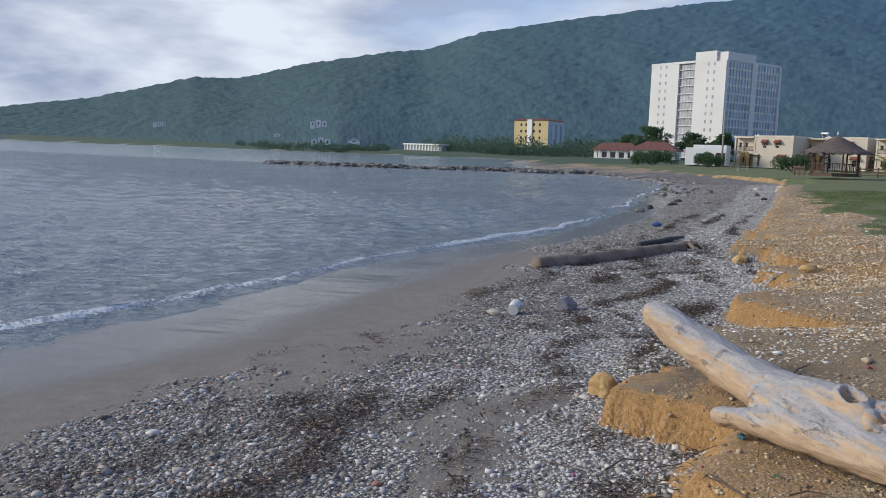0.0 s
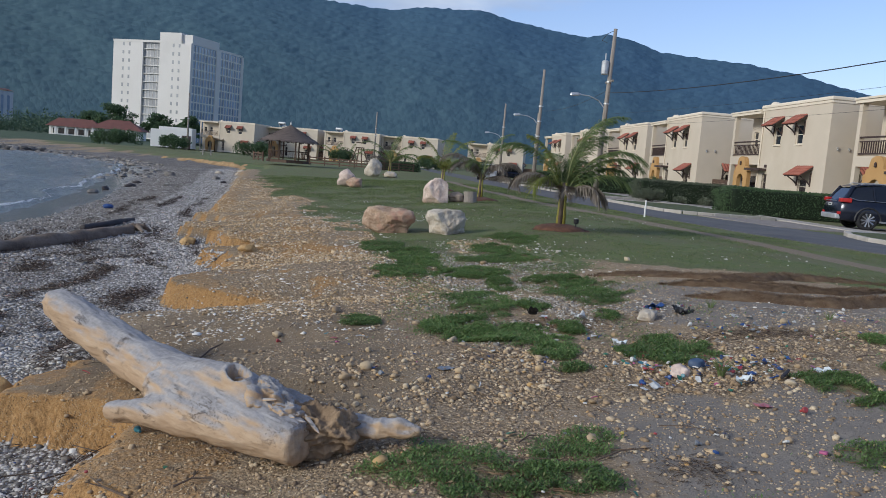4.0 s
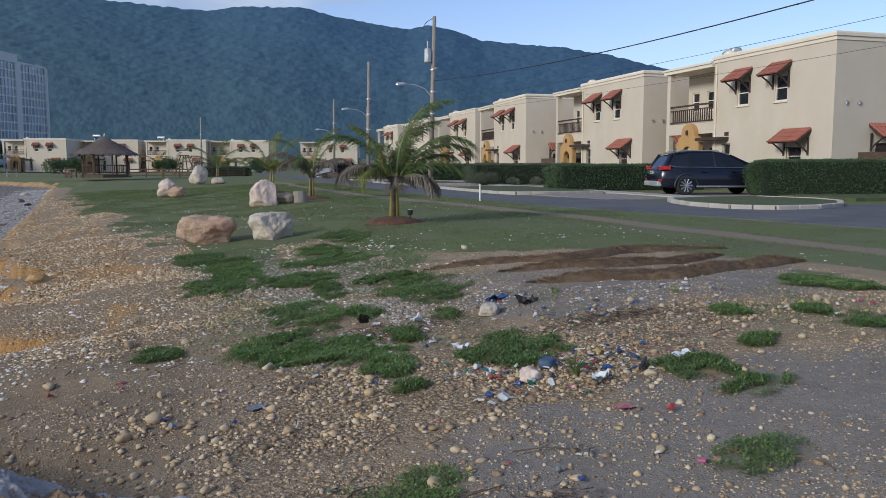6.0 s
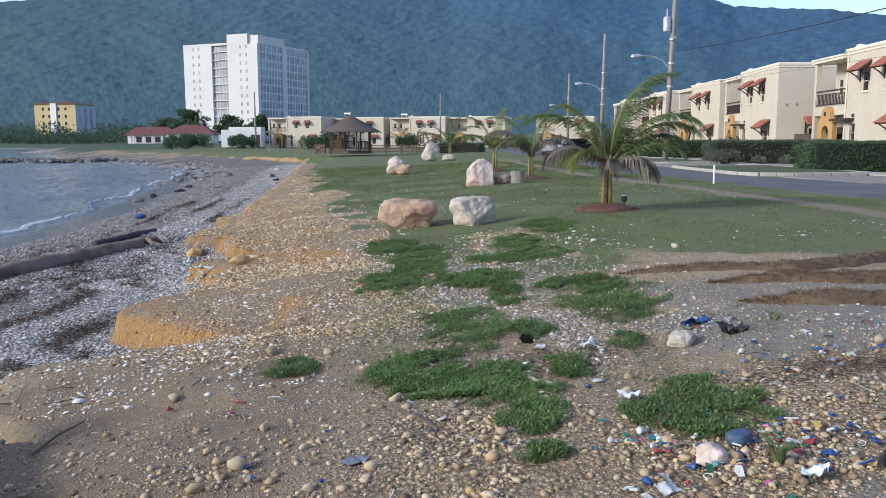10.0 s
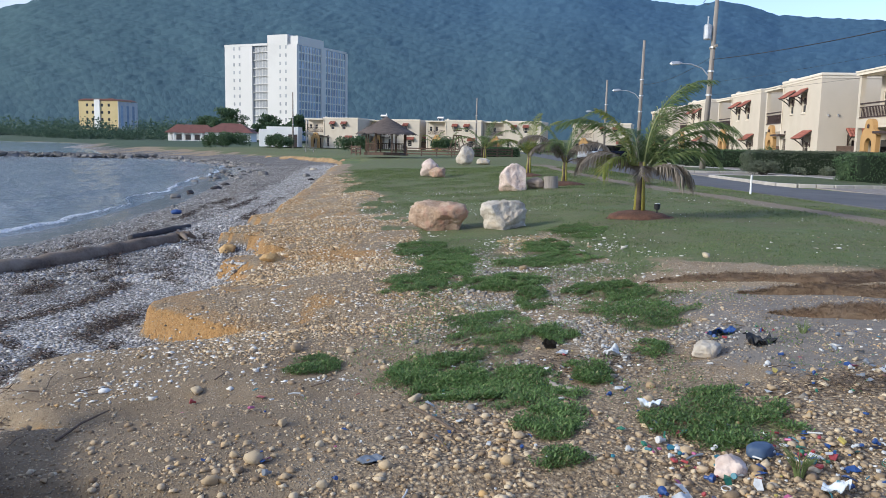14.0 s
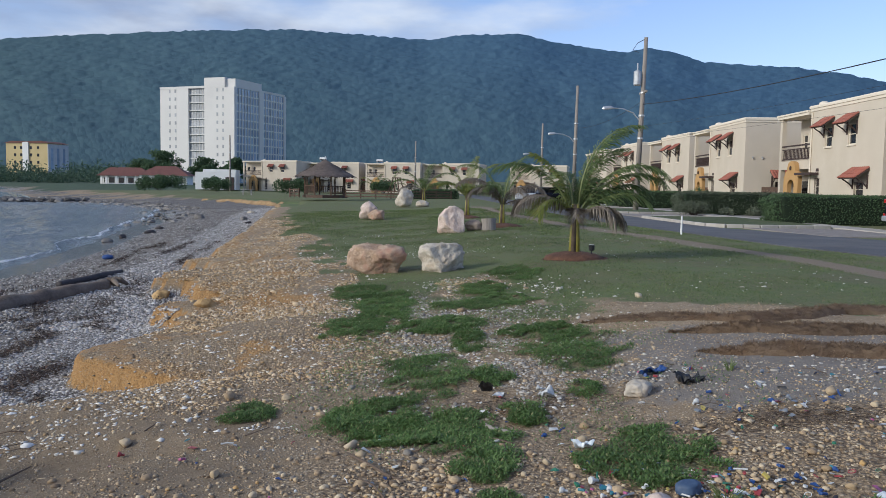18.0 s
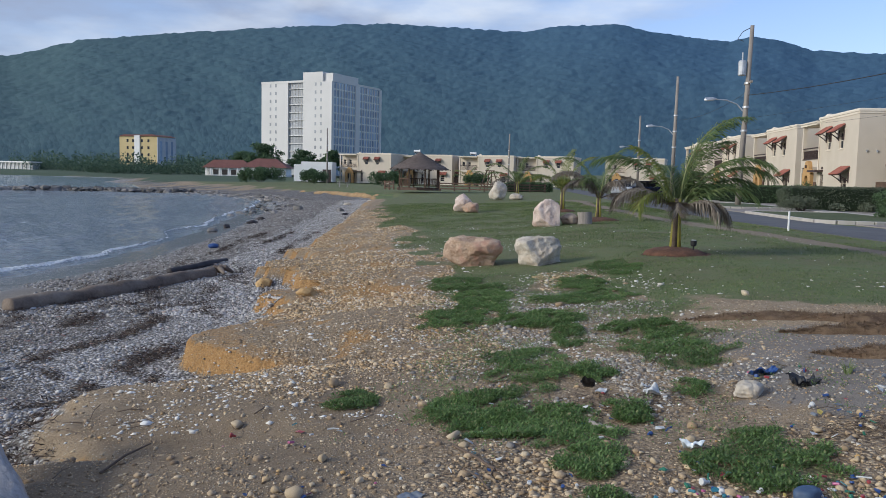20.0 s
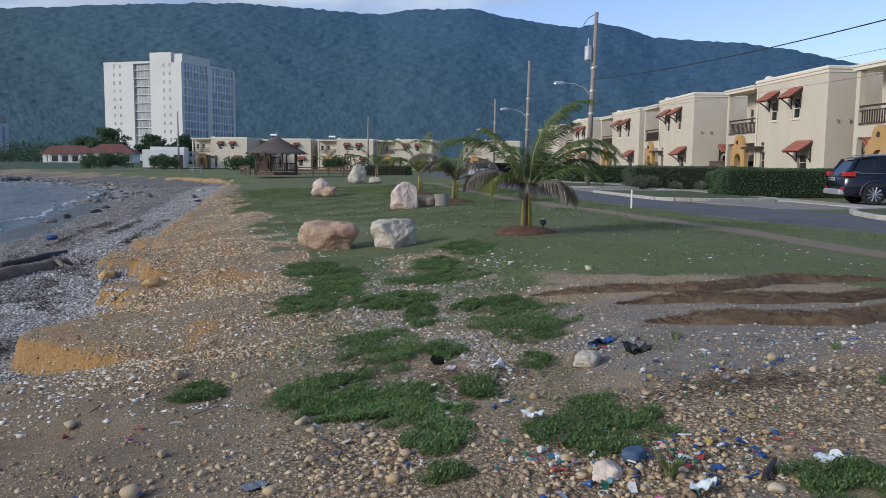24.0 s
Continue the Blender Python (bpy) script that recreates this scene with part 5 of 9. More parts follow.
    lamp = MB().lathe([(0.02, 0), (0.07, 0.03), (0.07, 0.2), (0.02, 0.26)], 8, (-0.33, W0 + 1.75, 2.75))
    part("porch_lamp", lamp, DARKWOOD, h)
    part("porch_beam", MB().box(-0.55, -0.004, W0 - 1.3, W0 + 0.7, 2.42, 2.56), DARKWOOD, h, "dark timber porch canopy")
    part("porch_window", MB().box(B - 0.08, B - 0.002, W0 + 2.6, W0 + 3.5, 0.9, 2.1), GLASSDARK, h)
    # timber gate between neighbours, tiled hood above
    g = part("side_gate", MB().box(1.2, 1.3, -3.3, -3.2, 0, 1.75), BROWNWOOD, h, "brown timber side gate")
    board = MB().box(1.22, 1.26, -3.2, -0.12, 0, 0.26).mesh("board")
    board.materials.append(BROWNWOOD)
    for k in range(6):
        part("board", board, None, g, "", Matrix.Translation((0, 0, 0.08 + 0.275 * k)))
    return h


def heater(m):
    t = thing("water_heater", m, "round white solar water heater tank on a roof", "water heater", "roof tanks")
    part("tank", MB().tube([(-0.75, 0, 0.75), (-0.70, 0, 0.75), (0.70, 0, 0.75), (0.75, 0, 0.75)], [0.22, 0.30, 0.30, 0.22], 18), GALV, t)
    part("collector", MB().prism([(-0.5, 0.06), (0.5, 0.62), (0.48, 0.68), (-0.52, 0.12)], -0.6, 0.6), GLASSDARK, t, "dark solar panel")
    for x in (-0.5, 0.5):
        part("leg", MB().box(x - 0.03, x + 0.03, -0.03, 0.03, 0, 0.5), GALV, t)
    return t


house_a = build_house(pose(23.8, 25.9, 0.30), "cream two-storey house with red tiled hoods and a timber balcony", "terrace along the street")
for v, u, a in ((23.4, 39.9, -1.0), (22.75, 55.6, -3.0), (23.9, 70.6, 0), (23.7, 85.6, 0), (23.7, 100.8, 0)):
    copy_thing(house_a, ST @ pose(v, u, 0.30, 0, 0, a))
for v, u in ((-25.9, 172.0), (-13.0, 176.0), (0.4, 172.0), (12.9, 171.0), (31.8, 172.0)):
    copy_thing(house_a, ST @ pose(v, u, 0.30, 0, 0, 76))
for v, u, z, a in ((26.5, 36.3, 6.62, 75), (25.9, 10.5, 6.7, 75), (-20.5, 174, 6.65, 160), (-8.6, 180, 6.65, 160)):
    if u > 20:
        heater(pose(v, u, z, 0, 0, a))

# ---- apartment tower ----
def build_tower():
    # corner nearest the bay at the origin; local x along the sea face, local y along the long glazed face
    t = thing("apartment_tower", pose(-76.7, 338, 2.0, 0, 0, -23.0), "white twelve-storey apartment tower with a glazed side", "tower block")
    F, N = 3.35, 12
    H = F * N - 0.6
    WX, LY = 37.9, 38.2
    sx = -WX
    part("body", MB().box(sx, -23.1, 0.6, LY, 0, H).box(-14.9, -0.6, 0.6, LY, 0, H).box(-23.1, -14.9, 1.0, LY, 0, H), TOWERPAINT, t)
    part("sea_wall", MB().box(sx, -23.1, 0, 0.6, 0, H), TOWERPAINT, t)
    part("sea_wall", MB().box(-14.9, 0, 0, 0.6, 0, H), TOWERPAINT, t)
    part("core", MB().box(-14.9, -4.6, -0.05, 20, H, H + 4.2).box(-4.6, 0.03, 1.0, 20, H, H + 3.6), TOWERPAINT, t, "raised white lift core")
    part("parapet", MB().box(sx - 0.1, -14.91, -0.1, 0.5, H, H + 0.9).box(-0.6, 0.1, 20.1, LY + 0.1, H, H + 0.9).box(sx - 0.1, sx + 0.4, 0.5, LY, H, H + 0.9), TOWERPAINT, t)
    pane = MB().box(-0.42, 0.42, -0.06, 0.0, 0, 1.4).mesh("window")
    pane.materials.append(TOWERPANE)
    for x in (-32.8, -29.8, -8.3, -5.4):
        for k in range(N):
            part("window", pane, None, t, "", Matrix.Translation((x, 0.0, k * F + 1.1)))
    # recessed balconies on the sea face
    glass = MB().box(-8.2, 0, -0.04, 0.0, 0.0, F - 0.5).mesh("balcony_glazing")
    glass.materials.append(TOWERPANE)
    slab = MB().box(-8.2, 0, -0.7, 0.0, 0, 0.26).mesh("balcony_slab")
    slab.materials.append(TOWERPAINT)
    bar = MB().box(-0.09, 0.09, -0.14, -0.04, 0, F - 0.5).mesh("mullion")
    bar.materials.append(TOWERPAINT)
    for k in range(N):
        part("balcony_slab", slab, None, t, "", Matrix.Translation((-14.9, 1.0, k * F)))
        g = part("balcony_glazing", glass, None, t, "", Matrix.Translation((-14.9, 1.0, k * F + 0.42)))
        for x in (-1.6, -3.3, -5.0, -6.6):
            part("mullion", bar, None, g, "", Matrix.Translation((x, 0, 0)))
    # glazed long face: a grid of panes in two bays beside a solid pier
    for y in (0.6, 18.7, 20.3, LY):
        part("pier", MB().box(-0.25, 0.35, y - 0.85, y + 0.85, 0, H + 0.2), TOWERPAINT, t)
    gl = MB().box(-0.2, -0.12, 0, 1.9, 0, F - 0.55).mesh("glass_pane")
    gl.materials.append(TOWERGLASS)
    beam = MB().box(-0.25, 0.22, 0, 16.6, -0.5, 0.0).mesh("floor_beam")
    beam.materials.append(TOWERPAINT)
    post = MB().box(-0.15, 0.20, -0.18, 0.18, 0, H - 1).mesh("post")
    post.materials.append(TOWERPAINT)
    for y0 in (1.45, 21.1):
        for k in range(N):
            b = part("floor_beam", beam, None, t, "", Matrix.Translation((0, y0, k * F + F)))
            for j in range(8):
                part("glass_pane", gl, None, b, "", Matrix.Translation((0, j * 2.07 + 0.1, -F + 0.02)))
        for j in range(9):
            part("post", post, None, t, "", Matrix.Translation((0, y0 + j * 2.07 - 0.05, 0.5)))
    return t


build_tower()


def build_yellow():
    t = thing("apartment_block", pose(-187.5, 414, 5.2, 0, 0, -10.0), "yellow four-storey apartment block with a white stair tower", "apartment block")
    part("wall", MB().box(-23, -13.5, 0, 12, 0, 15.4).box(-10.2, 0, 0, 12, 0, 15.4), YELLOWPAINT, t)
    part("stair_tower", MB().box(-13.5, -10.2, -0.6, 12, 0, 15.9), WHITEPAINT, t, "white stair tower")
    part("gable_wall", MB().box(0.0, 0.4, 0, 17, 0, 15.0), GREYWALL, t)
    part("roof", MB().prism([(-23.6, 15.4), (0.8, 15.4), (-3, 16.5), (-9, 16.3), (-20, 16.3)], -0.5, 17), REDROOF, t, "low reddish roof")
    win = MB().box(-0.6, 0.6, -0.05, 0, 0, 1.5).mesh("window")
    win.materials.append(GLASSDARK)
    for x in (-18.0, -5.2, -14.6, -9.2):
        for k in range(4):
            part("window", win, None, t, "", Matrix.Translation((x, 0, 1.2 + 3.7 * k)))
    sw = MB().box(0.4, 0.46, -1.0, 1.0, 0, 11.5).mesh("glazed_strip")
    sw.materials.append(TOWERGLASS)
    for y in (3.0, 8, 13):
        part("glazed_strip", sw, None, t, "", Matrix.Translation((0, y, 1.5)))
    return t


build_yellow()


def pavilion(m, wx, wy, label):
    t = thing("bungalow", m, label, "bungalow", "red-roofed bungalows")
    part("wall", MB().box(-wx / 2 + 0.8, wx / 2 - 0.8, -wy / 2 + 0.8, wy / 2 - 0.8, 0, 2.9), WHITEPAINT, t)
    r = MB()
    r.add([(-wx / 2, -wy / 2, 2.8), (wx / 2, -wy / 2, 2.8), (wx / 2, wy / 2, 2.8), (-wx / 2, wy / 2, 2.8), (-wx / 2 + wy * 0.45, 0, 5.2), (wx / 2 - wy * 0.45, 0, 5.2)],
          [(0, 1, 5, 4), (1, 2, 5), (2, 3, 4, 5), (3, 0, 4), (3, 2, 1, 0)])
    part("roof", r, REDROOF, t, "red hipped roof")
    for k in range(int(wx // 2.6)):
        x = -wx / 2 + 1.4 + k * 2.6
        part("post", MB().box(x - 0.15, x + 0.15, -wy / 2 + 0.2, -wy / 2 + 0.5, 0, 2.8), WHITEPAINT, t)
        part("window", MB().box(x + 0.5, x + 2.0, -wy / 2 + 0.74, -wy / 2 + 0.796, 0.8, 2.3), GLASSDARK, t)
    return t


pavilion(pose(-63.4, 205, 0.6, 0, 0, 4), 13, 9, "white bungalow with a red hipped roof")
pavilion(pose(-82, 232, 0.6, 0, 0, 4), 13.5, 8, "long white bungalow with a red roof")
pavilion(pose(-87.5, 234, 0.6, 0, 0, 4), 7.5, 6, "small white bungalow with a red roof")
shed = thing("outbuilding", pose(-41.5, 168, 0.4, 0, 0, 4), "small flat-roofed white outbuilding", "outbuilding")
part("wall", MB().box(-4.5, 3.6, 0, 6, 0, 3.6).box(-3, 3.6, 0.3, 6, 3.6, 4.2), WHITEPAINT, shed)
part("door", MB().box(1.6, 3.4, -0.06, -0.004, 0, 2.6), DARKWOOD, shed)
blocks = thing("long_building", pose(-262, 400, 1.5, 0, 0, -20), "long low white building with a colonnade by the far shore", "building")
part("wall", MB().box(-17, 17, 1.6, 6, 0, 3.6), GREYWALL, blocks)
part("roof", MB().box(-18, 18, -0.5, 6.5, 3.6, 4.3), WHITEPAINT, blocks)
for k in range(12):
    part("column", MB().box(-17 + k * 3, -16.3 + k * 3, 0, 0.7, 0, 3.6), WHITEPAINT, blocks)
def villa(b, e, w, h, blocks):
    """A villa on the hillside at bearing b and elevation e, of stepped gabled blocks w wide in all and h high."""
    kk = np.linspace(0.0, 0.9, 900)
    rr_, zz_ = hill_form(np.full(900, radians(b)), kk)
    k = int(np.argmax(zz_ - 1.5 > rr_ * math.tan(radians(e))))
    t = thing("villa", pose(float(rr_[k]) * math.sin(radians(b)), float(rr_[k]) * math.cos(radians(b)), float(zz_[k]), 0, 0, -b), "small pale villa among trees on the hillside", "villa", "hillside villas")
    step_w = w / blocks
    for i in range(blocks):
        x0, x1, y0 = -w / 2 + step_w * i, -w / 2 + step_w * (i + 0.86), 1.6 * (i % 2) - 9
        top = h * (0.72, 1.0, 0.84)[i % 3]
        part("wall", MB().box(x0, x1, y0, y0 + 7, -5, top), WHITEPAINT, t)
        xm = (x0 + x1) / 2
        part("roof", MB().add([(x0 - 0.3, y0 - 0.3, top), (x1 + 0.3, y0 - 0.3, top), (xm, y0 - 0.3, top + 0.22 * step_w), (x0 - 0.3, y0 + 7.3, top), (x1 + 0.3, y0 + 7.3, top), (xm, y0 + 7.3, top + 0.22 * step_w)], [(0, 1, 2), (4, 3, 5), (0, 2, 5, 3), (1, 4, 5, 2), (0, 3, 4, 1)]), GREYWALL, t)
        part("window", MB().box(xm - 0.10 * step_w, xm + 0.14 * step_w, y0 - 0.06, y0 - 0.004, top * 0.35, top * 0.72), GLASSDARK, t)


for b, e, w, h, blocks in ((-50.8, 1.10, 15, 5, 3), (-40.35, 1.41, 14, 5.5, 3), (-40.25, 0.20, 12, 4.2, 3), (-37.9, 0.42, 9, 1.6, 1), (-43.2, 0.67, 5, 2.6, 1), (-41.8, 0.15, 4, 2.0, 1)):
    villa(b, e, w, h, blocks)

# ---- leaves and foliage ----
LEAF_V = np.array([(0, 0, 0), (0.5, 0.28, 0.06), (1.0, 0, 0), (0.5, -0.28, 0.06)])
LEAF_F = np.array([(0, 1, 2, 3)])


CREEP_V = np.array([(0, 0, 0), (0.55, 0.19, 0.05), (1.0, 0, 0), (0.55, -0.19, 0.05)])
NARROW_V = np.array([(0, 0, 0), (0.5, 0.13, 0.05), (1.0, 0, 0), (0.5, -0.13, 0.05)])


def leaf_mesh(name, places, size, up=0.0, form=LEAF_V):
    n = len(places)
    t = turns(n)
    if up:
        a = R.uniform(0, 2 * np.pi, n)
        e = R.uniform(up - 0.5, up + 0.5, n)
        x = np.stack([np.cos(a) * np.cos(e), np.sin(a) * np.cos(e), np.sin(e)], -1)
        y = np.stack([-np.sin(a), np.cos(a), np.zeros(n)], -1)
        t = np.stack([x, y, np.cross(x, y)], -1)
    s = np.asarray(size) * R.uniform(0.7, 1.3, n)
    return spread_mesh(name, form, LEAF_F, t * s[:, None, None], places)


def hedge_box(m, lx, ly, hgt, mat_leaf, label, n, leaf=0.07, roundness=0.25):
    """A clipped hedge: a near-black core painted as the shade inside, and a skin of many small leaves."""
    t = thing("hedge", m, label, "hedge", "clipped hedges")
    p = R.uniform(-1, 1, (n, 3))
    ax = R.choice(3, n, p=[0.32 if ly > lx else 0.2, 0.2 if ly > lx else 0.32, 0.48])
    p[np.arange(n), ax] = np.where(R.random(n) < 0.5, -1, 1)
    p[ax == 2, 2] = 1
    half = np.array([lx / 2, ly / 2, hgt / 2])
    k = np.max(np.abs(p), 1)
    q = p / np.maximum((np.sum(np.abs(p) ** 7, 1) ** (1 / 7))[:, None], 1e-6)
    bulge = 1 + 0.07 * (fbm(q[:, 0] * half[0] * 2.1 + 5, q[:, 1] * half[1] * 2.1 + q[:, 2] * 3, 81) - 0.5) * 2
    pos = q * half * bulge[:, None] * R.uniform(0.95, 1.02, n)[:, None] + np.array([0, 0, hgt / 2])
    pos[:, 2] = np.maximum(pos[:, 2], 0.02)
    part("foliage", leaf_mesh("foliage", pos, np.full(n, leaf)), mat_leaf, t)
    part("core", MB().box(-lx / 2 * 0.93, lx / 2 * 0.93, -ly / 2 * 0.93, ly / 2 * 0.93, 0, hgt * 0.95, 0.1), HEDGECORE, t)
    return t


def bush(m, rx, ry, hgt, mat_leaf, label, n, leaf=0.1, name="bush", group="shore bushes"):
    """A loose rounded shrub of leaf clumps on a few stems."""
    t = thing(name, m, label, "bush", group)
    nc = 14
    aa, rr = R.uniform(0, 2 * np.pi, nc), np.sqrt(R.uniform(0, 1, nc)) * 0.78
    cen = np.stack([np.cos(aa) * rr * rx, np.sin(aa) * rr * ry, hgt * (0.62 - 0.3 * rr ** 2) * R.uniform(0.75, 1.1, nc)], -1)
    rad = R.uniform(0.26, 0.46, nc) * min(rx, hgt)
    which = R.integers(0, nc, n)
    d = R.normal(size=(n, 3))
    d /= np.linalg.norm(d, axis=1)[:, None]
    pos = cen[which] + d * (rad[which] * R.uniform(0.55, 1.05, n))[:, None]
    pos[:, 2] = np.clip(pos[:, 2], 0.03, hgt * 1.08)
    part("crown", leaf_mesh("crown", pos, np.full(n, leaf)), mat_leaf, t)
    for k in range(5):
        e = cen[k]
        part("stem", MB().tube([(e[0] * 0.1, e[1] * 0.1, 0), (e[0] * 0.5, e[1] * 0.5, e[2] * 0.6), tuple(e)], [0.05, 0.035, 0.02], 6), BARK, t)
    return t


def tree(m, hgt, spread, label, n, leaf=0.5, flat=0.34, base=0.40):
    """A tree with a tapered trunk, limbs and a layered crown."""
    t = thing("tree", m, label, "tree", "trees by the tower")
    part("trunk", MB().tube([(0, 0, 0), (0.1, 0.05, hgt * 0.25), (0.0, 0.1, hgt * base), (0.1, 0, hgt * 0.75)], [hgt * 0.035, hgt * 0.028, hgt * 0.022, hgt * 0.01], 8), BARK, t)
    nc = 34
    a, rr = R.uniform(0, 2 * np.pi, nc), np.sqrt(R.uniform(0.05, 1, nc)) * spread
    tier = R.integers(0, 4, nc)
    rr = rr * np.array([1.0, 0.85, 0.62, 0.35])[tier]
    cen = np.stack([np.cos(a) * rr, np.sin(a) * rr, hgt * (base + 0.04 + 0.155 * tier) + R.uniform(-0.07, 0.07, nc) * hgt], -1)
    rad = R.uniform(0.22, 0.40, nc) * spread
    for k in range(7):
        c = cen[k]
        part("limb", MB().tube([(0, 0, hgt * base * 0.85), (c[0] * 0.5, c[1] * 0.5, (hgt * base + c[2]) / 2), tuple(c)], [hgt * 0.014, hgt * 0.009, hgt * 0.004], 6), BARK, t)
    which = R.integers(0, nc, n)
    d = R.normal(size=(n, 3))
    d /= np.linalg.norm(d, axis=1)[:, None]
    d[:, 2] *= flat
    pos = cen[which] + d * (rad[which] * R.uniform(0.5, 1.1, n))[:, None]
    part("crown", leaf_mesh("crown", pos, np.full(n, leaf)), TREELEAF, t)
    return t


for v, u, hgt, sp in ((-75.5, 242, 10.2, 6.2), (-63.4, 242, 9.0, 4.6), (-54.6, 242, 8.6, 4.4), (-95, 280, 9, 6)):
    tree(pose(v, u, 0.6), hgt, sp, "spreading dark green almond tree in layers", 4200, 0.62)
bush(pose(-43.0, 136, 0.35), 4.4, 3.0, 2.8, TREELEAF, "broad dark green sea grape bush", 5000, 0.28)
bush(pose(-32.8, 132, 0.35), 2.7, 2.4, 2.6, TREELEAF, "broad dark green sea grape bush", 3800, 0.26)
bush(pose(-17.0, 110, 0.35), 2.6, 2.2, 2.5, TREELEAF, "dense dark green shrub beside the fence", 3600, 0.22)
bush(pose(-6.5, 150, 0.35), 3.0, 2.4, 2.6, TREELEAF, "dense dark green shrub beside the fence", 3000, 0.25)
bush(pose(7.5, 120, 0.35), 2.4, 2.2, 2.2, TREELEAF, "dense dark green shrub", 3000, 0.22)
# low woods at the foot of the hills
def foothill_woods():
    n = 760
    a = np.radians(R.uniform(-33, -15, n))
    near = np.interp(np.degrees(a), [-50, -38, -31, -27, -20, -12, 0, 30], [800, 560, 455, 380, 370, 420, 330, 300])
    r = near + R.uniform(0, 1, n) ** 1.3 * 230
    a2 = np.radians(R.uniform(-46, -35.5, 240))
    r2 = R.uniform(430, np.interp(np.degrees(a2), HILL_FOOT[0], HILL_FOOT[1]) + 30)
    a, r = np.concatenate([a, a2]), np.concatenate([r, r2])
    v, u = r * np.sin(a), r * np.cos(a)
    ok = v > coast(u) + np.where(a < radians(-35), 3, 8)
    v, u, r = v[ok], u[ok], r[ok]
    size = np.minimum(1.2 + R.gamma(2.2, 0.75, len(v)), 5.5) * np.interp(np.degrees(np.arctan2(v, u)), [-36, -34.5, -30, -18, -10], [0.5, 1.2, 1.15, 1.15, 1.3])
    k = 64
    d = R.normal(size=(len(v), k, 3))
    d /= np.linalg.norm(d, axis=2)[:, :, None]
    lump = 0.75 + 0.5 * R.random((len(v), k))
    pos = np.stack([v, u, height(v, u) + size * 0.75], -1)[:, None, :] + d * (size[:, None] * lump)[:, :, None] * np.array([1, 1, 0.75])
    me = leaf_mesh("woods", pos.reshape(-1, 3), np.repeat(0.55 + 0.12 * size, k))
    me.transform(ST)
    me.materials.append(WOODLEAF)
    tagged(new("woods", me), "low dark coastal woods at the foot of the hill", "woods", kind="stuff")


foothill_woods()

# ---- street things ----
def utility_pole(m, hgt, lean, label, box=False, lamp=True, arm_z=0.565, side=-1):
    t = thing("utility_pole", m, label, "utility pole", "poles along the street")
    part("pole", MB().tube([(0, 0, 0), (lean * 0.5, 0, hgt * 0.5), (lean, 0, hgt)], [0.17, 0.15, 0.11], 10), POLEWOOD, t, "", None, True)
    if lamp:
        z, x = hgt * arm_z, lean * arm_z
        pts = [(x, 0, z - 0.5), (x + side * 0.5, 0, z + 0.05), (x + side * 1.1, 0, z + 0.28), (x + side * 1.75, 0, z + 0.32)]
        part("lamp_arm", MB().tube(pts, [0.045, 0.04, 0.035, 0.03], 8), GALV, t)
        part("lamp_head", MB().tube([(x + side * 1.65, 0, z + 0.33), (x + side * 1.85, 0, z + 0.34), (x + side * 2.25, 0, z + 0.30), (x + side * 2.35, 0, z + 0.27)], [0.05, 0.13, 0.14, 0.04], 10, squash=0.6), GALV, t, "grey street lamp head")
    if box:
        z, x = hgt * 0.77, lean * 0.77
        part("transformer", MB().lathe([(0.18, -0.45), (0.22, -0.40), (0.22, 0.32), (0.17, 0.40), (0.05, 0.44)], 14, (x - 0.38, 0, z)), GALV, t, "grey transformer can")
        part("insulator", MB().tube([(x - 0.38, 0, z + 0.42), (x - 0.38, 0, z + 0.85)], 0.045, 8), GALV, t)
        part("crossarm", MB().box(x - 0.05, x + 0.05, -0.7, 0.7, z - 0.9, z - 0.78), POLEWOOD, t)
        top = [(lean - 0.05, 0, hgt - 0.1), (lean - 0.5, 0.0, hgt - 0.35), (lean - 0.75, 0.1, hgt - 0.75), (lean - 0.45, -0.1, hgt - 0.9)]
        part("jumper_wires", MB().tube(top, 0.02, 6), CABLE, t)
    for k, f in enumerate((0.42, 0.55, 0.68)):
        part("band", MB().lathe([(0.19, 0), (0.19, 0.10)], 10, (lean * f, 0, hgt * f)), GALV, t)
    return t


utility_pole(pose(13.0, 47.5, 0.34), 10.25, 0.28, "tall weathered timber utility pole with transformer and street lamp", True)
utility_pole(pose(13.2, 68.0, 0.34), 10.0, 0.12, "weathered timber pole with a street lamp")
utility_pole(pose(15.3, 100.0, 0.34), 9.4, 0.06, "weathered timber pole with a street lamp")
utility_pole(pose(-33.8, 146.0, 0.34), 10.0, -0.05, "pale timber pole standing by the shore", lamp=False)
utility_pole(pose(-0.6, 150.0, 0.34), 9.8, 0.05, "pale timber pole behind the houses", lamp=False)
utility_pole(pose(15.2, 78.0, 0.34), 7.0, 0.0, "thin pale pole beside the street", lamp=False)


def wire(name, a, b, sag, r, label):
    pts = []
    for k in range(25):
        s = k / 24
        p = Vector(a).lerp(Vector(b), s)
        p.z -= sag * 4 * s * (1 - s)
        pts.append(p)
    ob = new(name, MB().tube(pts, r, 6).mesh(name))
    ob.data.materials.append(CABLE)
    ob.matrix_basis = ST
    tagged(ob, label, "cable", "overhead wires")


wire("overhead_cable", (13.2, 47.5, 6.7), (16.4, 3.0, 6.5), 0.7, 0.019, "thick black overhead cable on timber poles")
wire("overhead_wire", (13.2, 47.5, 5.4), (17.2, 3.0, 5.6), 0.35, 0.006, "thin overhead service wire")
wire("overhead_wire", (13.2, 47.5, 4.7), (17.6, 3.0, 4.9), 0.35, 0.005, "thin overhead service wire")
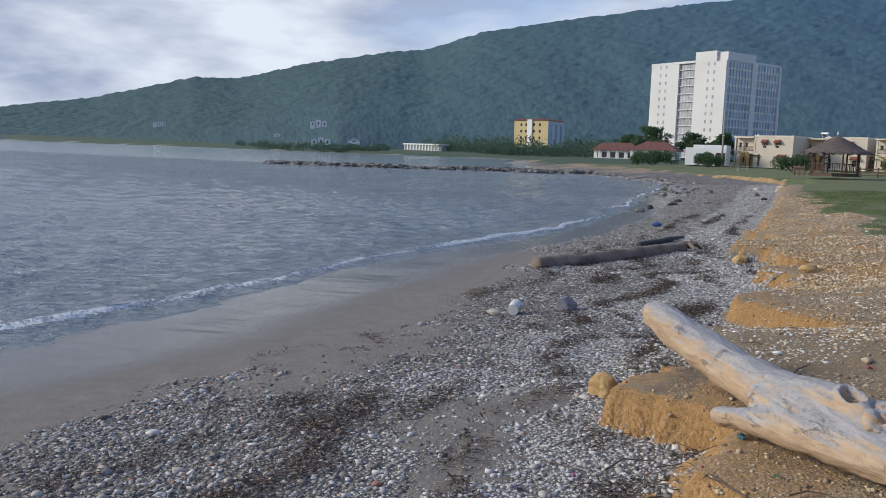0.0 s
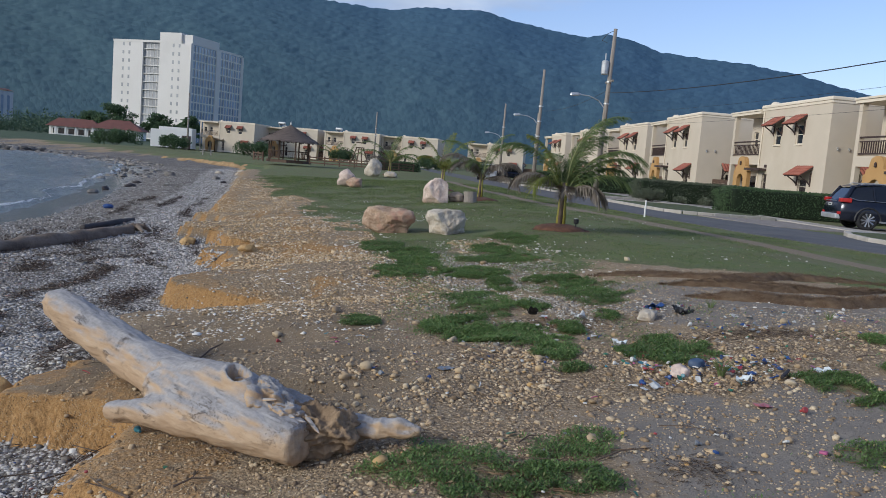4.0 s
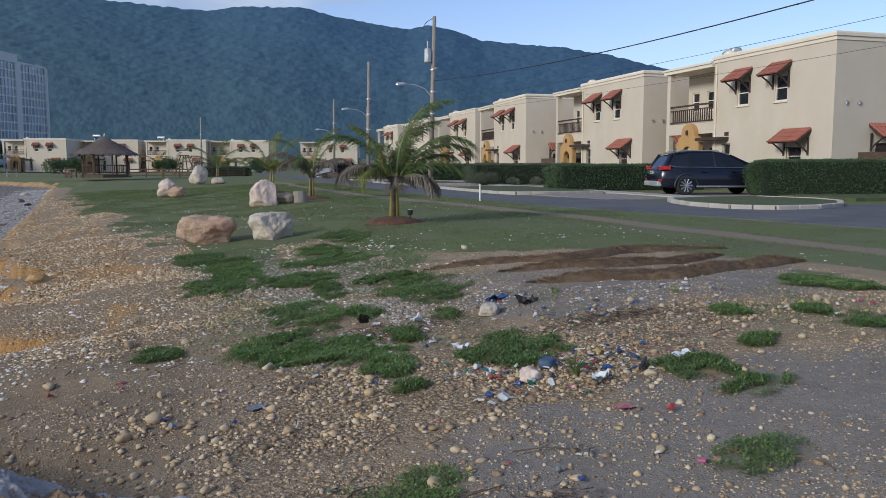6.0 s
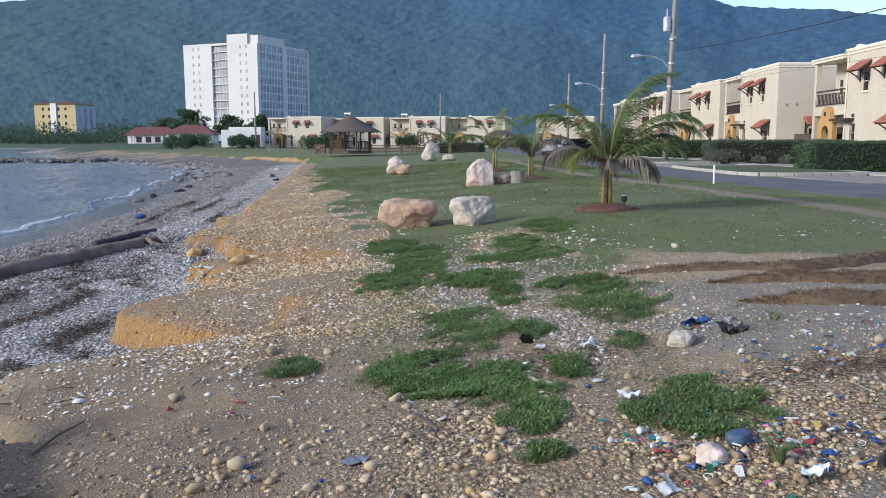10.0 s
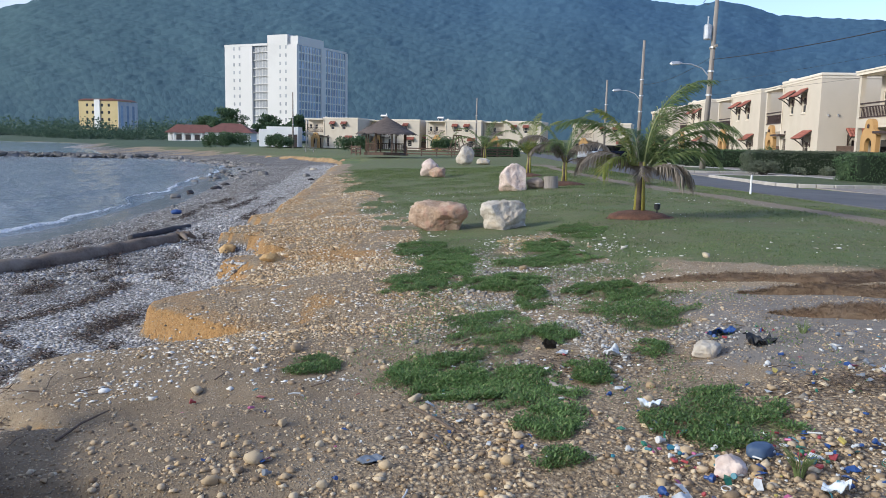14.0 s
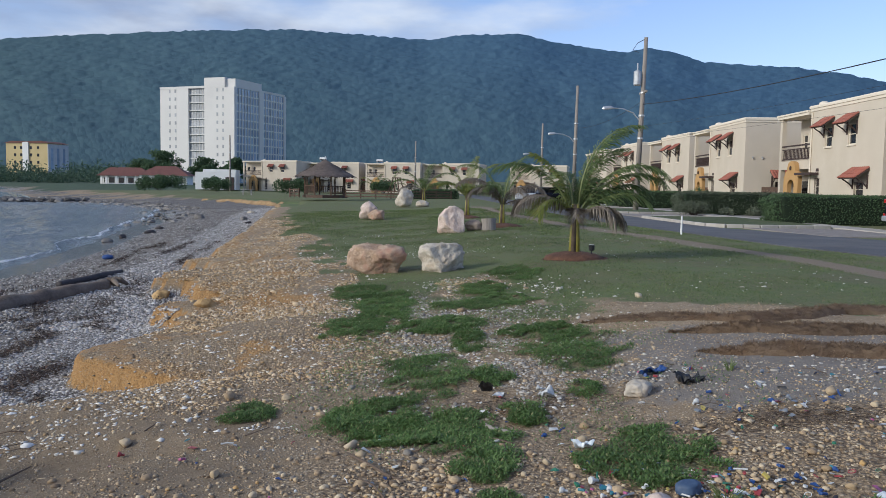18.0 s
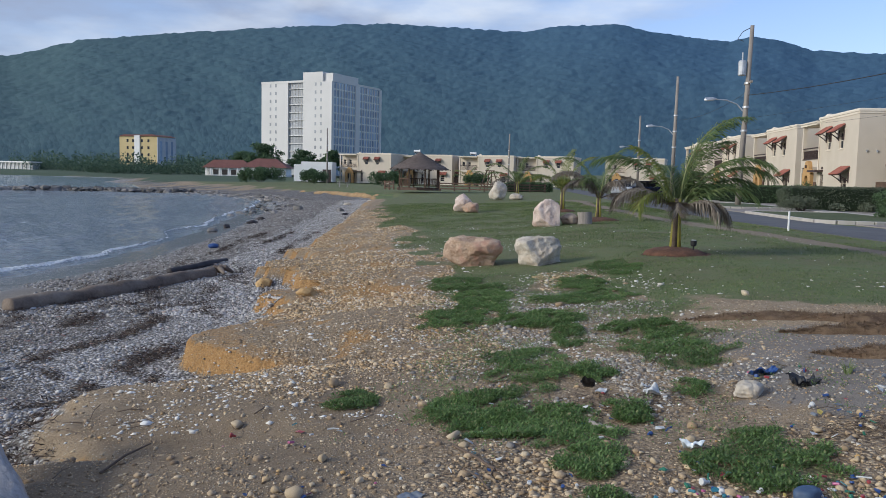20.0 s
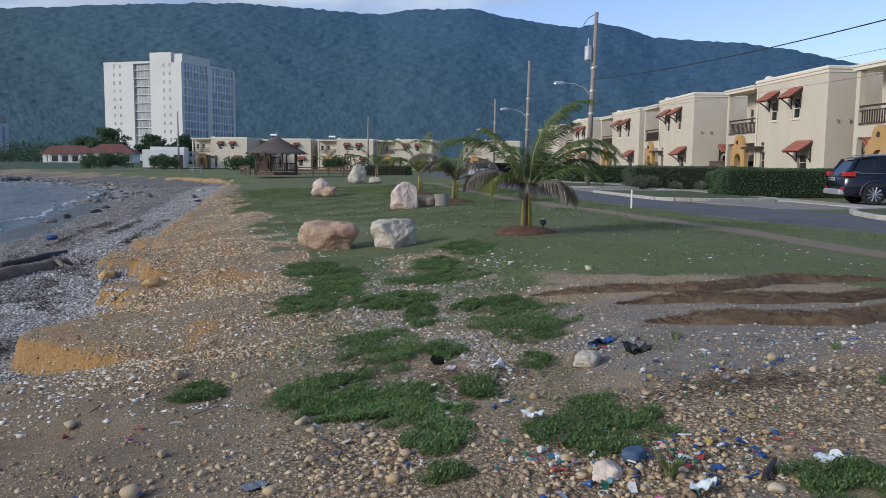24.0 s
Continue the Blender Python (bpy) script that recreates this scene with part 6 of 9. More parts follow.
wire("overhead_cable", (13.2, 47.5, 6.9), (13.3, 68.0, 6.8), 0.4, 0.012, "thick black overhead cable on timber poles")


def kerb_run(name, pts, label, width=0.16, hgt=0.13):
    """A raised kerb of separate stones along a line."""
    t = thing(name, pose(pts[0][0], pts[0][1], 0), label, "kerb", "street kerbs")
    seg = []
    for (a, b), (c, d) in zip(pts[:-1], pts[1:]):
        n = max(1, round(math.hypot(c - a, d - b) / 0.7))
        seg += [((a + (c - a) * k / n, b + (d - b) * k / n), (a + (c - a) * (k + 1) / n, b + (d - b) * (k + 1) / n)) for k in range(n)]
    for (a, b), (c, d) in seg:
        L = math.hypot(c - a, d - b)
        me = MB().box(0.012, L - 0.012, -width / 2, width / 2, -0.15, hgt, 0.02)
        mv, mu = (a + c) / 2, (b + d) / 2
        m = Matrix.Translation((a - pts[0][0], b - pts[0][1], hz(mv, mu))) @ Matrix.Rotation(math.atan2(d - b, c - a), 4, "Z")
        part("kerb_stone", me, CONCRETE, t, "", m)
    return t


def pad(name, poly, lift, material, label, category, skirt=0.15):
    """A flat patch with an outline in street coordinates."""
    bm = bmesh.new()
    z = hz(*poly[0]) + lift
    vs = [bm.verts.new(ST @ Vector((a, b, z))) for a, b in poly]
    f = bm.faces.new(vs)
    if f.normal.z < 0:
        f.normal_flip()
    r = bmesh.ops.extrude_face_region(bm, geom=[f])
    for e in r["geom"]:
        if isinstance(e, bmesh.types.BMVert):
            e.co.z -= skirt
    bmesh.ops.recalc_face_normals(bm, faces=bm.faces)
    bmesh.ops.triangulate(bm, faces=[g for g in bm.faces if len(g.verts) > 4])
    me = bpy.data.meshes.new(name)
    bm.to_mesh(me)
    bm.free()
    me.materials.append(material)
    return tagged(new(name, me), label, category, kind="structure")


TURF = surface("verge_turf", (0.045, 0.060, 0.020), (0.095, 0.120, 0.040), 2.5, 0.95, 0.8, 0.03, 60.0, dirt=(0.11, 0.095, 0.05))


def island(u0, vtip, vback, label_n):
    """A grass island between two driveways with a kerb round it."""
    p = [(vback, u0 + 0.6), (vtip + 1.6, u0 + 0.15), (vtip + 0.5, u0 + 0.35), (vtip, u0 + 0.9), (vtip - 0.05, u0 + 1.8), (vtip - 0.1, u0 + 8.6), (vtip + 0.4, u0 + 9.2), (vback, u0 + 9.4)]
    pad("verge", p[::-1], 0.11, TURF, "grass verge between driveways", "verge")
    kerb_run("kerb", p, "pale concrete kerb round a grass verge")


for u0, vt in ((27.3, 10.3), (42.2, 10.2), (57.3, 10.2), (72.5, 10.2)):
    island(u0, vt, 14.6, 0)
    pad("driveway", [(14.6, u0 + 9.45), (10.4, u0 + 9.45), (10.4, u0 + 15.0), (14.6, u0 + 15.0), (23.0, u0 + 15.0), (23.0, u0 + 9.45)][::-1], 0.03, PAVING, "grey-brown paved driveway", "driveway")
corner = [(16.9, 21.5), (17.4, 19.4), (16.9, 17.9), (15.6, 16.5), (14.2, 15.75), (12.9, 15.7), (12.1, 16.4), (12.05, 18.0), (12.5, 19.6), (13.2, 20.9), (14.6, 21.55)]
pad("verge", [(25, 18.8), (18.7, 19.2), (18.4, 22.3), (25, 22.0)][::-1], 0.11, TURF, "grass verge under a clipped hedge", "verge")
pad("verge", corner[::-1], 0.11, TURF, "grass verge at the street corner", "verge")
kerb_run("kerb", corner, "pale concrete kerb curving round the street corner")
pad("driveway", [(22.0, 22.6), (11.8, 22.4), (11.2, 27.2), (22.0, 27.2)][::-1], 0.03, PAVING, "grey-brown paved driveway", "driveway")
strip("pavement", lambda u: 14.7, lambda u: 15.9, list(np.arange(17.4, 22.4, 0.6)) + [27.0, 37, 60, 110], 0.06, CONCRETE, "pale concrete pavement", "pavement")

hedge_box(pose(21.5, 23.0, 0.33, 0, 0, -17), 6.4, 1.2, 1.35, HEDGE, "tall clipped green hedge beside the parked car", 26000, 0.055)
hedge_box(pose(23.3, 18.0, 0.33, 0, 0, 40), 2.4, 4.0, 1.9, HEDGE, "dark overgrown hedge end", 7000, 0.075)
hedge_box(pose(18.1, 32.2, 0.33), 7.8, 1.7, 1.2, HEDGE, "clipped dark green hedge between driveways", 20000, 0.065)
hedge_box(pose(18.2, 43.6, 0.33), 8.2, 1.6, 1.25, OLIVE, "clipped grey-green hedge between driveways", 14000, 0.08)
hedge_box(pose(18.2, 59.0, 0.33), 8.2, 1.6, 1.25, HEDGE, "clipped dark green hedge between driveways", 7000, 0.11)
hedge_box(pose(18.2, 74.0, 0.33), 8.2, 1.6, 1.25, HEDGE, "clipped dark green hedge between driveways", 4000, 0.14)
bush(pose(14.3, 41.0, 0.33), 0.8, 0.8, 0.95, OLIVE, "rounded grey-green shrub on a verge", 2600, 0.09, "shrub", "verge shrubs")
bush(pose(16.2, 41.6, 0.33), 0.5, 0.5, 0.5, OLIVE, "small spiky grey-green shrub", 900, 0.11, "shrub", "verge shrubs")
bush(pose(17.6, 41.6, 0.33), 0.5, 0.5, 0.5, OLIVE, "small spiky grey-green shrub", 900, 0.11, "shrub", "verge shrubs")
bush(pose(21.5, 61.0, 0.33), 1.0, 1.0, 2.0, HEDGE, "leafy green garden shrub by a house", 1800, 0.14, "shrub", "garden shrubs")
bush(pose(22.6, 27.3, 0.33), 0.5, 0.5, 1.7, OLIVE, "straggly yellow-green garden shrub by a house", 500, 0.12, "shrub", "garden shrubs")
marker = thing("marker_post", pose(7.55, 22.6, hz(7.55, 22.6)), "short white marker post at the edge of the lawn", "post", mesh=MB().lathe([(0.028, 0), (0.028, 0.50), (0.022, 0.53), (0.0, 0.535)], 10), material=WHITEPAINT)


# ---- parked car ----
def wheel(parent, x, y, r=0.36, side=1):
    w = part("wheel", MB().tube([(x, y - 0.09 * side, r), (x, y + 0.13 * side, r)], [r * 0.62, r * 0.62], 20), PLASTICBLACK, parent)
    prof = [(r * 0.66, -0.11), (r * 0.93, -0.11), (r, -0.06), (r, 0.06), (r * 0.93, 0.11), (r * 0.66, 0.11)]
    ty = MB().lathe(prof + prof[:1], 28)
    ty.f = ty.f[:-2]
    part("tyre", ty, TYRE, w, "", Matrix.Translation((x, y, r)) @ Matrix.Rotation(radians(90), 4, "X"), True)
    rim = MB()
    for k in range(10):
        a = 2 * math.pi * k / 10
        c, s = math.cos(a), math.sin(a)
        rim.tube([(x + c * 0.05, y + 0.12 * side, r + s * 0.05), (x + c * r * 0.66, y + 0.115 * side, r + s * r * 0.66)], [0.022, 0.036], 5)
    rim.tube([(x, y + 0.09 * side, r), (x, y + 0.14 * side, r)], 0.06, 12)
    part("rim", rim, RIM, w, "bright alloy spokes")
    return w


def build_car(m):
    """An SUV; nose along +x, its right side at -y."""
    c = thing("car", m, "dark navy SUV parked nose-in on a driveway", "car")
    bm = bmesh.new()
    # stations along the length: x, half width, sill, shoulder height, top of bonnet or deck
    st = [(-2.33, 0.70, 0.42, 0.78, 0.86), (-2.22, 0.84, 0.32, 0.92, 1.02), (-1.9, 0.90, 0.28, 1.00, 1.08), (-1.0, 0.92, 0.26, 1.00, 1.06), (0.0, 0.92, 0.26, 0.99, 1.04), (0.8, 0.92, 0.26, 0.97, 1.03), (1.35, 0.91, 0.27, 0.95, 1.03), (1.9, 0.88, 0.30, 0.88, 0.96), (2.22, 0.78, 0.34, 0.74, 0.82), (2.34, 0.60, 0.40, 0.60, 0.66)]
    rings = []
    for x, w, z0, z1, z2 in st:
        sec = [(-w * 0.9, z0), (-w, z0 + 0.12), (-w, (z0 + z1) / 2), (-w * 0.97, z1), (-w * 0.86, z2), (0, z2 + 0.03), (w * 0.86, z2), (w * 0.97, z1), (w, (z0 + z1) / 2), (w, z0 + 0.12), (w * 0.9, z0)]
        rings.append([bm.verts.new((x, y, z)) for y, z in sec])
    for a, b in zip(rings[:-1], rings[1:]):
        for k in range(len(a)):
            bm.faces.new((a[k], a[(k + 1) % len(a)], b[(k + 1) % len(a)], b[k]))
    bm.faces.new(rings[0][::-1])
    bm.faces.new(rings[-1])
    bmesh.ops.recalc_face_normals(bm, faces=bm.faces)
    me = bpy.data.meshes.new("body")
    bm.to_mesh(me)
    bm.free()
    me.polygons.foreach_set("use_smooth", [True] * len(me.polygons))
    part("body", me, CARPAINT, c)
    # cabin: dark glass with painted roof and pillars
    low = [(-2.12, 0.80, 1.02), (-1.2, 0.86, 1.06), (0.2, 0.86, 1.04), (1.38, 0.80, 1.00)]
    top = [(-1.72, 0.60, 1.50), (-1.1, 0.66, 1.59), (-0.1, 0.66, 1.58), (0.38, 0.62, 1.49)]
    g = MB()
    g.v = [(x, -w, z) for x, w, z in low] + [(x, -w, z) for x, w, z in top] + [(x, w, z) for x, w, z in low] + [(x, w, z) for x, w, z in top]
    g.f = [(0, 1, 5, 4), (1, 2, 6, 5), (2, 3, 7, 6), (8, 12, 13, 9), (9, 13, 14, 10), (10, 14, 15, 11), (3, 11, 15, 7), (8, 0, 4, 12), (4, 5, 13, 12), (5, 6, 14, 13), (6, 7, 15, 14), (0, 8, 9, 1), (1, 9, 10, 2), (2, 10, 11, 3)]
    part("glasshouse", g, CARGLASS, c, "tinted glasshouse")
    r = MB()
    rs = [(-1.92, 0.58, 1.51), (-1.66, 0.65, 1.58), (-1.1, 0.68, 1.63), (-0.2, 0.68, 1.625), (0.2, 0.65, 1.57), (0.42, 0.61, 1.49)]
    for x, w, z in rs:
        r.v += [(x, -w, z - 0.03), (x, -w * 0.86, z + 0.01), (x, w * 0.86, z + 0.01), (x, w, z - 0.03)]
    for k in range(len(rs) - 1):
        for j in range(3):
            r.f.append((4 * k + j, 4 * k + j + 1, 4 * k + j + 5, 4 * k + j + 4))
    part("roof", r, CARPAINT, c)
    for y in (-1, 1):
        for a, b, w in (((0.40, 0.63, 1.49), (1.38, 0.82, 1.01), 0.035), ((-1.84, 0.60, 1.50), (-2.13, 0.81, 1.0), 0.08), ((-0.25, 0.67, 1.58), (-0.20, 0.87, 1.03), 0.035), ((-1.20, 0.67, 1.58), (-1.15, 0.87, 1.05), 0.04)):
            part("pillar", MB().tube([(a[0], y * a[1], a[2]), (b[0], y * b[1], b[2])], w, 6), CARPAINT, c)
        part("roof_rail", MB().tube([(-1.6, y * 0.60, 1.60), (-1.5, y * 0.60, 1.665), (-0.1, y * 0.60, 1.66), (0.0, y * 0.60, 1.60)], 0.02, 6), GALV, c)
        part("window_trim", MB().tube([(-2.0, y * 0.845, 1.12), (-1.75, y * 0.885, 1.045), (-0.2, y * 0.895, 1.035), (1.2, y * 0.84, 1.02)], 0.013, 6), RIM, c, "chrome window trim")
        part("tail_light", MB().box(-2.30, -1.92, y * 0.62, y * 0.915, 0.94, 1.09, 0.03), TAILLIGHT, c, "wide red tail light")
        part("reflector", MB().box(-2.33, -2.24, y * 0.58, y * 0.84, 0.50, 0.60, 0.01), TAILLIGHT, c)
        part("headlight", MB().box(1.95, 2.26, y * 0.50, y * 0.80, 0.70, 0.82, 0.03), RIM, c)
        part("mirror", MB().box(0.85, 1.05, y * 0.93, y * 1.10, 1.02, 1.16, 0.03), CARPAINT, c)
        part("sill_trim", MB().box(-0.95, 0.95, y * 0.905, y * 0.945, 0.30, 0.36), RIM, c, "bright sill strip")
        for x in (-1.33, 1.34):
            wheel(c, x, y * 0.80, 0.365, y)
            arch = MB().tube([(x + 0.43 * math.cos(a), y * 0.905, 0.365 + 0.43 * math.sin(a)) for a in np.linspace(-0.1, math.pi + 0.1, 14)], 0.035, 5)
            part("wheel_arch", arch, PLASTICBLACK, c)
        for x in (-0.75, 0.35):
            part("door_handle", MB().box(x, x + 0.2, y * 0.915, y * 0.95, 0.86, 0.89), CARPAINT, c)
    part("rear_window", MB().add([(-2.165, -0.60, 1.04), (-2.165, 0.60, 1.04), (-1.88, 0.50, 1.47), (-1.88, -0.50, 1.47)], [(0, 1, 2, 3)]).add([(-2.145, -0.60, 1.04), (-2.145, 0.60, 1.04), (-1.86, 0.50, 1.47), (-1.86, -0.50, 1.47)], [(3, 2, 1, 0)]), CARGLASS, c)
    part("bumper", MB().box(-2.40, -2.20, -0.78, 0.78, 0.34, 0.52, 0.04), GALV, c, "silver rear bumper guard")
    part("number_plate", MB().box(-2.365, -2.34, -0.17, 0.17, 0.80, 0.90), P_WHITE, c, "plain pale plate with a dark bar")
    part("plate_bar", MB().box(-2.372, -2.366, -0.13, 0.13, 0.83, 0.87), PLASTICBLACK, c)
    part("chrome_strip", MB().box(-2.352, -2.33, -0.55, 0.55, 0.965, 0.995), RIM, c)
    return c


build_car(pose(18.0, 25.6, 0.375, 0, 0, -13))


def far_car(m, mat_, label):
    c = thing("car", m, label, "car", "cars parked down the street")
    part("body", MB().box(-2.1, 2.1, -0.85, 0.85, 0.3, 0.9, 0.12), mat_, c)
    part("glasshouse", MB().prism([(-1.5, 0.88), (1.2, 0.88), (0.6, 1.42), (-1.1, 1.42)], -0.72, 0.72), CARGLASS, c)
    part("roof", MB().box(-1.1, 0.6, -0.7, 0.7, 1.40, 1.46, 0.03), mat_, c)
    for x in (-1.35, 1.35):
        for y in (-0.78, 0.78):
            part("tyre", MB().tube([(x, y - 0.09, 0.32), (x, y + 0.09, 0.32)], 0.32, 16), TYRE, c)


far_car(pose(9.7, 72, 0.36, 0, 0, 80), GALV, "small silver car parked down the street")
far_car(pose(13.6, 82, 0.36, 0, 0, 10), CARPAINT, "dark car parked down the street")
far_car(pose(16.2, 96, 0.36, 0, 0, 10), WHITEPAINT, "white car parked down the street")


# ---- gazebo and fence ----
def build_gazebo(m):
    g = thing("gazebo", m, "timber gazebo with a grey thatched roof", "gazebo")
    n = 8
    part("deck", MB().lathe([(2.35, 0.0), (2.35, 0.28)], n), BROWNWOOD, g)
    for k in range(n):
        a = 2 * math.pi * (k + 0.5) / n
        x, y = 2.15 * math.cos(a), 2.15 * math.sin(a)
        part("post", MB().box(x - 0.07, x + 0.07, y - 0.07, y + 0.07, 0.25, 2.55), BROWNWOOD, g)
        b = 2 * math.pi * (k + 1.5) / n
        x2, y2 = 2.15 * math.cos(b), 2.15 * math.sin(b)
        if k == 5:
            continue
        rail = part("rail", MB().tube([(x, y, 1.2), (x2, y2, 1.2)], 0.045, 6).tube([(x, y, 0.45), (x2, y2, 0.45)], 0.035, 6), BROWNWOOD, g)
        for j in range(1, 8):
            s = j / 8
            part("baluster", MB().box(x + (x2 - x) * s - 0.025, x + (x2 - x) * s + 0.025, y + (y2 - y) * s - 0.025, y + (y2 - y) * s + 0.025, 0.45, 1.2), BROWNWOOD, rail)
    prof = [(3.05, 2.22), (2.9, 2.38), (2.2, 2.75), (1.3, 3.25), (0.5, 3.72), (0.12, 3.92), (0.05, 4.0)]
    part("roof", MB().lathe([(2.75, 2.25)] + prof, 24), THATCH, g, "shaggy grey thatch cone")
    k = 900
    a, s = R.uniform(0, 2 * np.pi, k), np.sqrt(R.uniform(0.02, 1, k))
    pos = np.stack([np.cos(a) * 3.08 * s, np.sin(a) * 3.08 * s, 3.95 - 1.72 * s ** 1.05], -1)
    x = np.stack([np.cos(a) * 0.86, np.sin(a) * 0.86, np.full(k, -0.5)], -1)
    y = np.stack([-np.sin(a), np.cos(a), np.zeros(k)], -1)
    part("thatch_fringe", spread_mesh("thatch_fringe", LEAF_V, LEAF_F, np.stack([x, y, np.cross(x, y)], -1) * R.uniform(0.25, 0.5, k)[:, None, None], pos), THATCH, g)
    part("finial", MB().lathe([(0.06, 3.95), (0.09, 4.1), (0.03, 4.25), (0.01, 4.35)], 8), WHITEPAINT, g)
    return g


build_gazebo(pose(-9.7, 84.5, 0.34))


def fence_run(v0, u0, v1, u1):
    t = thing("fence", pose(v0, u0, 0.34, 0, 0, math.degrees(math.atan2(u1 - u0, v1 - v0))), "low brown timber rail fence beside the gazebo", "fence", "low timber fences")
    L = math.hypot(v1 - v0, u1 - u0)
    n = max(2, round(L / 1.6))
    for k in range(n + 1):
        part("post", MB().box(L * k / n - 0.06, L * k / n + 0.06, -0.06, 0.06, 0, 0.95), BROWNWOOD, t)
    for z in (0.22, 0.50, 0.78):
        part("rail", MB().box(0, L, -0.09, -0.06, z - 0.06, z + 0.06), BROWNWOOD, t)


fence_run(-7.4, 82.8, -1.2, 82.2)
fence_run(-13.2, 83.5, -12.2, 83.0)
fence_run(-1.2, 82.2, 3.5, 84.5)
hedge_box(pose(1.9, 88, 0.34), 5.0, 1.2, 1.0, HEDGE, "low dark hedge behind the boulders", 3500, 0.14)
slide = thing("play_frame", pose(-2.4, 90, 0.34), "small timber climbing frame", "climbing frame")
for x, y in ((-0.7, 0), (-0.2, 0), (0.2, 0), (0.7, 0)):
    part("leg", MB().tube([(x * 1.6, y, 0), (x * 0.5, y, 2.3)], 0.06, 6), BROWNWOOD, slide)
part("platform", MB().box(-0.5, 0.5, -0.5, 0.5, 2.2, 2.3).box(-0.45, 0.45, -0.45, 0.45, 2.75, 2.85), BROWNWOOD, slide)


def picnic_table(m):
    t = thing("picnic_table", m, "grey concrete picnic table with two benches", "picnic table")
    part("tabletop", MB().box(-0.9, 0.9, -0.38, 0.38, 0.68, 0.76, 0.02), CONCRETE, t)
    for x in (-0.55, 0.55):
        part("leg", MB().box(x - 0.09, x + 0.09, -0.25, 0.25, 0, 0.68), CONCRETE, t)
    for y in (-0.75, 0.75):
        b = part("bench", MB().box(-0.9, 0.9, y - 0.15, y + 0.15, 0.40, 0.46, 0.015), CONCRETE, t)
        for x in (-0.55, 0.55):
            part("bench_leg", MB().box(x - 0.07, x + 0.07, y - 0.1, y + 0.1, 0, 0.40), CONCRETE, b)


picnic_table(pose(-23.9, 113.4, hz(-23.9, 113.4), 0, 0, 12))


def rowing_boat(m):
    """A small open boat lying on the grass."""
    t = thing("rowing_boat", m, "small orange-brown wooden boat drawn up on the grass", "boat")
    hull = MB()
    st = [(-2.0, 0.55, 0.62), (-1.2, 0.72, 0.52), (0.0, 0.78, 0.48), (1.2, 0.58, 0.56), (2.0, 0.06, 0.82)]
    for x, w, z in st:
        hull.v += [(x, -w, z), (x, -w * 0.75, 0.12), (x, 0, 0.0), (x, w * 0.75, 0.12), (x, w, z), (x, w * 0.9, z), (x, w * 0.6, 0.18), (x, 0, 0.07), (x, -w * 0.6, 0.18), (x, -w * 0.9, z)]
    for i in range(len(st) - 1):
        hull.f += [(10 * i + k, 10 * i + (k + 1) % 10, 10 * i + 10 + (k + 1) % 10, 10 * i + 10 + k) for k in range(10)]
    hull.f += [tuple(range(10)), tuple(40 + k for k in reversed(range(10)))]
    part("hull", hull, OCHRE, t)
    for x in (-1.0, 0.4):
        part("thwart", MB().box(x - 0.12, x + 0.12, -0.62, 0.62, 0.36, 0.40), BROWNWOOD, t)


rowing_boat(pose(-97.2, 251.0, hz(-97.2, 251.0), 0, 0, 20))


# ---- boulders ----
def rock(name, v, u, size, mat_, label, seed, group="boulders on the lawn", sink=0.12, rz=0, cat="boulder", cuts=5, detail=4, z=None, block=2.0):
    """A block of stone: a rounded box or ball cut by planes, pitted and roughened."""
    bm = bmesh.new()
    bmesh.ops.create_icosphere(bm, subdivisions=detail, radius=1)
    rg = np.random.default_rng(seed)
    planes = [(Vector(rg.normal(size=3)).normalized(), rg.uniform(0.66, 0.88)) for _ in range(cuts + 3)]
    off = Vector(rg.uniform(0, 50, 3))
    for q in bm.verts:
        p = q.co / (abs(q.co.x) ** block + abs(q.co.y) ** block + abs(q.co.z) ** block) ** (1 / block)
        for nrm, d in planes:
            k = p.dot(nrm) - d
            if k > 0:
                p -= nrm * k * 0.96
        p *= 1 + 0.13 * noise.noise(p * 1.5 + off) + 0.07 * noise.noise(p * 3.6 + off) + 0.05 * noise.noise(p * 8 + off) + 0.030 * noise.noise(p * 19 + off) - 0.05 * max(0.0, noise.noise(p * 6 + off * 2) - 0.25)
        g = 1 + 0.22 * max(0.0, -p.z)
        q.co = Vector((p.x * size[0] * g, p.y * size[1] * g, max(p.z, -0.7) * size[2]))
    me = bpy.data.meshes.new(name)
    bm.to_mesh(me)
    bm.free()
    me.polygons.foreach_set("use_smooth", [True] * len(me.polygons))
    zz = hz(v, u) if z is None else z
    return thing(name, pose(v, u, zz + size[2] * (1 - 2 * sink), 0, 0, rz), label, cat, group, me, mat_)


rock("boulder", -0.66, 13.95, (0.49, 0.40, 0.335), ROCKPINK, "wide flat-topped pinkish limestone boulder on the grass", 5, sink=0.27, rz=4, detail=5, block=4.0)
rock("boulder", 0.47, 13.75, (0.40, 0.36, 0.305), ROCKWHITE, "squarish white limestone boulder on the grass", 12, sink=0.27, detail=5, block=3.6)
rock("boulder", 1.02, 23.4, (0.38, 0.36, 0.50), ROCKPALE, "upright pale pink boulder beside a palm", 23, sink=0.22, detail=5, block=3.2)
rock("boulder", 1.68, 23.6, (0.28, 0.26, 0.19), ROCKBROWN, "low brown boulder beside a palm", 8)
rock("boulder", -2.15, 36.0, (0.42, 0.42, 0.48), ROCKPALE, "pale boulder far down the lawn", 31)
rock("boulder", -1.75, 35.2, (0.40, 0.36, 0.28), ROCKPINK, "low pinkish boulder far down the lawn", 32)
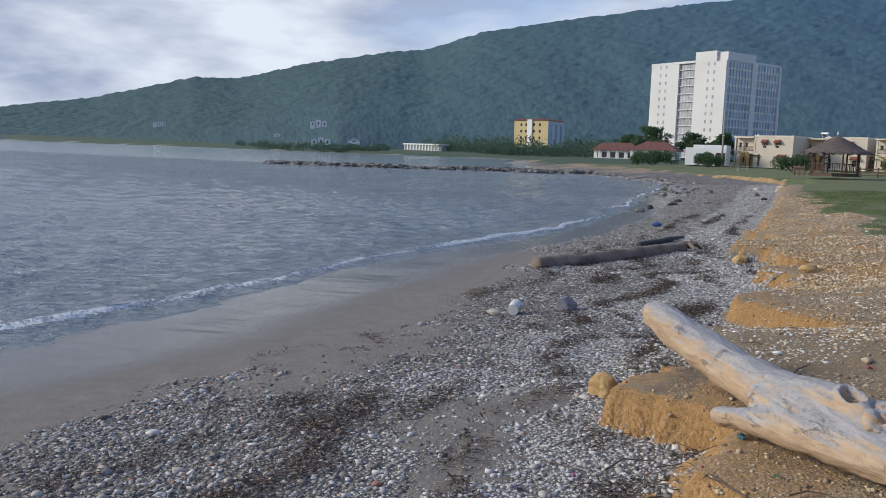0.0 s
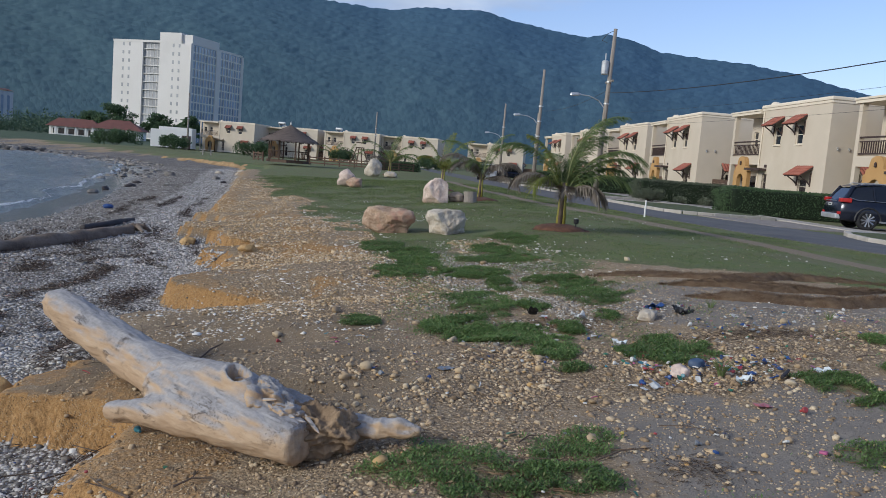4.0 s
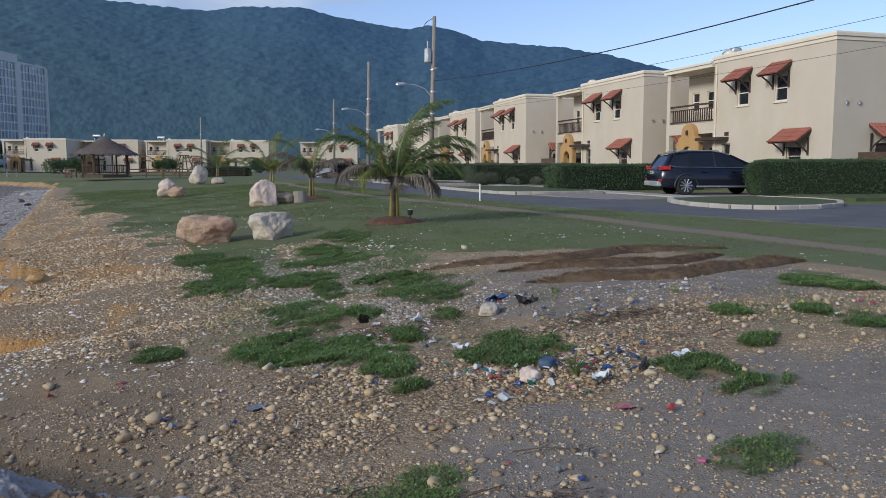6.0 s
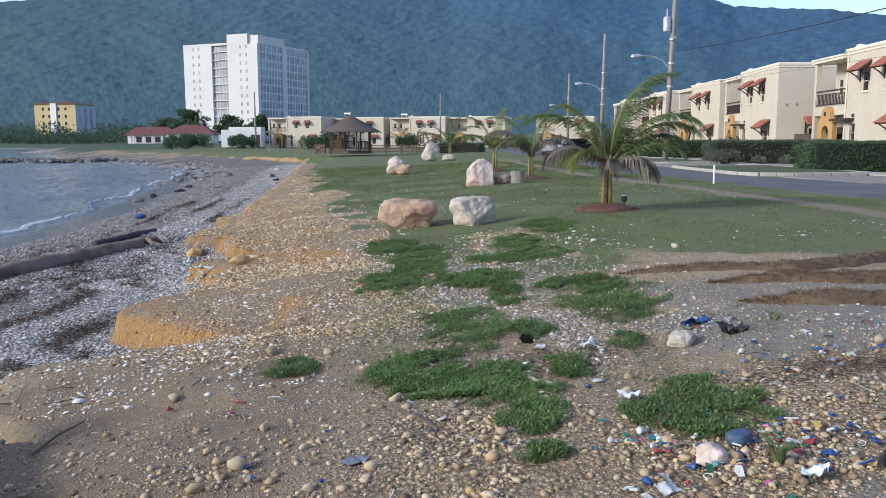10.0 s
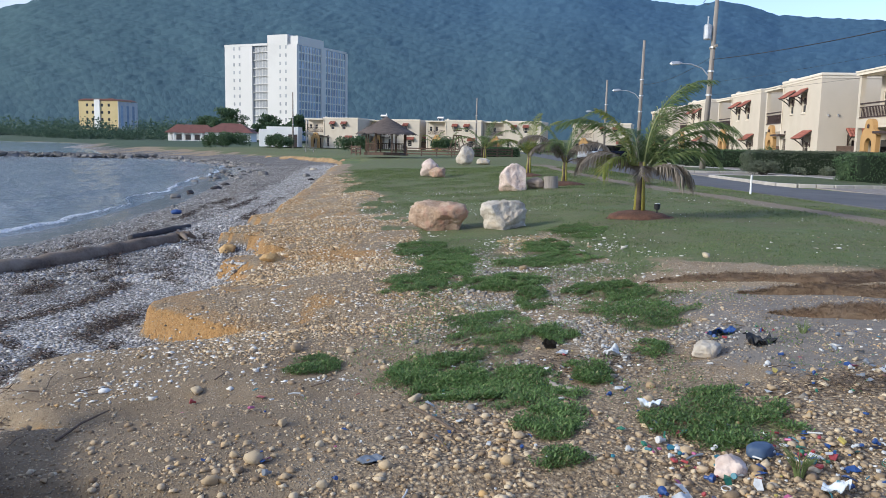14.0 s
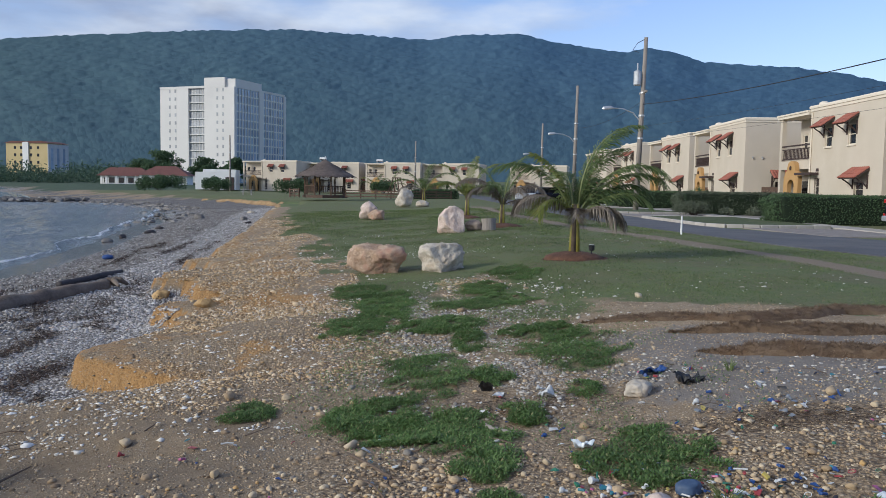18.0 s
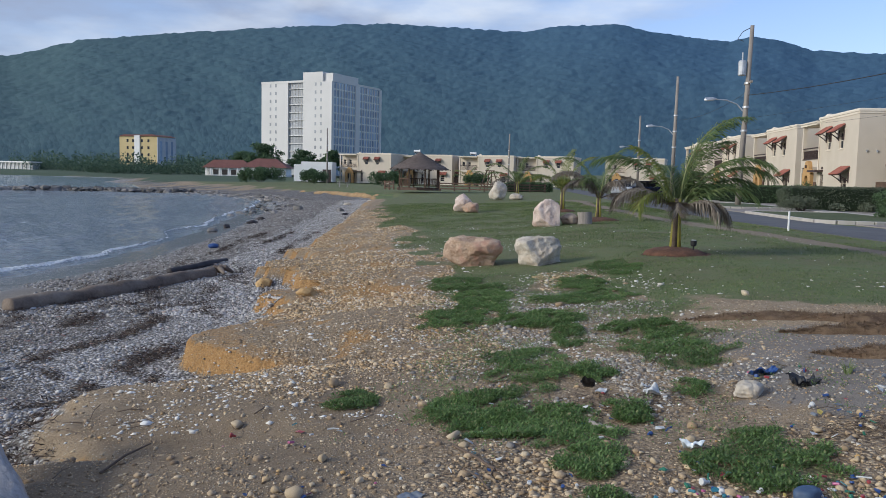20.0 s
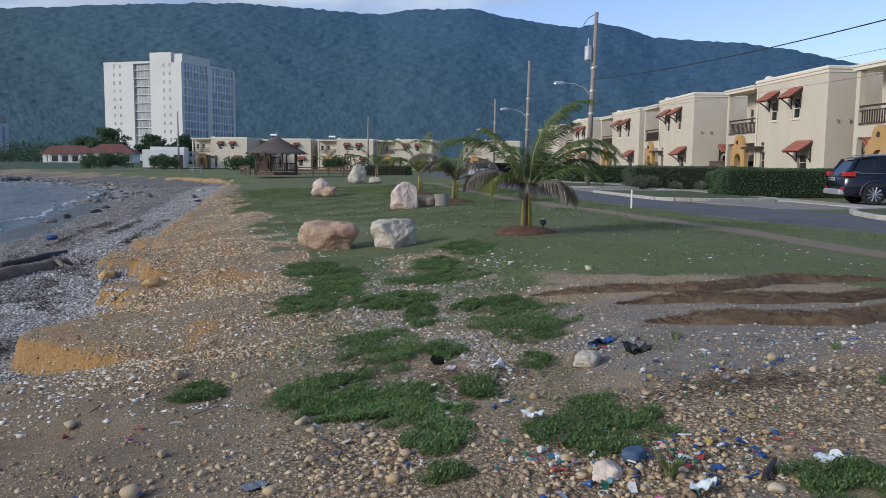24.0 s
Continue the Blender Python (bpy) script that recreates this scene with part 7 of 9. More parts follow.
rock("boulder", -0.85, 54.0, (0.62, 0.6, 0.72), ROCKWHITE, "white boulder far down the lawn", 33)
rock("boulder", 0.35, 53.6, (0.45, 0.3, 0.25), ROCKWHITE, "small white rock far down the lawn", 34)
stump = thing("stump", pose(2.12, 23.5, hz(2.12, 23.5)), "short grey weathered tree stump standing on the lawn", "stump", mesh=MB().tube([(0, 0, -0.05), (0.01, 0, 0.15), (0.0, 0.01, 0.34)], [0.23, 0.21, 0.215], 18), material=POLEWOOD)


# ---- palms ----
def frond(parent, base, az, rise, length, droop, mat_, leaf=0.5, n=44, dry=0.0, bend=0.0):
    """One feather leaf: a curved rib with two rows of narrow leaflets."""
    pts, p, e, a = [], Vector(base), rise, az
    k = 14
    for i in range(k + 1):
        pts.append(p.copy())
        p = p + Vector((math.cos(a) * math.cos(e), math.sin(a) * math.cos(e), math.sin(e))) * length / k
        e -= droop / k * (0.35 + 1.3 * i / k)
        a += bend / k
    rib = part("frond", MB().tube(pts, list(np.linspace(0.017, 0.003, k + 1) * (length / 1.6)), 6), RIB if dry < 0.5 else HUSK, parent, "", None, True)
    mb = MB()
    for i in range(n):
        s = 0.10 + 0.90 * (i + R.uniform(-0.3, 0.3)) / n
        s = min(max(s, 0.08), 0.995)
        j = min(int(s * k), k - 1)
        c = pts[j].lerp(pts[j + 1], s * k - j)
        d = (pts[j + 1] - pts[j]).normalized()
        up = Vector((0, 0, 1)) - d * d.z
        up = up.normalized() if up.length > 0.05 else Vector((-math.cos(a), -math.sin(a), 0))
        sd = d.cross(up)
        ll = leaf * (math.sin(math.pi * (0.12 + 0.80 * s)) ** 0.7) * R.uniform(0.75, 1.1)
        for q in (-1, 1):
            fwd = R.uniform(0.7, 1.25)
            v1 = (sd * q * R.uniform(0.45, 0.95) + d * fwd + up * R.uniform(-0.10, 0.30) * (1 - dry)).normalized()
            hang = Vector((0, 0, -1)) * (0.45 + 0.8 * dry + R.uniform(0, 0.6))
            a0, a1 = c, c + v1 * ll * 0.5 + hang * ll * 0.12
            a2 = c + v1 * ll * (0.90 - 0.3 * dry) + hang * ll * 0.48
            wv = d * 0.0085 * (0.6 + leaf)
            o = len(mb.v)
            mb.v += [tuple(a0 - wv * 0.5), tuple(a0 + wv * 0.5), tuple(a1 + wv), tuple(a1 - wv), tuple(a2)]
            mb.f += [(o, o + 1, o + 2, o + 3), (o + 3, o + 2, o + 4)]
    me = bpy.data.meshes.new("leaf_blade")
    me.from_pydata(mb.v, [], mb.f)
    part("leaf_blade", me, mat_, rib)
    return rib


def palm(m, fronds, label, scale=1.0, leaf=0.5, mound=0.55, stalks=5):
    t = thing("palm", m, label, "palm tree", "young coconut palms")
    part("mound", MB().lathe([(mound, -0.05), (mound * 0.93, 0.025), (mound * 0.7, 0.075), (mound * 0.35, 0.11), (0.02, 0.12)], 28), MULCH, t, "ring of red-brown soil", None, True)
    for k in range(stalks):
        a = 2 * math.pi * k / stalks + 0.4
        r0, r1 = 0.058 * scale, 0.04 * scale
        part("leaf_base", MB().tube([(math.cos(a) * r0, math.sin(a) * r0, 0.05), (math.cos(a) * r0 * 0.8, math.sin(a) * r0 * 0.8, 0.45 * scale), (math.cos(a) * r1, math.sin(a) * r1, 0.95 * scale)], [0.05 * scale, 0.045 * scale, 0.03 * scale], 8), STALK if k % 3 else HUSK, t, "", None, True)
    for az, rise, L, droop, kind, bend in fronds:
        a = radians(az)
        mat_ = {"g": FROND, "y": FRONDYELLOW, "d": FRONDDRY}[kind]
        frond(t, (math.cos(a) * 0.05 * scale, math.sin(a) * 0.05 * scale, 0.74 * scale), a, radians(rise), L * scale, radians(droop), mat_, leaf * scale, 96, 0.75 if kind == "d" else 0.15, radians(bend))
    return t


# azimuth 0 points to the houses, 90 along the shore away from the viewer
palm(pose(2.84, 14.15, hz(2.84, 14.15)), [(8, 89, 2.20, 100, "g", 0), (20, 84, 1.95, 78, "g", 0), (30, 76, 1.75, 80, "g", 0), (-4, 66, 2.0, 122, "g", 0), (3, 58, 1.9, 112, "g", 0), (186, 66, 1.85, 108, "g", 0), (12, 50, 1.55, 92, "g", 6), (-14, 44, 1.35, 95, "g", 0), (170, 78, 1.35, 62, "y", 0),
     (216, 48, 1.10, 140, "y", 0), (192, 48, 1.25, 118, "d", 0), (-40, 40, 0.85, 120, "d", 0), (-100, 42, 0.70, 130, "d", 0), (95, 66, 1.5, 95, "g", 0),
     (60, 62, 1.5, 105, "g", 0), (-8, 36, 0.85, 110, "d", 0)],
     "young coconut palm with green and dried fronds in a soil ring", leaf=0.58)
light = thing("garden_spotlight", pose(3.10, 13.95, hz(3.10, 13.95) + 0.09), "small black garden spotlight beside the palm", "garden light")
part("stake", MB().tube([(0, 0, -0.09), (0, 0, 0.06)], 0.012, 6), PLASTICBLACK, light)
part("lamp_head", MB().lathe([(0.035, 0.04), (0.05, 0.06), (0.055, 0.13), (0.045, 0.14)], 12), PLASTICBLACK, light)
part("lens", MB().lathe([(0.043, 0.141), (0.04, 0.15)], 12), P_WHITE, light)
palm(pose(2.75, 25.7, hz(2.75, 25.7)), [(30, 84, 2.3, 85, "g", 0), (160, 78, 2.3, 115, "g", 0), (-10, 76, 2.3, 115, "g", 0), (185, 66, 2.0, 130, "d", 0), (210, 56, 1.7, 135, "d", 0), (0, 60, 1.8, 135, "d", 0), (-60, 60, 1.6, 140, "d", 0), (-120, 60, 1.7, 130, "g", 0), (90, 55, 1.8, 120, "g", 0), (-30, 25, 1.6, 100, "d", 0), (230, 60, 1.6, 125, "d", 0)],
     "young coconut palm with drooping dry fronds", 0.95, 0.5, 0.7)
palm(pose(2.05, 32.7, hz(2.05, 32.7)), [(60, 86, 1.9, 60, "y", 0), (10, 76, 1.9, 75, "y", 0), (165, 78, 1.8, 75, "y", 0), (200, 62, 1.4, 110, "y", 0), (-20, 60, 1.5, 100, "g", 0), (-90, 55, 1.3, 110, "y", 0), (100, 60, 1.5, 110, "g", 0), (30, 50, 1.5, 105, "y", 0)],
     "young coconut palm with yellow-green upright fronds", 1.05, 0.5, 0.6)
palm(pose(0.5, 64.0, hz(0.5, 64)), [(60, 82, 2.2, 80, "g", 0), (10, 64, 2.3, 105, "g", 0), (165, 66, 2.3, 100, "g", 0), (195, 48, 2.2, 105, "g", 0), (-15, 44, 2.2, 110, "g", 0), (-90, 55, 1.8, 115, "g", 0), (100, 60, 1.8, 110, "g", 0), (30, 34, 2.1, 90, "g", 0), (215, 30, 2.0, 95, "d", 0), (-50, 40, 2.0, 100, "g", 0)],
     "young coconut palm far down the lawn", 1.35, 0.55, 0.6)
palm(pose(-5.0, 150.0, 0.35), [(60, 82, 2.2, 80, "g", 0), (10, 64, 2.3, 105, "g", 0), (165, 66, 2.3, 100, "g", 0), (195, 48, 2.2, 105, "y", 0), (-15, 44, 2.2, 110, "g", 0), (-90, 55, 1.8, 115, "g", 0)], "low palm in front of a house", 1.5, 0.6, 0.6)
palm(pose(-8.0, 150.0, 0.35), [(40, 82, 2.2, 80, "g", 0), (10, 64, 2.3, 105, "g", 0), (165, 66, 2.3, 100, "y", 0), (195, 48, 2.2, 105, "g", 0), (-15, 44, 2.2, 110, "g", 0), (-90, 55, 1.8, 115, "g", 0)], "low palm in front of a house", 1.5, 0.6, 0.6)


# ---- driftwood trunk ----
def gnarl(name, pts, radii, mat_, parent, label="", n=40, rough=0.1, seed=1, squash=None, hollow=None, steps=70, freq=1.0):
    """A weathered trunk: a smooth tube through the points, swollen and grooved by noise."""
    pts, off = [Vector(p) for p in pts], Vector((seed * 7.3, seed * 1.7, 0))
    ss = np.linspace(0, len(pts) - 1, len(pts))

    def at(s):
        i = min(int(s), len(pts) - 2)
        p0, p1, p2, p3 = pts[max(i - 1, 0)], pts[i], pts[i + 1], pts[min(i + 2, len(pts) - 1)]
        f = s - i
        return 0.5 * ((2 * p1) + (p2 - p0) * f + (2 * p0 - 5 * p1 + 4 * p2 - p3) * f * f + (3 * p1 - p0 - 3 * p2 + p3) * f ** 3)
    mb, side = MB(), None
    for j in range(steps + 1):
        s = (len(pts) - 1) * j / steps
        c = at(s)
        d = (at(min(s + 0.02, len(pts) - 1.0)) - at(max(s - 0.02, 0))).normalized()
        side = Vector((0, 0, 1)) if side is None else side
        side = (side - d * side.dot(d)).normalized()
        lat = d.cross(side)
        r = float(np.interp(s, ss, [q[0] if hasattr(q, "__len__") else q for q in radii]))
        rz = float(np.interp(s, ss, [q[1] if hasattr(q, "__len__") else q for q in radii]))
        for k in range(n):
            a = 2 * math.pi * k / n
            u = lat * math.cos(a) * r + side * math.sin(a) * rz
            q = c + u
            w = 1 + rough * (1.5 * noise.noise(q * 2.2 * freq + off) + 0.8 * noise.noise(q * 6 * freq + off)) + rough * 0.35 * noise.noise(Vector((a * 5, s * 1.5, seed))) + rough * 0.25 * noise.noise(q * 26 + off)
            q = c + u * w
            if hollow is not None:
                h = (q - Vector(hollow[0])).length / hollow[1]
                if h < 1:
                    q = q - (q - c).normalized() * (1 - h * h) * hollow[2]
            mb.v.append(tuple(q))
    for j in range(steps):
        for k in range(n):
            a, b = j * n + k, j * n + (k + 1) % n
            mb.f.append((a, b, b + n, a + n))
    for ring, flip in ((0, 1), (steps, 0)):
        o = len(mb.v)
        cc = sum((Vector(mb.v[ring * n + k]) for k in range(n)), Vector()) / n
        mb.v.append(tuple(cc))
        for k in range(n):
            a, b = ring * n + k, ring * n + (k + 1) % n
            mb.f.append((b, a, o) if flip else (a, b, o))
    return part(name, mb.mesh(name, True), mat_, parent, label)


dw = thing("driftwood", pose(0, 0, 0), "large bleached driftwood trunk with a torn root end", "driftwood")


def fused(name, chains, voxel, mat_, parent, label, seed, hollow=None, rough=1.0, grain=(0, 1, 0), crag=0.0):
    """Several tubes grown together into one skin, then weathered along the grain."""
    mb = MB()
    for pts, radii in chains:
        pts = [Vector(p) for p in pts]
        n = len(pts) - 1
        fine, rr = [], []
        for k in range(n * 8 + 1):
            s = k / 8
            i = min(int(s), n - 1)
            f = s - i
            p0, p1, p2, p3 = pts[max(i - 1, 0)], pts[i], pts[i + 1], pts[min(i + 2, n)]
            fine.append(0.5 * ((2 * p1) + (p2 - p0) * f + (2 * p0 - 5 * p1 + 4 * p2 - p3) * f * f + (3 * p1 - p0 - 3 * p2 + p3) * f ** 3))
            rr.append(radii[i] + (radii[i + 1] - radii[i]) * f)
        rr[0], rr[-1] = rr[0] * 0.7, rr[-1] * 0.7
        mb.tube(fine, rr, 20)
    tmp = new("fusing", mb.mesh("fusing"))
    mod = tmp.modifiers.new("skin", "REMESH")
    mod.mode, mod.voxel_size = "VOXEL", voxel
    me = bpy.data.meshes.new_from_object(tmp.evaluated_get(bpy.context.evaluated_depsgraph_get()))
    bpy.data.objects.remove(tmp)
    bm = bmesh.new()
    bm.from_mesh(me)
    for _ in range(3):
        bmesh.ops.smooth_vert(bm, verts=bm.verts, factor=0.5, use_axis_x=True, use_axis_y=True, use_axis_z=True)
    bm.normal_update()
    g, off = Vector(grain).normalized(), Vector((seed * 5.1, seed, 0))
    for q in bm.verts:
        p = q.co
        along = g * p.dot(g)
        str_ = along * 0.22 + (p - along)
        d = 0.030 * noise.noise(p * 4 + off) + 0.022 * noise.noise(str_ * 9 + off) + 0.012 * noise.noise(str_ * 24 + off) + 0.006 * noise.noise(str_ * 60 + off)
        if rough > 2:
            d += 0.005 * noise.noise(p * 30 + off) + 0.004 * noise.noise(p * 75 + off)
        d -= 0.020 * max(0.0, noise.noise(str_ * 14 + off * 2) - 0.15)
        if crag:
            d -= crag * (0.055 * abs(noise.noise(p * 9 + off)) + 0.040 * abs(noise.noise(str_ * 22 + off)) + 0.020 * abs(noise.noise(p * 55 + off)) - 0.02)
        move = q.normal * d * rough
        if hollow is not None:
            w = p - Vector(hollow[0])
            h = Vector((w.dot(g) * 0.62, w.cross(g).z, 0)).length / hollow[1]
            if w.z > -0.16 and h < 1.7:
                move = move + Vector((0, 0, 0.022 * math.exp(-((h - 1.25) / 0.28) ** 2) - (hollow[2] * (1 - h ** 4) if h < 1 else 0)))
        q.co = p + move
    bm.to_mesh(me)
    bm.free()
    me.polygons.foreach_set("use_smooth", [True] * len(me.polygons))
    me.materials.clear()
    return part(name, me, mat_, parent, label)


fused("trunk", [([(-3.42, 4.46, 0.21), (-3.18, 4.18, 0.19), (-2.73, 3.76, 0.08), (-2.29, 3.26, 0.04), (-2.04, 2.86, 0.11), (-1.78, 2.58, 0.18), (-1.58, 2.42, 0.17), (-1.42, 2.32, 0.10)], [0.095, 0.135, 0.16, 0.16, 0.15, 0.125, 0.10, 0.07]),
                ([(-2.52, 2.88, -0.11), (-2.28, 2.76, -0.04), (-1.95, 2.54, 0.02), (-1.60, 2.30, 0.04), (-1.32, 2.13, 0.04)], [0.05, 0.085, 0.12, 0.13, 0.115]),
                ([(-2.28, 3.00, 0.03), (-1.98, 2.68, 0.06), (-1.62, 2.40, 0.08), (-1.40, 2.24, 0.05)], [0.11, 0.15, 0.14, 0.10])],
      0.0125, DRIFT, dw, "smooth bleached trunk with a split root face", 3, ((-1.71, 2.47, 0.30), 0.048, 0.30), 0.62, (-0.67, 0.74, 0))
fused("splinter_ridge", [([(-1.72, 2.58, 0.22), (-1.56, 2.42, 0.24), (-1.44, 2.30, 0.19), (-1.36, 2.22, 0.10)], [0.04, 0.055, 0.06, 0.045]), ([(-1.60, 2.36, 0.20), (-1.46, 2.26, 0.12), (-1.40, 2.16, 0.04)], [0.05, 0.06, 0.05])], 0.010, DRIFT, dw, "jagged splintered ridge", 8, None, 1.3, (-0.67, 0.74, 0), 1.2)
fused("root", [([(-1.92, 2.74, 0.13), (-1.70, 2.60, 0.165), (-1.49, 2.51, 0.150), (-1.31, 2.44, 0.125), (-1.14, 2.36, 0.085), (-1.01, 2.31, 0.075), (-0.86, 2.255, 0.095), (-0.72, 2.20, 0.105)], [0.05, 0.06, 0.065, 0.065, 0.058, 0.05, 0.040, 0.030])], 0.010, DRIFT, dw, "long greyed root running out from the trunk", 6, None, 1.2, (0.9, -0.4, 0), 0.35)
for k in range(34):
    f_ = R.uniform(0, 1)
    q_ = Vector((-1.70 + 0.36 * f_ + R.normal() * 0.03, 2.53 - 0.34 * f_ + R.normal() * 0.03, 0.245 - 0.13 * f_ * f_))
    g_ = Vector((0.62 + R.normal() * 0.12, -0.66 + R.normal() * 0.12, -0.12 + R.normal() * 0.22)) * float(R.uniform(0.05, 0.12))
    w_ = float(R.uniform(0.009, 0.022))
    part("splinter", MB().tube([q_ - g_ * 0.6, q_, q_ + g_ * 0.7, q_ + g_], [w_ * 0.5, w_, w_ * 0.7, w_ * 0.12], 6, squash=0.5), DRIFTRAW if k % 3 == 0 else DRIFT, dw)
fused("root_clump", [([(-1.48, 2.32, 0.03), (-1.28, 2.29, 0.05), (-1.06, 2.27, 0.05)], [0.165, 0.16, 0.115])], 0.009, DRIFTRAW, dw, "crumbling brown root clump", 5, None, 1.0, (0.9, -0.4, 0.1), 1.3)

for nm, pts, rad, mat_, lab, sd in (("log", [(-7.98, 12.05, -0.64), (-7.35, 13.3, -0.60), (-6.75, 14.9, -0.56), (-6.25, 16.3, -0.51)], [0.165, 0.16, 0.15, 0.13], OLDLOG, "long brown driftwood log on the gravel", 21),
                                    ("log", [(-7.5, 17.05, -0.60), (-7.2, 18.3, -0.58), (-7.05, 19.4, -0.56)], [0.07, 0.09, 0.05], CHARRED, "blackened driftwood log near the waterline", 22),
                                    ("branch", [(-2.25, 1.02, -0.42), (-1.85, 1.25, -0.36), (-1.55, 1.55, -0.30)], [0.05, 0.045, 0.03], DRIFT, "pale broken branch lying on the gravel", 23),
                                    ):
    t = thing(nm, pose(0, 0, 0), lab, "driftwood", "washed-up timber")
    gnarl("trunk", pts, rad, mat_, t, "", 22, 0.17, sd, steps=54)
rt = thing("root_stump", pose(-6.1, 16.4, -0.52), "small gnarled root on the end of a log", "driftwood", "washed-up timber")
for k in range(4):
    part("root", MB().tube([(0, 0, 0.08), (0.12 * math.cos(k * 1.7), 0.12 * math.sin(k * 1.7), 0.12), (0.26 * math.cos(k * 1.7 + 0.3), 0.26 * math.sin(k * 1.7 + 0.3), 0.02)], [0.09, 0.06, 0.03], 8), OLDLOG, rt)

# bucket and sack on the gravel
bk = thing("bucket", pose(-6.17, 7.45, hz(-6.17, 7.45) + 0.085, 0, 80, 100), "white plastic bucket lying on its side", "bucket")
pr = [(0.075, -0.10), (0.088, 0.08), (0.094, 0.08), (0.094, 0.095), (0.083, 0.095), (0.07, -0.09)]
ty = MB().lathe(pr, 24)
part("shell", ty, P_WHITE, bk)
part("label_patch", MB().box(-0.03, 0.03, -0.092, -0.080, -0.04, 0.03), P_YELLOW, bk)
rock("sack", -5.62, 7.95, (0.15, 0.12, 0.12), SACK, "crumpled grey-blue sack half buried in gravel", 61, "beach litter", 0.25, 30, "sack", 7)
rock("stone_block", -6.45, 7.35, (0.10, 0.06, 0.05), ROCKWHITE, "small grey stone beside the bucket", 62, "loose stones", 0.2, 0, "stone", 4, 3)
rock("clay_lump", -3.72, 4.25, (0.14, 0.12, 0.13), surface("ochre_clay", (0.30, 0.18, 0.07), (0.56, 0.38, 0.17), 6.0, 0.95, 0.9, 0.03, 30.0), "rounded lump of ochre clay beside the trunk", 63, "clay lumps", 0.2, 0, "clay lump", 3, 4)
for v, u, s, sd in ((-3.0, 11.6, 0.16, 64), (-3.4, 10.6, 0.14, 66), (-4.7, 14.9, 0.2, 67), (-2.9, 7.6, 0.12, 69), (-2.2, 3.0, 0.10, 70)):
    rock("clay_lump", v, u, (s * 1.1, s * 0.8, s * 0.55), bpy.data.materials["ochre_clay"], "crumbling lump of ochre clay fallen from the bank", sd, "clay lumps", 0.34, sd * 20, "clay lump", 9, 4, block=3.0)
for v, u, s, sd in ((-12.3, 37.4, 0.45, 71), (-12.4, 32.5, 0.42, 72), (-12.7, 35.0, 0.4, 73), (-14.3, 53, 0.8, 74), (-13.0, 41, 0.4, 75), (-11.0, 39, 0.3, 76), (-9.2, 44, 0.35, 77), (-10.5, 49, 0.5, 78)):
    rock("rock", v, u, (s * 0.62, s * 0.42, s * 0.26), CHARRED if sd % 2 else ROCKDARK, "dark weedy rock at the water's edge", sd, "shore rocks", 0.25, sd * 31, "rock", 4, 3)
for v, u, s, sd in ((-10.5, 58, 0.5, 81), (-12.5, 61, 0.45, 82), (-11.6, 66, 0.6, 83)):
    rock("rock", v, u, (s * 0.75, s * 0.55, s * 0.3), ROCKWHITE, "pale rock on the far beach", sd, "shore rocks", 0.25, sd * 31, "rock", 4, 3)
rock("litter_lump", -9.05, 23.8, (0.16, 0.12, 0.08), P_BLUE, "blue plastic drum fragment on the gravel", 91, "beach litter", 0.1, 30, "plastic", 2, 3)


# ---- breakwater ----
def rubble(name, n, line_s, lv, lu, wide, deep, size, lift, mat_, label, category):
    """Loose rocks heaped along a line."""
    s = R.uniform(0, 1, n)
    v, u = np.interp(s, line_s, lv) + R.normal(0, wide, n), np.interp(s, line_s, lu) + R.normal(0, deep, n)
    m = turns(n) * (size[:, None] * R.uniform(0.65, 1.2, (n, 3)))[:, None, :]
    z = np.maximum(height(v, u), SEA - 0.15) + lift(n)
    w = np.einsum("nij,nkj->nki", m, np.clip(ICO_V, -0.66, 0.66)[None] * (1 + R.uniform(-0.34, 0.34, (n, 12, 1)))) * np.array([1.15, 1.15, 0.6]) + np.stack([v, u, z], -1)[:, None, :]
    f = ICO_F[None] + (np.arange(n) * 12)[:, None, None]
    me = np_mesh(name, w.reshape(-1, 3), f.reshape(-1, 3))
    me.polygons.foreach_set("use_smooth", [False] * len(me.polygons))
    me.transform(ST)
    me.materials.append(mat_)
    tagged(new(name, me), label, category, kind="stuff")


ROCKSHORE = surface("pale_shore_rock", (0.16, 0.145, 0.125), (0.38, 0.345, 0.30), 0.9, 0.9, 0.7, 0.08, 6.0, vary=0.35, island=True, dirt=(0.14, 0.12, 0.10))
rubble("breakwater", 1500, [0, 0.3, 0.6, 1.0], [-82, -64, -52, -41], [83, 88, 96, 96], 0.7, 0.9, np.minimum(R.gamma(3, 0.11, 1500) + 0.15, 0.75), lambda n: R.uniform(-0.1, 0.45, n), ROCKDARK, "low rubble breakwater of dark rocks", "breakwater")
rubble("shore_rubble", 1400, [0, 0.35, 0.7, 1.0], [-58, -40, -29, -22], [106, 97, 84, 74], 1.6, 1.8, np.minimum(R.gamma(2.0, 0.05, 1400) + 0.05, 0.42), lambda n: R.uniform(-0.05, 0.12, n), ROCKSHORE, "pale broken rocks strewn along the far shore", "rocks")
rubble("shore_rubble", 150, [0, 0.5, 1.0], [-31, -22, -15], [80, 66, 46], 0.8, 2.5, np.minimum(R.gamma(2.0, 0.05, 150) + 0.05, 0.3), lambda n: R.uniform(-0.03, 0.06, n), ROCKDARK, "dark weedy rocks along the far waterline", "rocks")


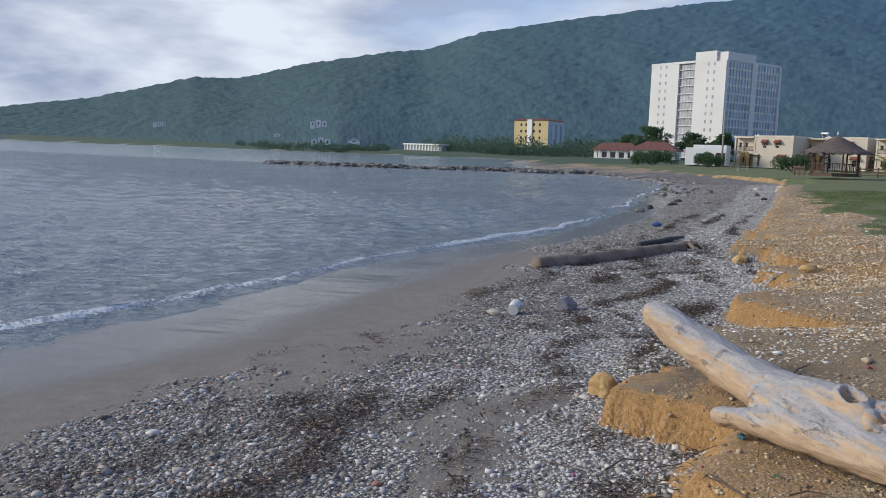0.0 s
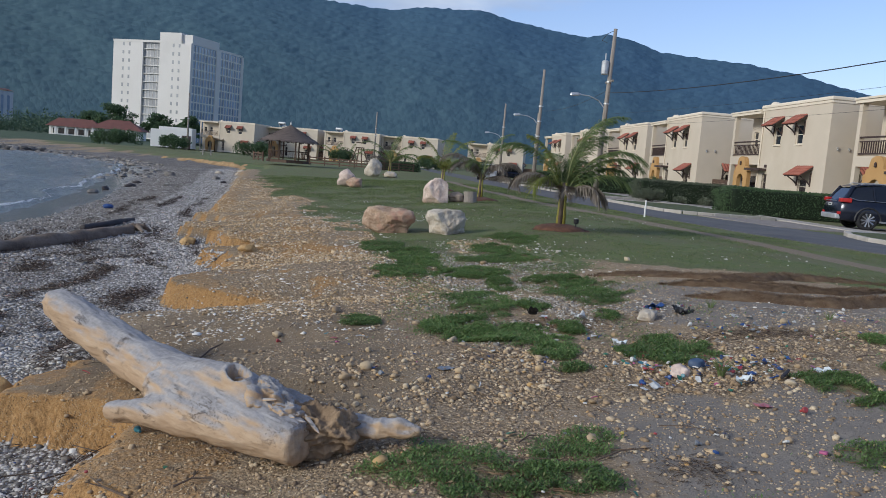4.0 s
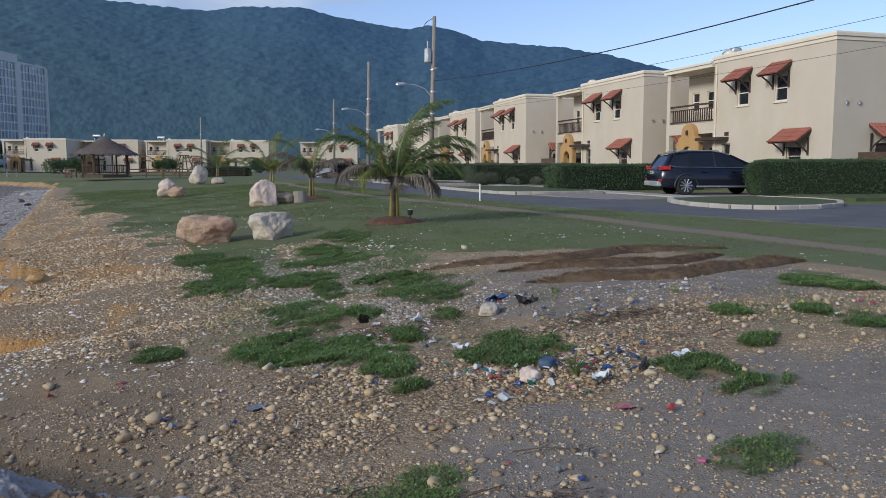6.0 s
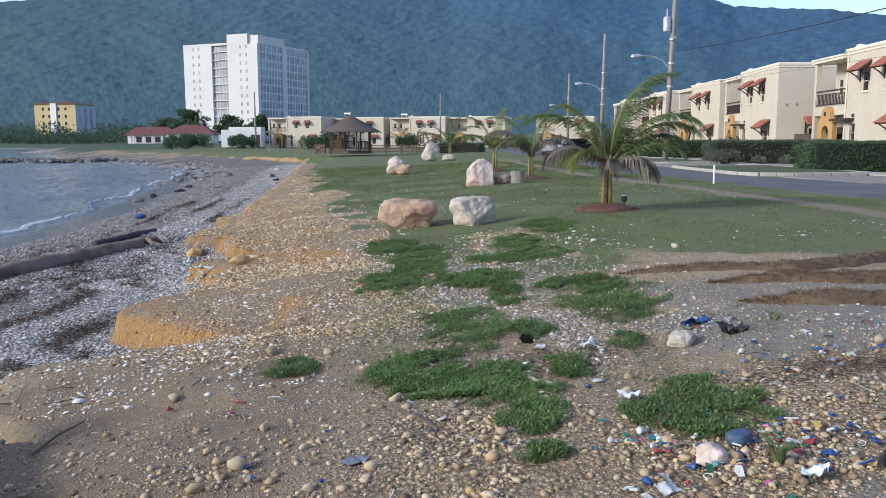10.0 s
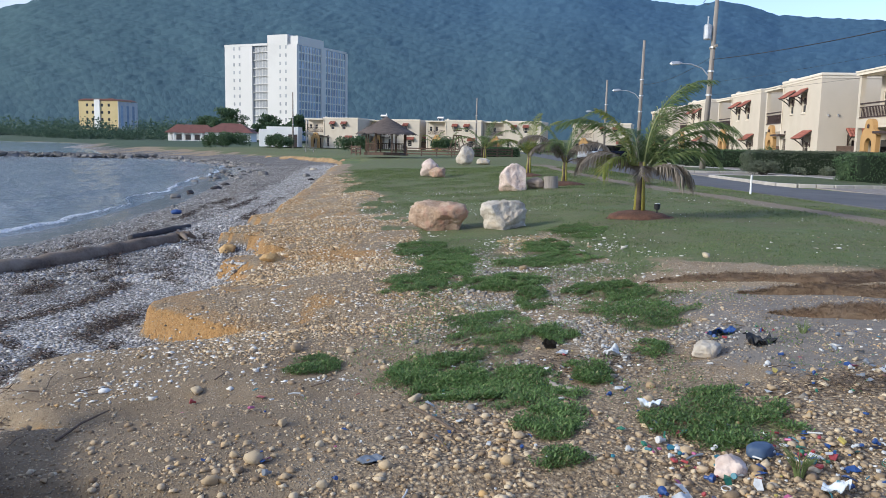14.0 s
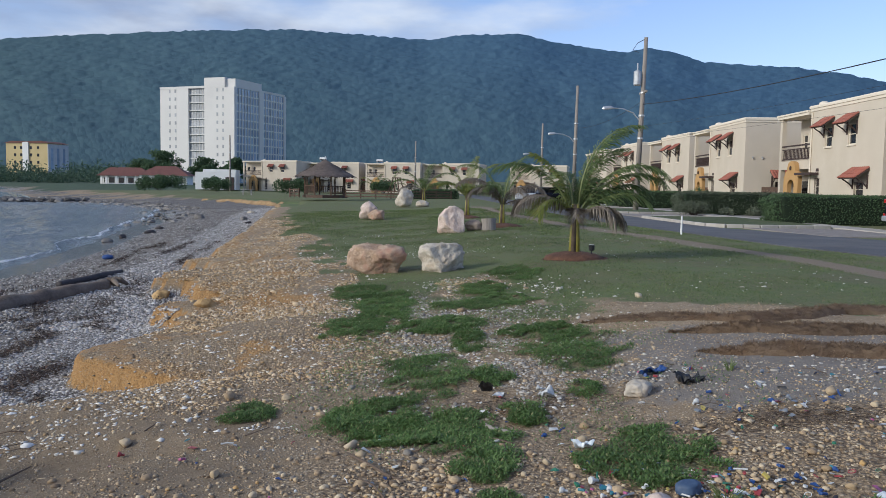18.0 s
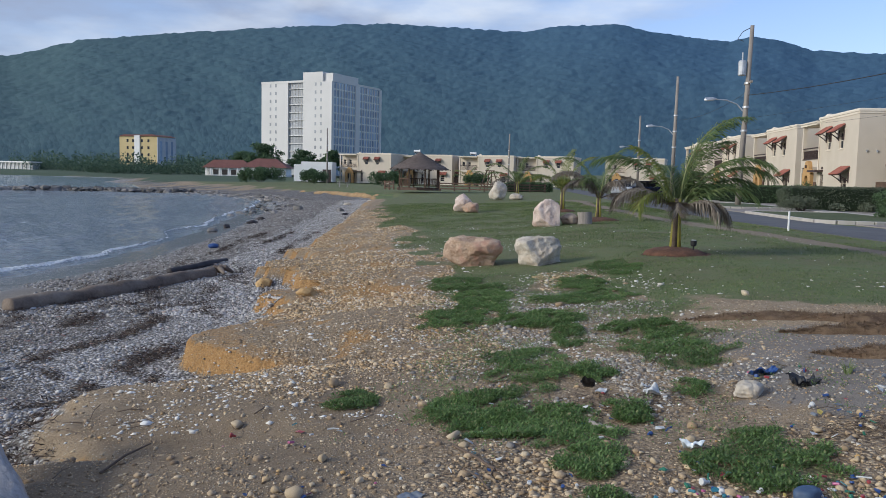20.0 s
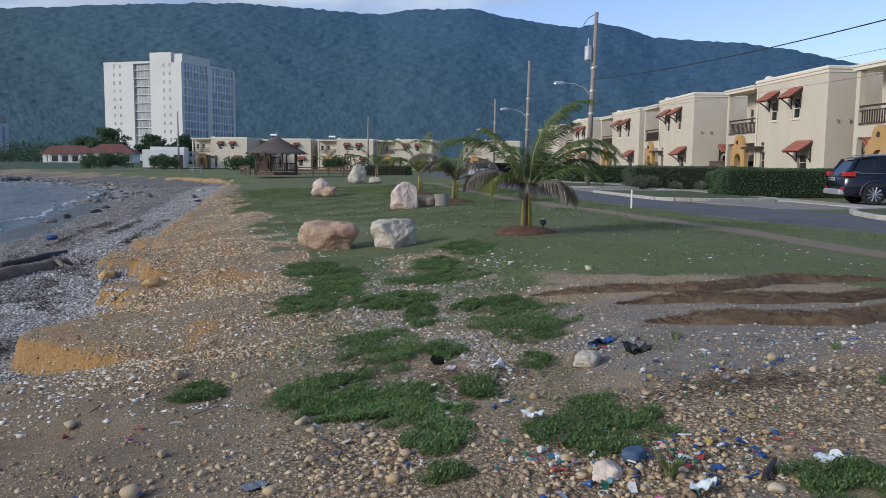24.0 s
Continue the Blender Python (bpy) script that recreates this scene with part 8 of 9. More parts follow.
# ---- dried seaweed banks ----
def weed_bank(pts, width, hgt, label, seed):
    t = thing("seaweed_bank", pose(0, 0, 0), label, "seaweed", "banks of dry seaweed")
    mb, n, steps = MB(), 22, 120
    P = np.array(pts, float)
    cum = np.concatenate([[0], np.cumsum(np.hypot(*np.diff(P, axis=0).T))])
    for j in range(steps + 1):
        s = cum[-1] * j / steps
        v, u = np.interp(s, cum, P[:, 0]), np.interp(s, cum, P[:, 1])
        v2, u2 = np.interp(min(s + 0.05, cum[-1]), cum, P[:, 0]), np.interp(min(s + 0.05, cum[-1]), cum, P[:, 1])
        v1, u1 = np.interp(max(s - 0.05, 0), cum, P[:, 0]), np.interp(max(s - 0.05, 0), cum, P[:, 1])
        dx, dy = v2 - v1, u2 - u1
        L = math.hypot(dx, dy) or 1
        nx, ny = -dy / L, dx / L
        end = min(1, 5 * j / steps, 5 * (steps - j) / steps) ** 0.5
        for k in range(n + 1):
            f = 2 * k / n - 1
            w = width * (0.9 + 0.35 * noise.noise((s * 1.2, seed, 0))) * end
            x, y = v + nx * w * f, u + ny * w * f
            prof = max(0, 1 - abs(f) ** 3.4)
            z = hz(x, y) - 0.02 + hgt * end * prof * (0.9 + 0.30 * noise.noise((x * 1.8, y * 1.8, seed))) + 0.022 * prof * noise.noise((x * 9, y * 9, seed)) + 0.016 * prof * noise.noise((x * 30, y * 30, seed))
            mb.v.append((x, y, z))
    for j in range(steps):
        for k in range(n):
            a = j * (n + 1) + k
            mb.f.append((a, a + 1, a + n + 2, a + n + 1))
    part("bank", mb.mesh("bank", True), WEED, t)
    # loose strands
    q = np.array(mb.v)
    pick = q[R.integers(0, len(q), 15000)] + R.normal(0, 0.006, (15000, 3))
    tagged(part("straw", leaf_mesh("straw", pick, np.full(15000, 0.022), 0.35, NARROW_V), STRAW, t), kind="stuff")


weed_bank([(1.62, 7.80), (2.1, 7.66), (2.6, 7.55), (3.15, 7.35), (3.8, 7.62), (4.3, 7.92), (5.1, 7.98), (5.8, 7.90)], 0.17, 0.085, "bank of dry brown seaweed along the lawn", 1)
weed_bank([(2.25, 6.92), (2.8, 6.86), (3.4, 6.78), (4.3, 6.82), (5.3, 7.30)], 0.15, 0.085, "bank of dry brown seaweed along the lawn", 2)
weed_bank([(2.2, 6.05), (2.5, 5.96), (3.0, 5.95), (3.7, 5.86), (4.7, 6.22), (5.88, 6.56)], 0.17, 0.105, "bank of dry brown seaweed along the lawn", 3)

# ---- green cover ----
def creeper_patches():
    """Each patch of creeping plants is a thing: stems hidden under many small leaves."""
    for i, (pu, pv, ru, rv) in enumerate(PATCHES):
        n = int(min(20000, (34000 if pu > 2.3 else 15000) * math.pi * ru * rv))
        a, r = R.uniform(0, 2 * np.pi, n * 2), np.sqrt(R.uniform(0, 1, n * 2)) * 1.3
        v, u = pv + np.cos(a) * r * rv, pu + np.sin(a) * r * ru
        keep = (patch_amount(v, u) * step(fbm(v * 7, u * 7, 91, 3), 0.26, 0.60) > R.uniform(0.04, 0.95, len(v)))
        v, u = v[keep][:n], u[keep][:n]
        if len(v) < 20:
            continue
        lump = 0.010 + 0.040 * fbm(v * 4, u * 4, 93, 3) * np.clip(patch_amount(v, u), 0, 1)
        z = height(v, u) + lump * R.uniform(0.2, 1.1, len(v))
        t = thing("creeping_plant", pose(0, 0, 0), "low mat of bright green creeping beach plant", "ground cover", "patches of creeping plants")
        part("leaves", leaf_mesh("leaves", np.stack([v, u, z], -1), np.full(len(v), 0.021), 0.45, CREEP_V), CREEPER, t)
        # runners creeping out of the mat over the soil
        mb = MB()
        for k in range(6 + int(20 * ru * rv)):
            a = float(R.uniform(0, 2 * np.pi))
            pts, x, y = [], pv + math.cos(a) * rv * 0.5, pu + math.sin(a) * ru * 0.5
            for _ in range(6):
                pts.append((x, y, hz(x, y) + 0.008))
                x, y, a = x + math.cos(a) * rv * 0.13, y + math.sin(a) * ru * 0.13, a + float(R.normal() * 0.35)
            mb.tube(pts, [0.004, 0.004, 0.0035, 0.003, 0.0025, 0.0015], 4)
        tagged(part("runners", mb, STALKRED, t, "thin reddish creeping stems"), kind="stuff")


creeper_patches()


def sparse_creeper():
    n = 160000
    u, v = R.uniform(1.2, 12.5, n), R.uniform(-1.8, 5.2, n)
    zone = np.clip(step(u, 3.6, 5.2) * (1 - step(v, 1.6, 2.6)) * step(v, -1.6, -0.2) + 0.6 * step(v, 2.2, 3.4) * (1 - step(u, 4.6, 5.6)) + 0.5 * (1 - step(u, 1.6, 2.4)) * (1 - step(v, 0.6, 1.6)), 0, 1)
    keep = zone * step(fbm(v * 1.8, u * 1.8, 131) + 0.35 * (fbm(v * 9, u * 9, 133, 2) - 0.5), 0.45, 0.62) > R.uniform(0.1, 1.1, n)
    v, u = v[keep][:52000], u[keep][:52000]
    me = leaf_mesh("sparse_creeper", np.stack([v, u, height(v, u) + R.uniform(0, 0.03, len(v))], -1), np.full(len(v), 0.021), 0.45, CREEP_V)
    me.transform(ST)
    me.materials.append(CREEPER)
    tagged(new("sparse_creeper", me), "thin runners of green creeping plants between stones", "ground cover", kind="stuff")


sparse_creeper()


def grass_cover():
    n = 640000
    u = 1.5 + 46 * R.uniform(0, 1, n) ** 1.9
    v = R.uniform(-8, 10.5, n)
    keep = (lawn_amount(v, u) > R.uniform(0.3, 1.0, n)) & (np.abs(v - trail_v(u)) > 0.3) & (v < road_near(u) - 0.15) & (np.hypot(v - 2.84, u - 14.1) > 0.58)
    keep = keep & (fbm(v * 1.1, u * 0.8, 125) + 0.4 * (fbm(v * 6, u * 5, 127, 2) - 0.5) > R.uniform(0.30, 0.66, n))
    v, u = v[keep][:150000], u[keep][:150000]
    z = height(v, u) - 0.004
    me = leaf_mesh("grass", np.stack([v, u, z], -1), 0.016 + 0.0011 * u, 0.9, NARROW_V)
    me.transform(ST)
    me.materials.append(BLADES)
    tagged(new("grass", me), "short patchy lawn grass", "grass", kind="stuff")


grass_cover()


# ---- loose stones ----
STONES_FAR = palette("far_beach_stones", [(0.0, (0.085, 0.075, 0.065)), (0.4, (0.20, 0.185, 0.17)), (0.8, (0.36, 0.34, 0.32)), (1.0, (0.52, 0.50, 0.48))])
STONES_PALE = palette("pale_chips", [(0.0, (0.14, 0.12, 0.10)), (0.4, (0.26, 0.235, 0.20)), (0.8, (0.40, 0.37, 0.325)), (1.0, (0.54, 0.515, 0.47))])

def beach_gravel():
    n = 150000
    u = 0.2 + 12.5 * R.uniform(0, 1, n) ** 1.7
    v = R.uniform(-9.2, -1.6, n)
    z = height(v, u)
    edge = coast(u) + 3.4 + 1.5 * (fbm(v * 0.7, u * 0.45, 41) - 0.5)
    keep = (v > edge) & (z < -0.35 + 0.06 * (fbm(v * 4, u * 4, 95) - 0.5))
    v, u = v[keep], u[keep]
    some = R.uniform(0, 1, len(v)) < np.maximum(0.12 + 0.88 * stony(v, u), step(v, scarp(u) - 2.8, scarp(u) - 2.0)) * (1 - 0.86 * sand_gap(v, u))
    v, u = v[some], u[some]
    p_dark = 0.55 * wrack_amount(v, u) + np.interp(v - scarp(u), [-5, -3, -2.0, -1.4], [0.88, 0.74, 0.36, 0.07]) + 0.9 * (fbm(v * 0.6, u * 0.4, 97) - 0.5)
    dark = R.uniform(0, 1, len(v)) < p_dark
    size = R.gamma(1.7, 0.0056, len(v)) + 0.0045
    for sel, mat_, nm, lab in ((~dark, STONES_BEACH, "gravel", "pale grey and white beach pebbles"), (dark, STONES_DARK, "dark_gravel", "dark beach pebbles mixed with seaweed scraps")):
        pebbles(nm, v[sel][:32000], u[sel][:32000], size[sel][:32000], mat_, lab, flat=0.42, coarse=0.0155)
    n = 46000
    u = 11.5 + 62 * R.uniform(0, 1, n) ** 1.9
    v = scarp(u) - R.uniform(0.1, 5.4, n) * (0.8 + 0.01 * u)
    keep = v > coast(u) + 1.6
    v, u = v[keep], u[keep]
    pale = v > scarp(u) - 2.1 * (0.8 + 0.01 * u) + 1.2 * (fbm(v, u * 0.5, 99) - 0.5)
    for sel, mat_, nm, lab in ((pale, STONES_BEACH, "far_gravel", "pale pebbles along the far beach"), (~pale, STONES_FAR, "far_gravel", "grey-brown pebbles along the far waterline")):
        pebbles(nm, v[sel], u[sel], R.gamma(3, 0.005, sel.sum()) + 0.008 + 0.0002 * u[sel], mat_, lab, coarse=0.045)


beach_gravel()


def tan_stones():
    n = 300000
    u = 1.2 + 10 * R.uniform(0, 1, n) ** 1.15
    v = R.uniform(-3.4, 5.6, n)
    big, slope, dens = stone_zones(v, u)
    some = 0.030 * np.interp(v, [-2.5, -0.5, 0.5], [1.2, 1, 0.6])
    p = np.clip(0.54 * big * dens + 0.80 * slope * dens + some, 0, 1)
    p = p * (1 - 0.85 * patch_amount(v, u)) * (1 - 0.9 * np.clip(lawn_amount(v, u), 0, 1)) * step(height(v, u), -0.36, -0.26)
    keep = R.uniform(0, 1, n) < p
    v, u, w = v[keep], u[keep], (slope / (slope + big + 0.1))[keep]
    tan_ = R.uniform(0, 1, len(v)) < w
    size = np.where(tan_, R.gamma(2.0, 0.0042, len(v)) + 0.004, (R.gamma(1.7, 0.0047, len(v)) + 0.0036) * (1 - 0.35 * step(v, 1.5, 2.2)))
    size = np.minimum(size, np.where(tan_, 0.030, 0.036))
    pebbles("stones", v[~tan_][:30000], u[~tan_][:30000], size[~tan_][:30000], STONES_TAN, "cream and tan rounded stones scattered on the soil", "stones", 0.55, 0.36, 0.012, True, 0.75)
    pebbles("ochre_stones", v[tan_][:26000], u[tan_][:26000], size[tan_][:26000], STONES_OCHRE, "small ochre stones on the eroding slope", "stones", 0.52, 0.40, 0.014, True, 0.5)
    n = 46000
    u = 9.5 + 34 * R.uniform(0, 1, n) ** 1.3
    v = scarp(u) + R.uniform(0.0, 1, n) * (4.2 + 0.05 * u)
    keep = (lawn_amount(v, u) < 0.35) & (height(v, u) > -0.26) & (R.uniform(0, 1, n) < 0.15 + step(fbm(v * 1.2, u * 0.6, 107), 0.38, 0.62))
    v, u = v[keep][:21000], u[keep][:21000]
    pebbles("far_stones", v, u, R.gamma(2.6, 0.0052, len(v)) + 0.006 + 0.00025 * u, STONES_OCHRE, "tan stones strewn along the top of the bank", "stones", 0.6, coarse=0.06)
    n = 190000
    u, v = 1.2 + 7.5 * R.uniform(0, 1, n) ** 1.4, R.uniform(-3.0, 5.5, n)
    keep = (R.uniform(0, 1, n) < 0.14 + 0.55 * step(fbm(v * 1.7, u * 1.7, 103), 0.36, 0.64)) & (height(v, u) > -0.22) & (patch_amount(v, u) < 0.5) & (lawn_amount(v, u) < 0.5)
    v, u = v[keep][:46000], u[keep][:46000]
    pebbles("grit", v, u, R.gamma(2.6, 0.0017, len(v)) + 0.0024, STONES_TAN, "fine grit and small shells on bare soil", "grit", big_share=0.0)
    n = 130000
    u, v = 4.0 + 7.7 * R.uniform(0, 1, n), R.uniform(-1.0, 4.5, n)
    p = 0.75 * step(fbm(v * 2.2, u * 1.6, 109), 0.40, 0.62) * np.maximum(np.exp(-((v - 0.7 + 0.06 * (u - 5)) / 1.0) ** 2), 0.20 * (1 - step(u, 5.2, 6.4)) * step(v, 1.0, 2.0)) * np.interp(u, [4.2, 5.4, 9.5, 11.7], [0.3, 1, 0.8, 0.1])
    keep = R.uniform(0, 1, n) < p * (1 - 0.85 * patch_amount(v, u))
    v, u = v[keep][:24000], u[keep][:24000]
    pebbles("pale_gravel", v, u, R.gamma(2.4, 0.0036, len(v)) + 0.004, STONES_PALE, "pale gravel and coral chips among creeping plants", "stones", 0.55, coarse=0.02)
    n = 22000
    u, v = 5.0 + 20 * R.uniform(0, 1, n) ** 1.4, R.uniform(-4, 6.5, n)
    p = step(fbm(v * 0.9, u * 0.9, 105), 0.44, 0.64) * np.clip(1.2 - u / 26, 0.1, 1) * (1 - 0.86 * step(v, 1.4, 2.2))
    for cv, cu, r in ((2.13, 9.71, 0.30), (0.98, 11.2, 0.6), (0.48, 11.7, 0.6), (1.03, 9.15, 0.4), (-1.4, 18, 1.2), (-0.5, 7.6, 0.5), (0.9, 7.2, 0.5), (0.4, 8.9, 0.6), (-0.6, 9.6, 0.6), (1.6, 10.6, 0.5), (-1.3, 11.6, 0.6)):
        p = np.maximum(p, 1.3 * np.exp(-((v - cv) ** 2 + (u - cu) ** 2) / r ** 2))
    keep = R.uniform(0, 1, n) < p * 0.85
    pebbles("shell_bits", v[keep], u[keep], R.gamma(3, 0.0042, keep.sum()) + 0.006, STONES_WHITE, "white coral and shell fragments in the grass", "shells", 0.4, coarse=0.05)


tan_stones()


def single_stones():
    forms = []
    for k in range(5):
        bm = bmesh.new()
        bmesh.ops.create_icosphere(bm, subdivisions=2, radius=1)
        off = Vector((k * 9.1, 3.3, k))
        planes = [(Vector(R.normal(size=3)).normalized(), float(R.uniform(0.5, 0.8))) for _ in range(8)]
        for q in bm.verts:
            for nrm, d in planes:
                over = q.co.dot(nrm) - d
                if over > 0:
                    q.co -= nrm * over * 0.95
            q.co *= 1 + 0.30 * noise.noise(q.co * 1.3 + off) + 0.14 * noise.noise(q.co * 3.1 + off)
            q.co.z *= 0.66
            q.co.y *= 0.8
        me = bpy.data.meshes.new("stone")
        bm.to_mesh(me)
        bm.free()
        me.polygons.foreach_set("use_smooth", [True] * len(me.polygons))
        me.materials.append(ONESTONE)
        forms.append(me)
    spots = [(-1.32, 5.86, 0.062), (-1.78, 5.01, 0.050), (-0.32, 4.57, 0.050), (-0.25, 4.37, 0.036), (0.97, 4.27, 0.04), (2.6, 9.1, 0.07), (0.55, 9.0, 0.06), (-1.15, 3.43, 0.046), (-1.01, 3.63, 0.055), (-0.92, 2.02, 0.055), (-0.75, 2.42, 0.06), (-1.6, 2.6, 0.05), (0.2, 2.2, 0.05)]
    while len(spots) < 250:
        v, u = R.uniform(-2.6, 4.5), R.uniform(1.6, 7.5)
        w = math.exp(-abs((u - 3.45 - 0.08 * v) / 0.68) ** 3) * (0.15 if v < -1.2 else 1.0) + 0.06 * math.exp(-((v + 1.1) / 0.8) ** 2) + 0.35 * math.exp(-((u - 4.45) / 0.4) ** 2 - ((v - 2.4) / 0.7) ** 2) + 0.03 * math.exp(-((u - 2.2) / 0.5) ** 2)
        if R.uniform() < w and hz(v, u) > -0.18 and float(patch_amount(v, u)) < 0.3:
            spots.append((v, u, 0.015 + float(R.gamma(1.5, 0.0052))))
    for k, (v, u, s) in enumerate(spots):
        ob = new("stone", forms[k % 5])
        ob.matrix_basis = ST @ pose(v, u, hz(v, u) + s * 0.34, 0, 0, float(R.uniform(0, 360))) @ Matrix.Diagonal((s, s, s, 1))
        tagged(ob, "rounded cream stone lying on the soil", "stone", "loose stones")
    w = rock("stone", 1.51, 5.13, (0.115, 0.08, 0.058), ROCKWHITE, "large white coral stone on the bare soil", 41, "loose stones", 0.22, 20, "stone", 4, 4)


single_stones()


# ---- washed-up litter ----
def litter():
    cap = MB().lathe([(0.016, 0), (0.016, 0.012), (0.014, 0.0145), (0.002, 0.015)], 14)
    ring = MB()
    ring.tube([(0.03 * math.cos(a), 0.03 * math.sin(a), 0.004) for a in np.linspace(0, 2 * math.pi, 17)], 0.004, 6)
    shard = MB().add([(-0.05, -0.02, 0.0), (0.03, -0.03, 0.012), (0.055, 0.01, 0.004), (0.0, 0.035, 0.016), (-0.04, 0.02, 0.002)], [(0, 1, 2, 3, 4)])
    shard.add([(-0.05, -0.02, -0.004), (0.03, -0.03, 0.008), (0.055, 0.01, 0.0), (0.0, 0.035, 0.012), (-0.04, 0.02, -0.002)], [(4, 3, 2, 1, 0)])
    tube_ = MB().tube([(-0.06, 0, 0.01), (0.0, 0.008, 0.016), (0.06, 0, 0.01)], 0.008, 8)
    lump = MB().box(-0.03, 0.03, -0.018, 0.018, 0, 0.022, 0.007)
    neck = MB().lathe([(0.014, 0), (0.014, 0.03), (0.03, 0.05), (0.032, 0.075), (0.029, 0.08)], 14)
    forms = {"plastic_disc": cap, "plastic_ring": ring, "plastic_shard": shard, "straw_piece": tube_, "plastic_chunk": lump, "broken_bottle": neck}
    words = {"plastic_disc": "bottle cap", "plastic_ring": "plastic ring", "plastic_shard": "plastic shard", "straw_piece": "plastic tube", "plastic_chunk": "plastic piece", "broken_bottle": "broken bottle"}
    cols = [("blue", P_BLUE, 0.24), ("white", P_WHITE, 0.34), ("teal", P_TEAL, 0.1), ("red", P_RED, 0.09), ("green", P_GREEN, 0.08), ("grey", P_GREY, 0.07), ("pink", P_PINK, 0.04), ("yellow", P_YELLOW, 0.04)]
    meshes = {}
    heaps = [(1.35, 3.38, 0.45, 0.24, 120), (1.75, 3.35, 0.45, 0.25, 40), (0.95, 3.6, 0.3, 0.4, 34), (2.3, 4.5, 0.8, 0.4, 70), (1.75, 5.5, 0.35, 0.18, 20), (2.9, 5.2, 0.9, 0.4, 26), (4.0, 4.0, 1.0, 0.6, 36), (-0.2, 3.6, 1.2, 0.9, 34), (0.3, 4.6, 0.7, 0.5, 22), (-1.4, 4.3, 0.6, 0.8, 14), (0.3, 2.2, 1.0, 0.5, 22), (-3.2, 2.4, 0.9, 0.9, 14), (0.6, 5.3, 0.4, 0.2, 8)]
    for hv, hu, sv, su, n in heaps:
        for _ in range(n):
            v, u = hv + R.normal() * sv * 0.6, hu + R.normal() * su * 0.6
            nm = str(R.choice(list(forms), p=[0.34, 0.08, 0.26, 0.12, 0.14, 0.06]))
            c = cols[int(R.choice(len(cols), p=[q[2] for q in cols]))]
            if (nm, c[0]) not in meshes:
                me = forms[nm].mesh(nm)
                me.materials.append(c[1])
                meshes[nm, c[0]] = me
            s = float(R.uniform(0.3, 0.66))
            ob = new(nm, meshes[nm, c[0]])
            ob.matrix_basis = ST @ pose(v, u, hz(v, u) + 0.014, float(R.normal() * 14) + (84 if nm == "broken_bottle" else 0), float(R.normal() * 14), float(R.uniform(0, 360))) @ Matrix.Diagonal((s, s, s, 1))
            tagged(ob, f"faded {c[0]} {words[nm]} among the stones", "plastic litter", "washed-up litter")


litter()


def sheet_scrap(name, v, u, size, mat_, label, seed, rz=0, crumple=0.25):
    """A crumpled sheet of plastic with thickness."""
    mb, n = MB(), 12
    for s in (0, -0.004):
        for i in range(n + 1):
            for j in range(n + 1):
                x, y = (i / n - 0.5) * size[0] * 0.8, (j / n - 0.5) * size[1] * 0.8
                w = 1 + 0.25 * noise.noise((x * 9, y * 9, seed))
                z = crumple * size[1] * (0.5 + noise.noise((x * 14, y * 14, seed + 3)) + 0.5 * noise.noise((x * 34, y * 34, seed)))
                mb.v.append((x * w, y * w, max(z, 0.0) + 0.006 + s))
    k = (n + 1) ** 2
    for i in range(n):
        for j in range(n):
            a = i * (n + 1) + j
            mb.f += [(a, a + n + 1, a + n + 2, a + 1), (a + k, a + k + 1, a + k + n + 2, a + k + n + 1)]
    thing(name, pose(v, u, hz(v, u), 0, 0, rz), label, "plastic litter", "washed-up litter", mb, mat_)


CLEAR = surface("cloudy_clear_plastic", (0.50, 0.54, 0.56), (0.72, 0.76, 0.78), 12.0, 0.25, 0.2, 0.003, 60.0)
sheet_scrap("plastic_sheet", 0.94, 5.24, (0.14, 0.12), P_WHITE, "white plastic scrap standing up in the soil", 1, 20, 0.5)
sheet_scrap("plastic_sheet", 0.62, 5.41, (0.13, 0.08), P_WHITE, "flat white plastic scrap", 2, 70, 0.2)
sheet_scrap("black_rag", 0.54, 5.54, (0.12, 0.10), PLASTICBLACK, "black crumpled plastic rag", 3, 0, 0.7)
sheet_scrap("black_rag", 1.88, 5.23, (0.24, 0.16), PLASTICBLACK, "black crumpled plastic rag on bare soil", 4, 10, 0.4)
sheet_scrap("clear_cup", 1.43, 3.06, (0.14, 0.11), CLEAR, "crushed clear plastic cup", 5, 60, 0.7)
sheet_scrap("clear_tray", 2.05, 3.2, (0.18, 0.12), CLEAR, "flattened clear plastic tray", 6, 20, 0.3)
sheet_scrap("plastic_wrap", 0.95, 4.15, (0.14, 0.10), CLEAR, "crumpled clear plastic wrap", 7, 40, 0.5)
sheet_scrap("plastic_sheet", 0.87, 3.10, (0.12, 0.07), P_WHITE, "white plastic scrap lying on soil", 8, 30, 0.4)
sheet_scrap("flip_flop", -0.45, 3.64, (0.16, 0.09), P_GREY, "grey foam sandal sole on the stones", 9, 50, 0.15)
rock("plastic_float", 1.27, 3.44, (0.066, 0.052, 0.040), surface("worn_blue_float", (0.045, 0.075, 0.14), (0.075, 0.115, 0.19), 12.0, 0.6, 0.3), "worn blue plastic float among the stones", 95, "washed-up litter", 0.2, 20, "float", 1, 3)
rock("coral_lump", 1.11, 3.33, (0.070, 0.060, 0.052), ROCKPALE, "pitted grey-pink coral lump on the stones", 96, "loose stones", 0.22, 0, "stone", 4, 4)
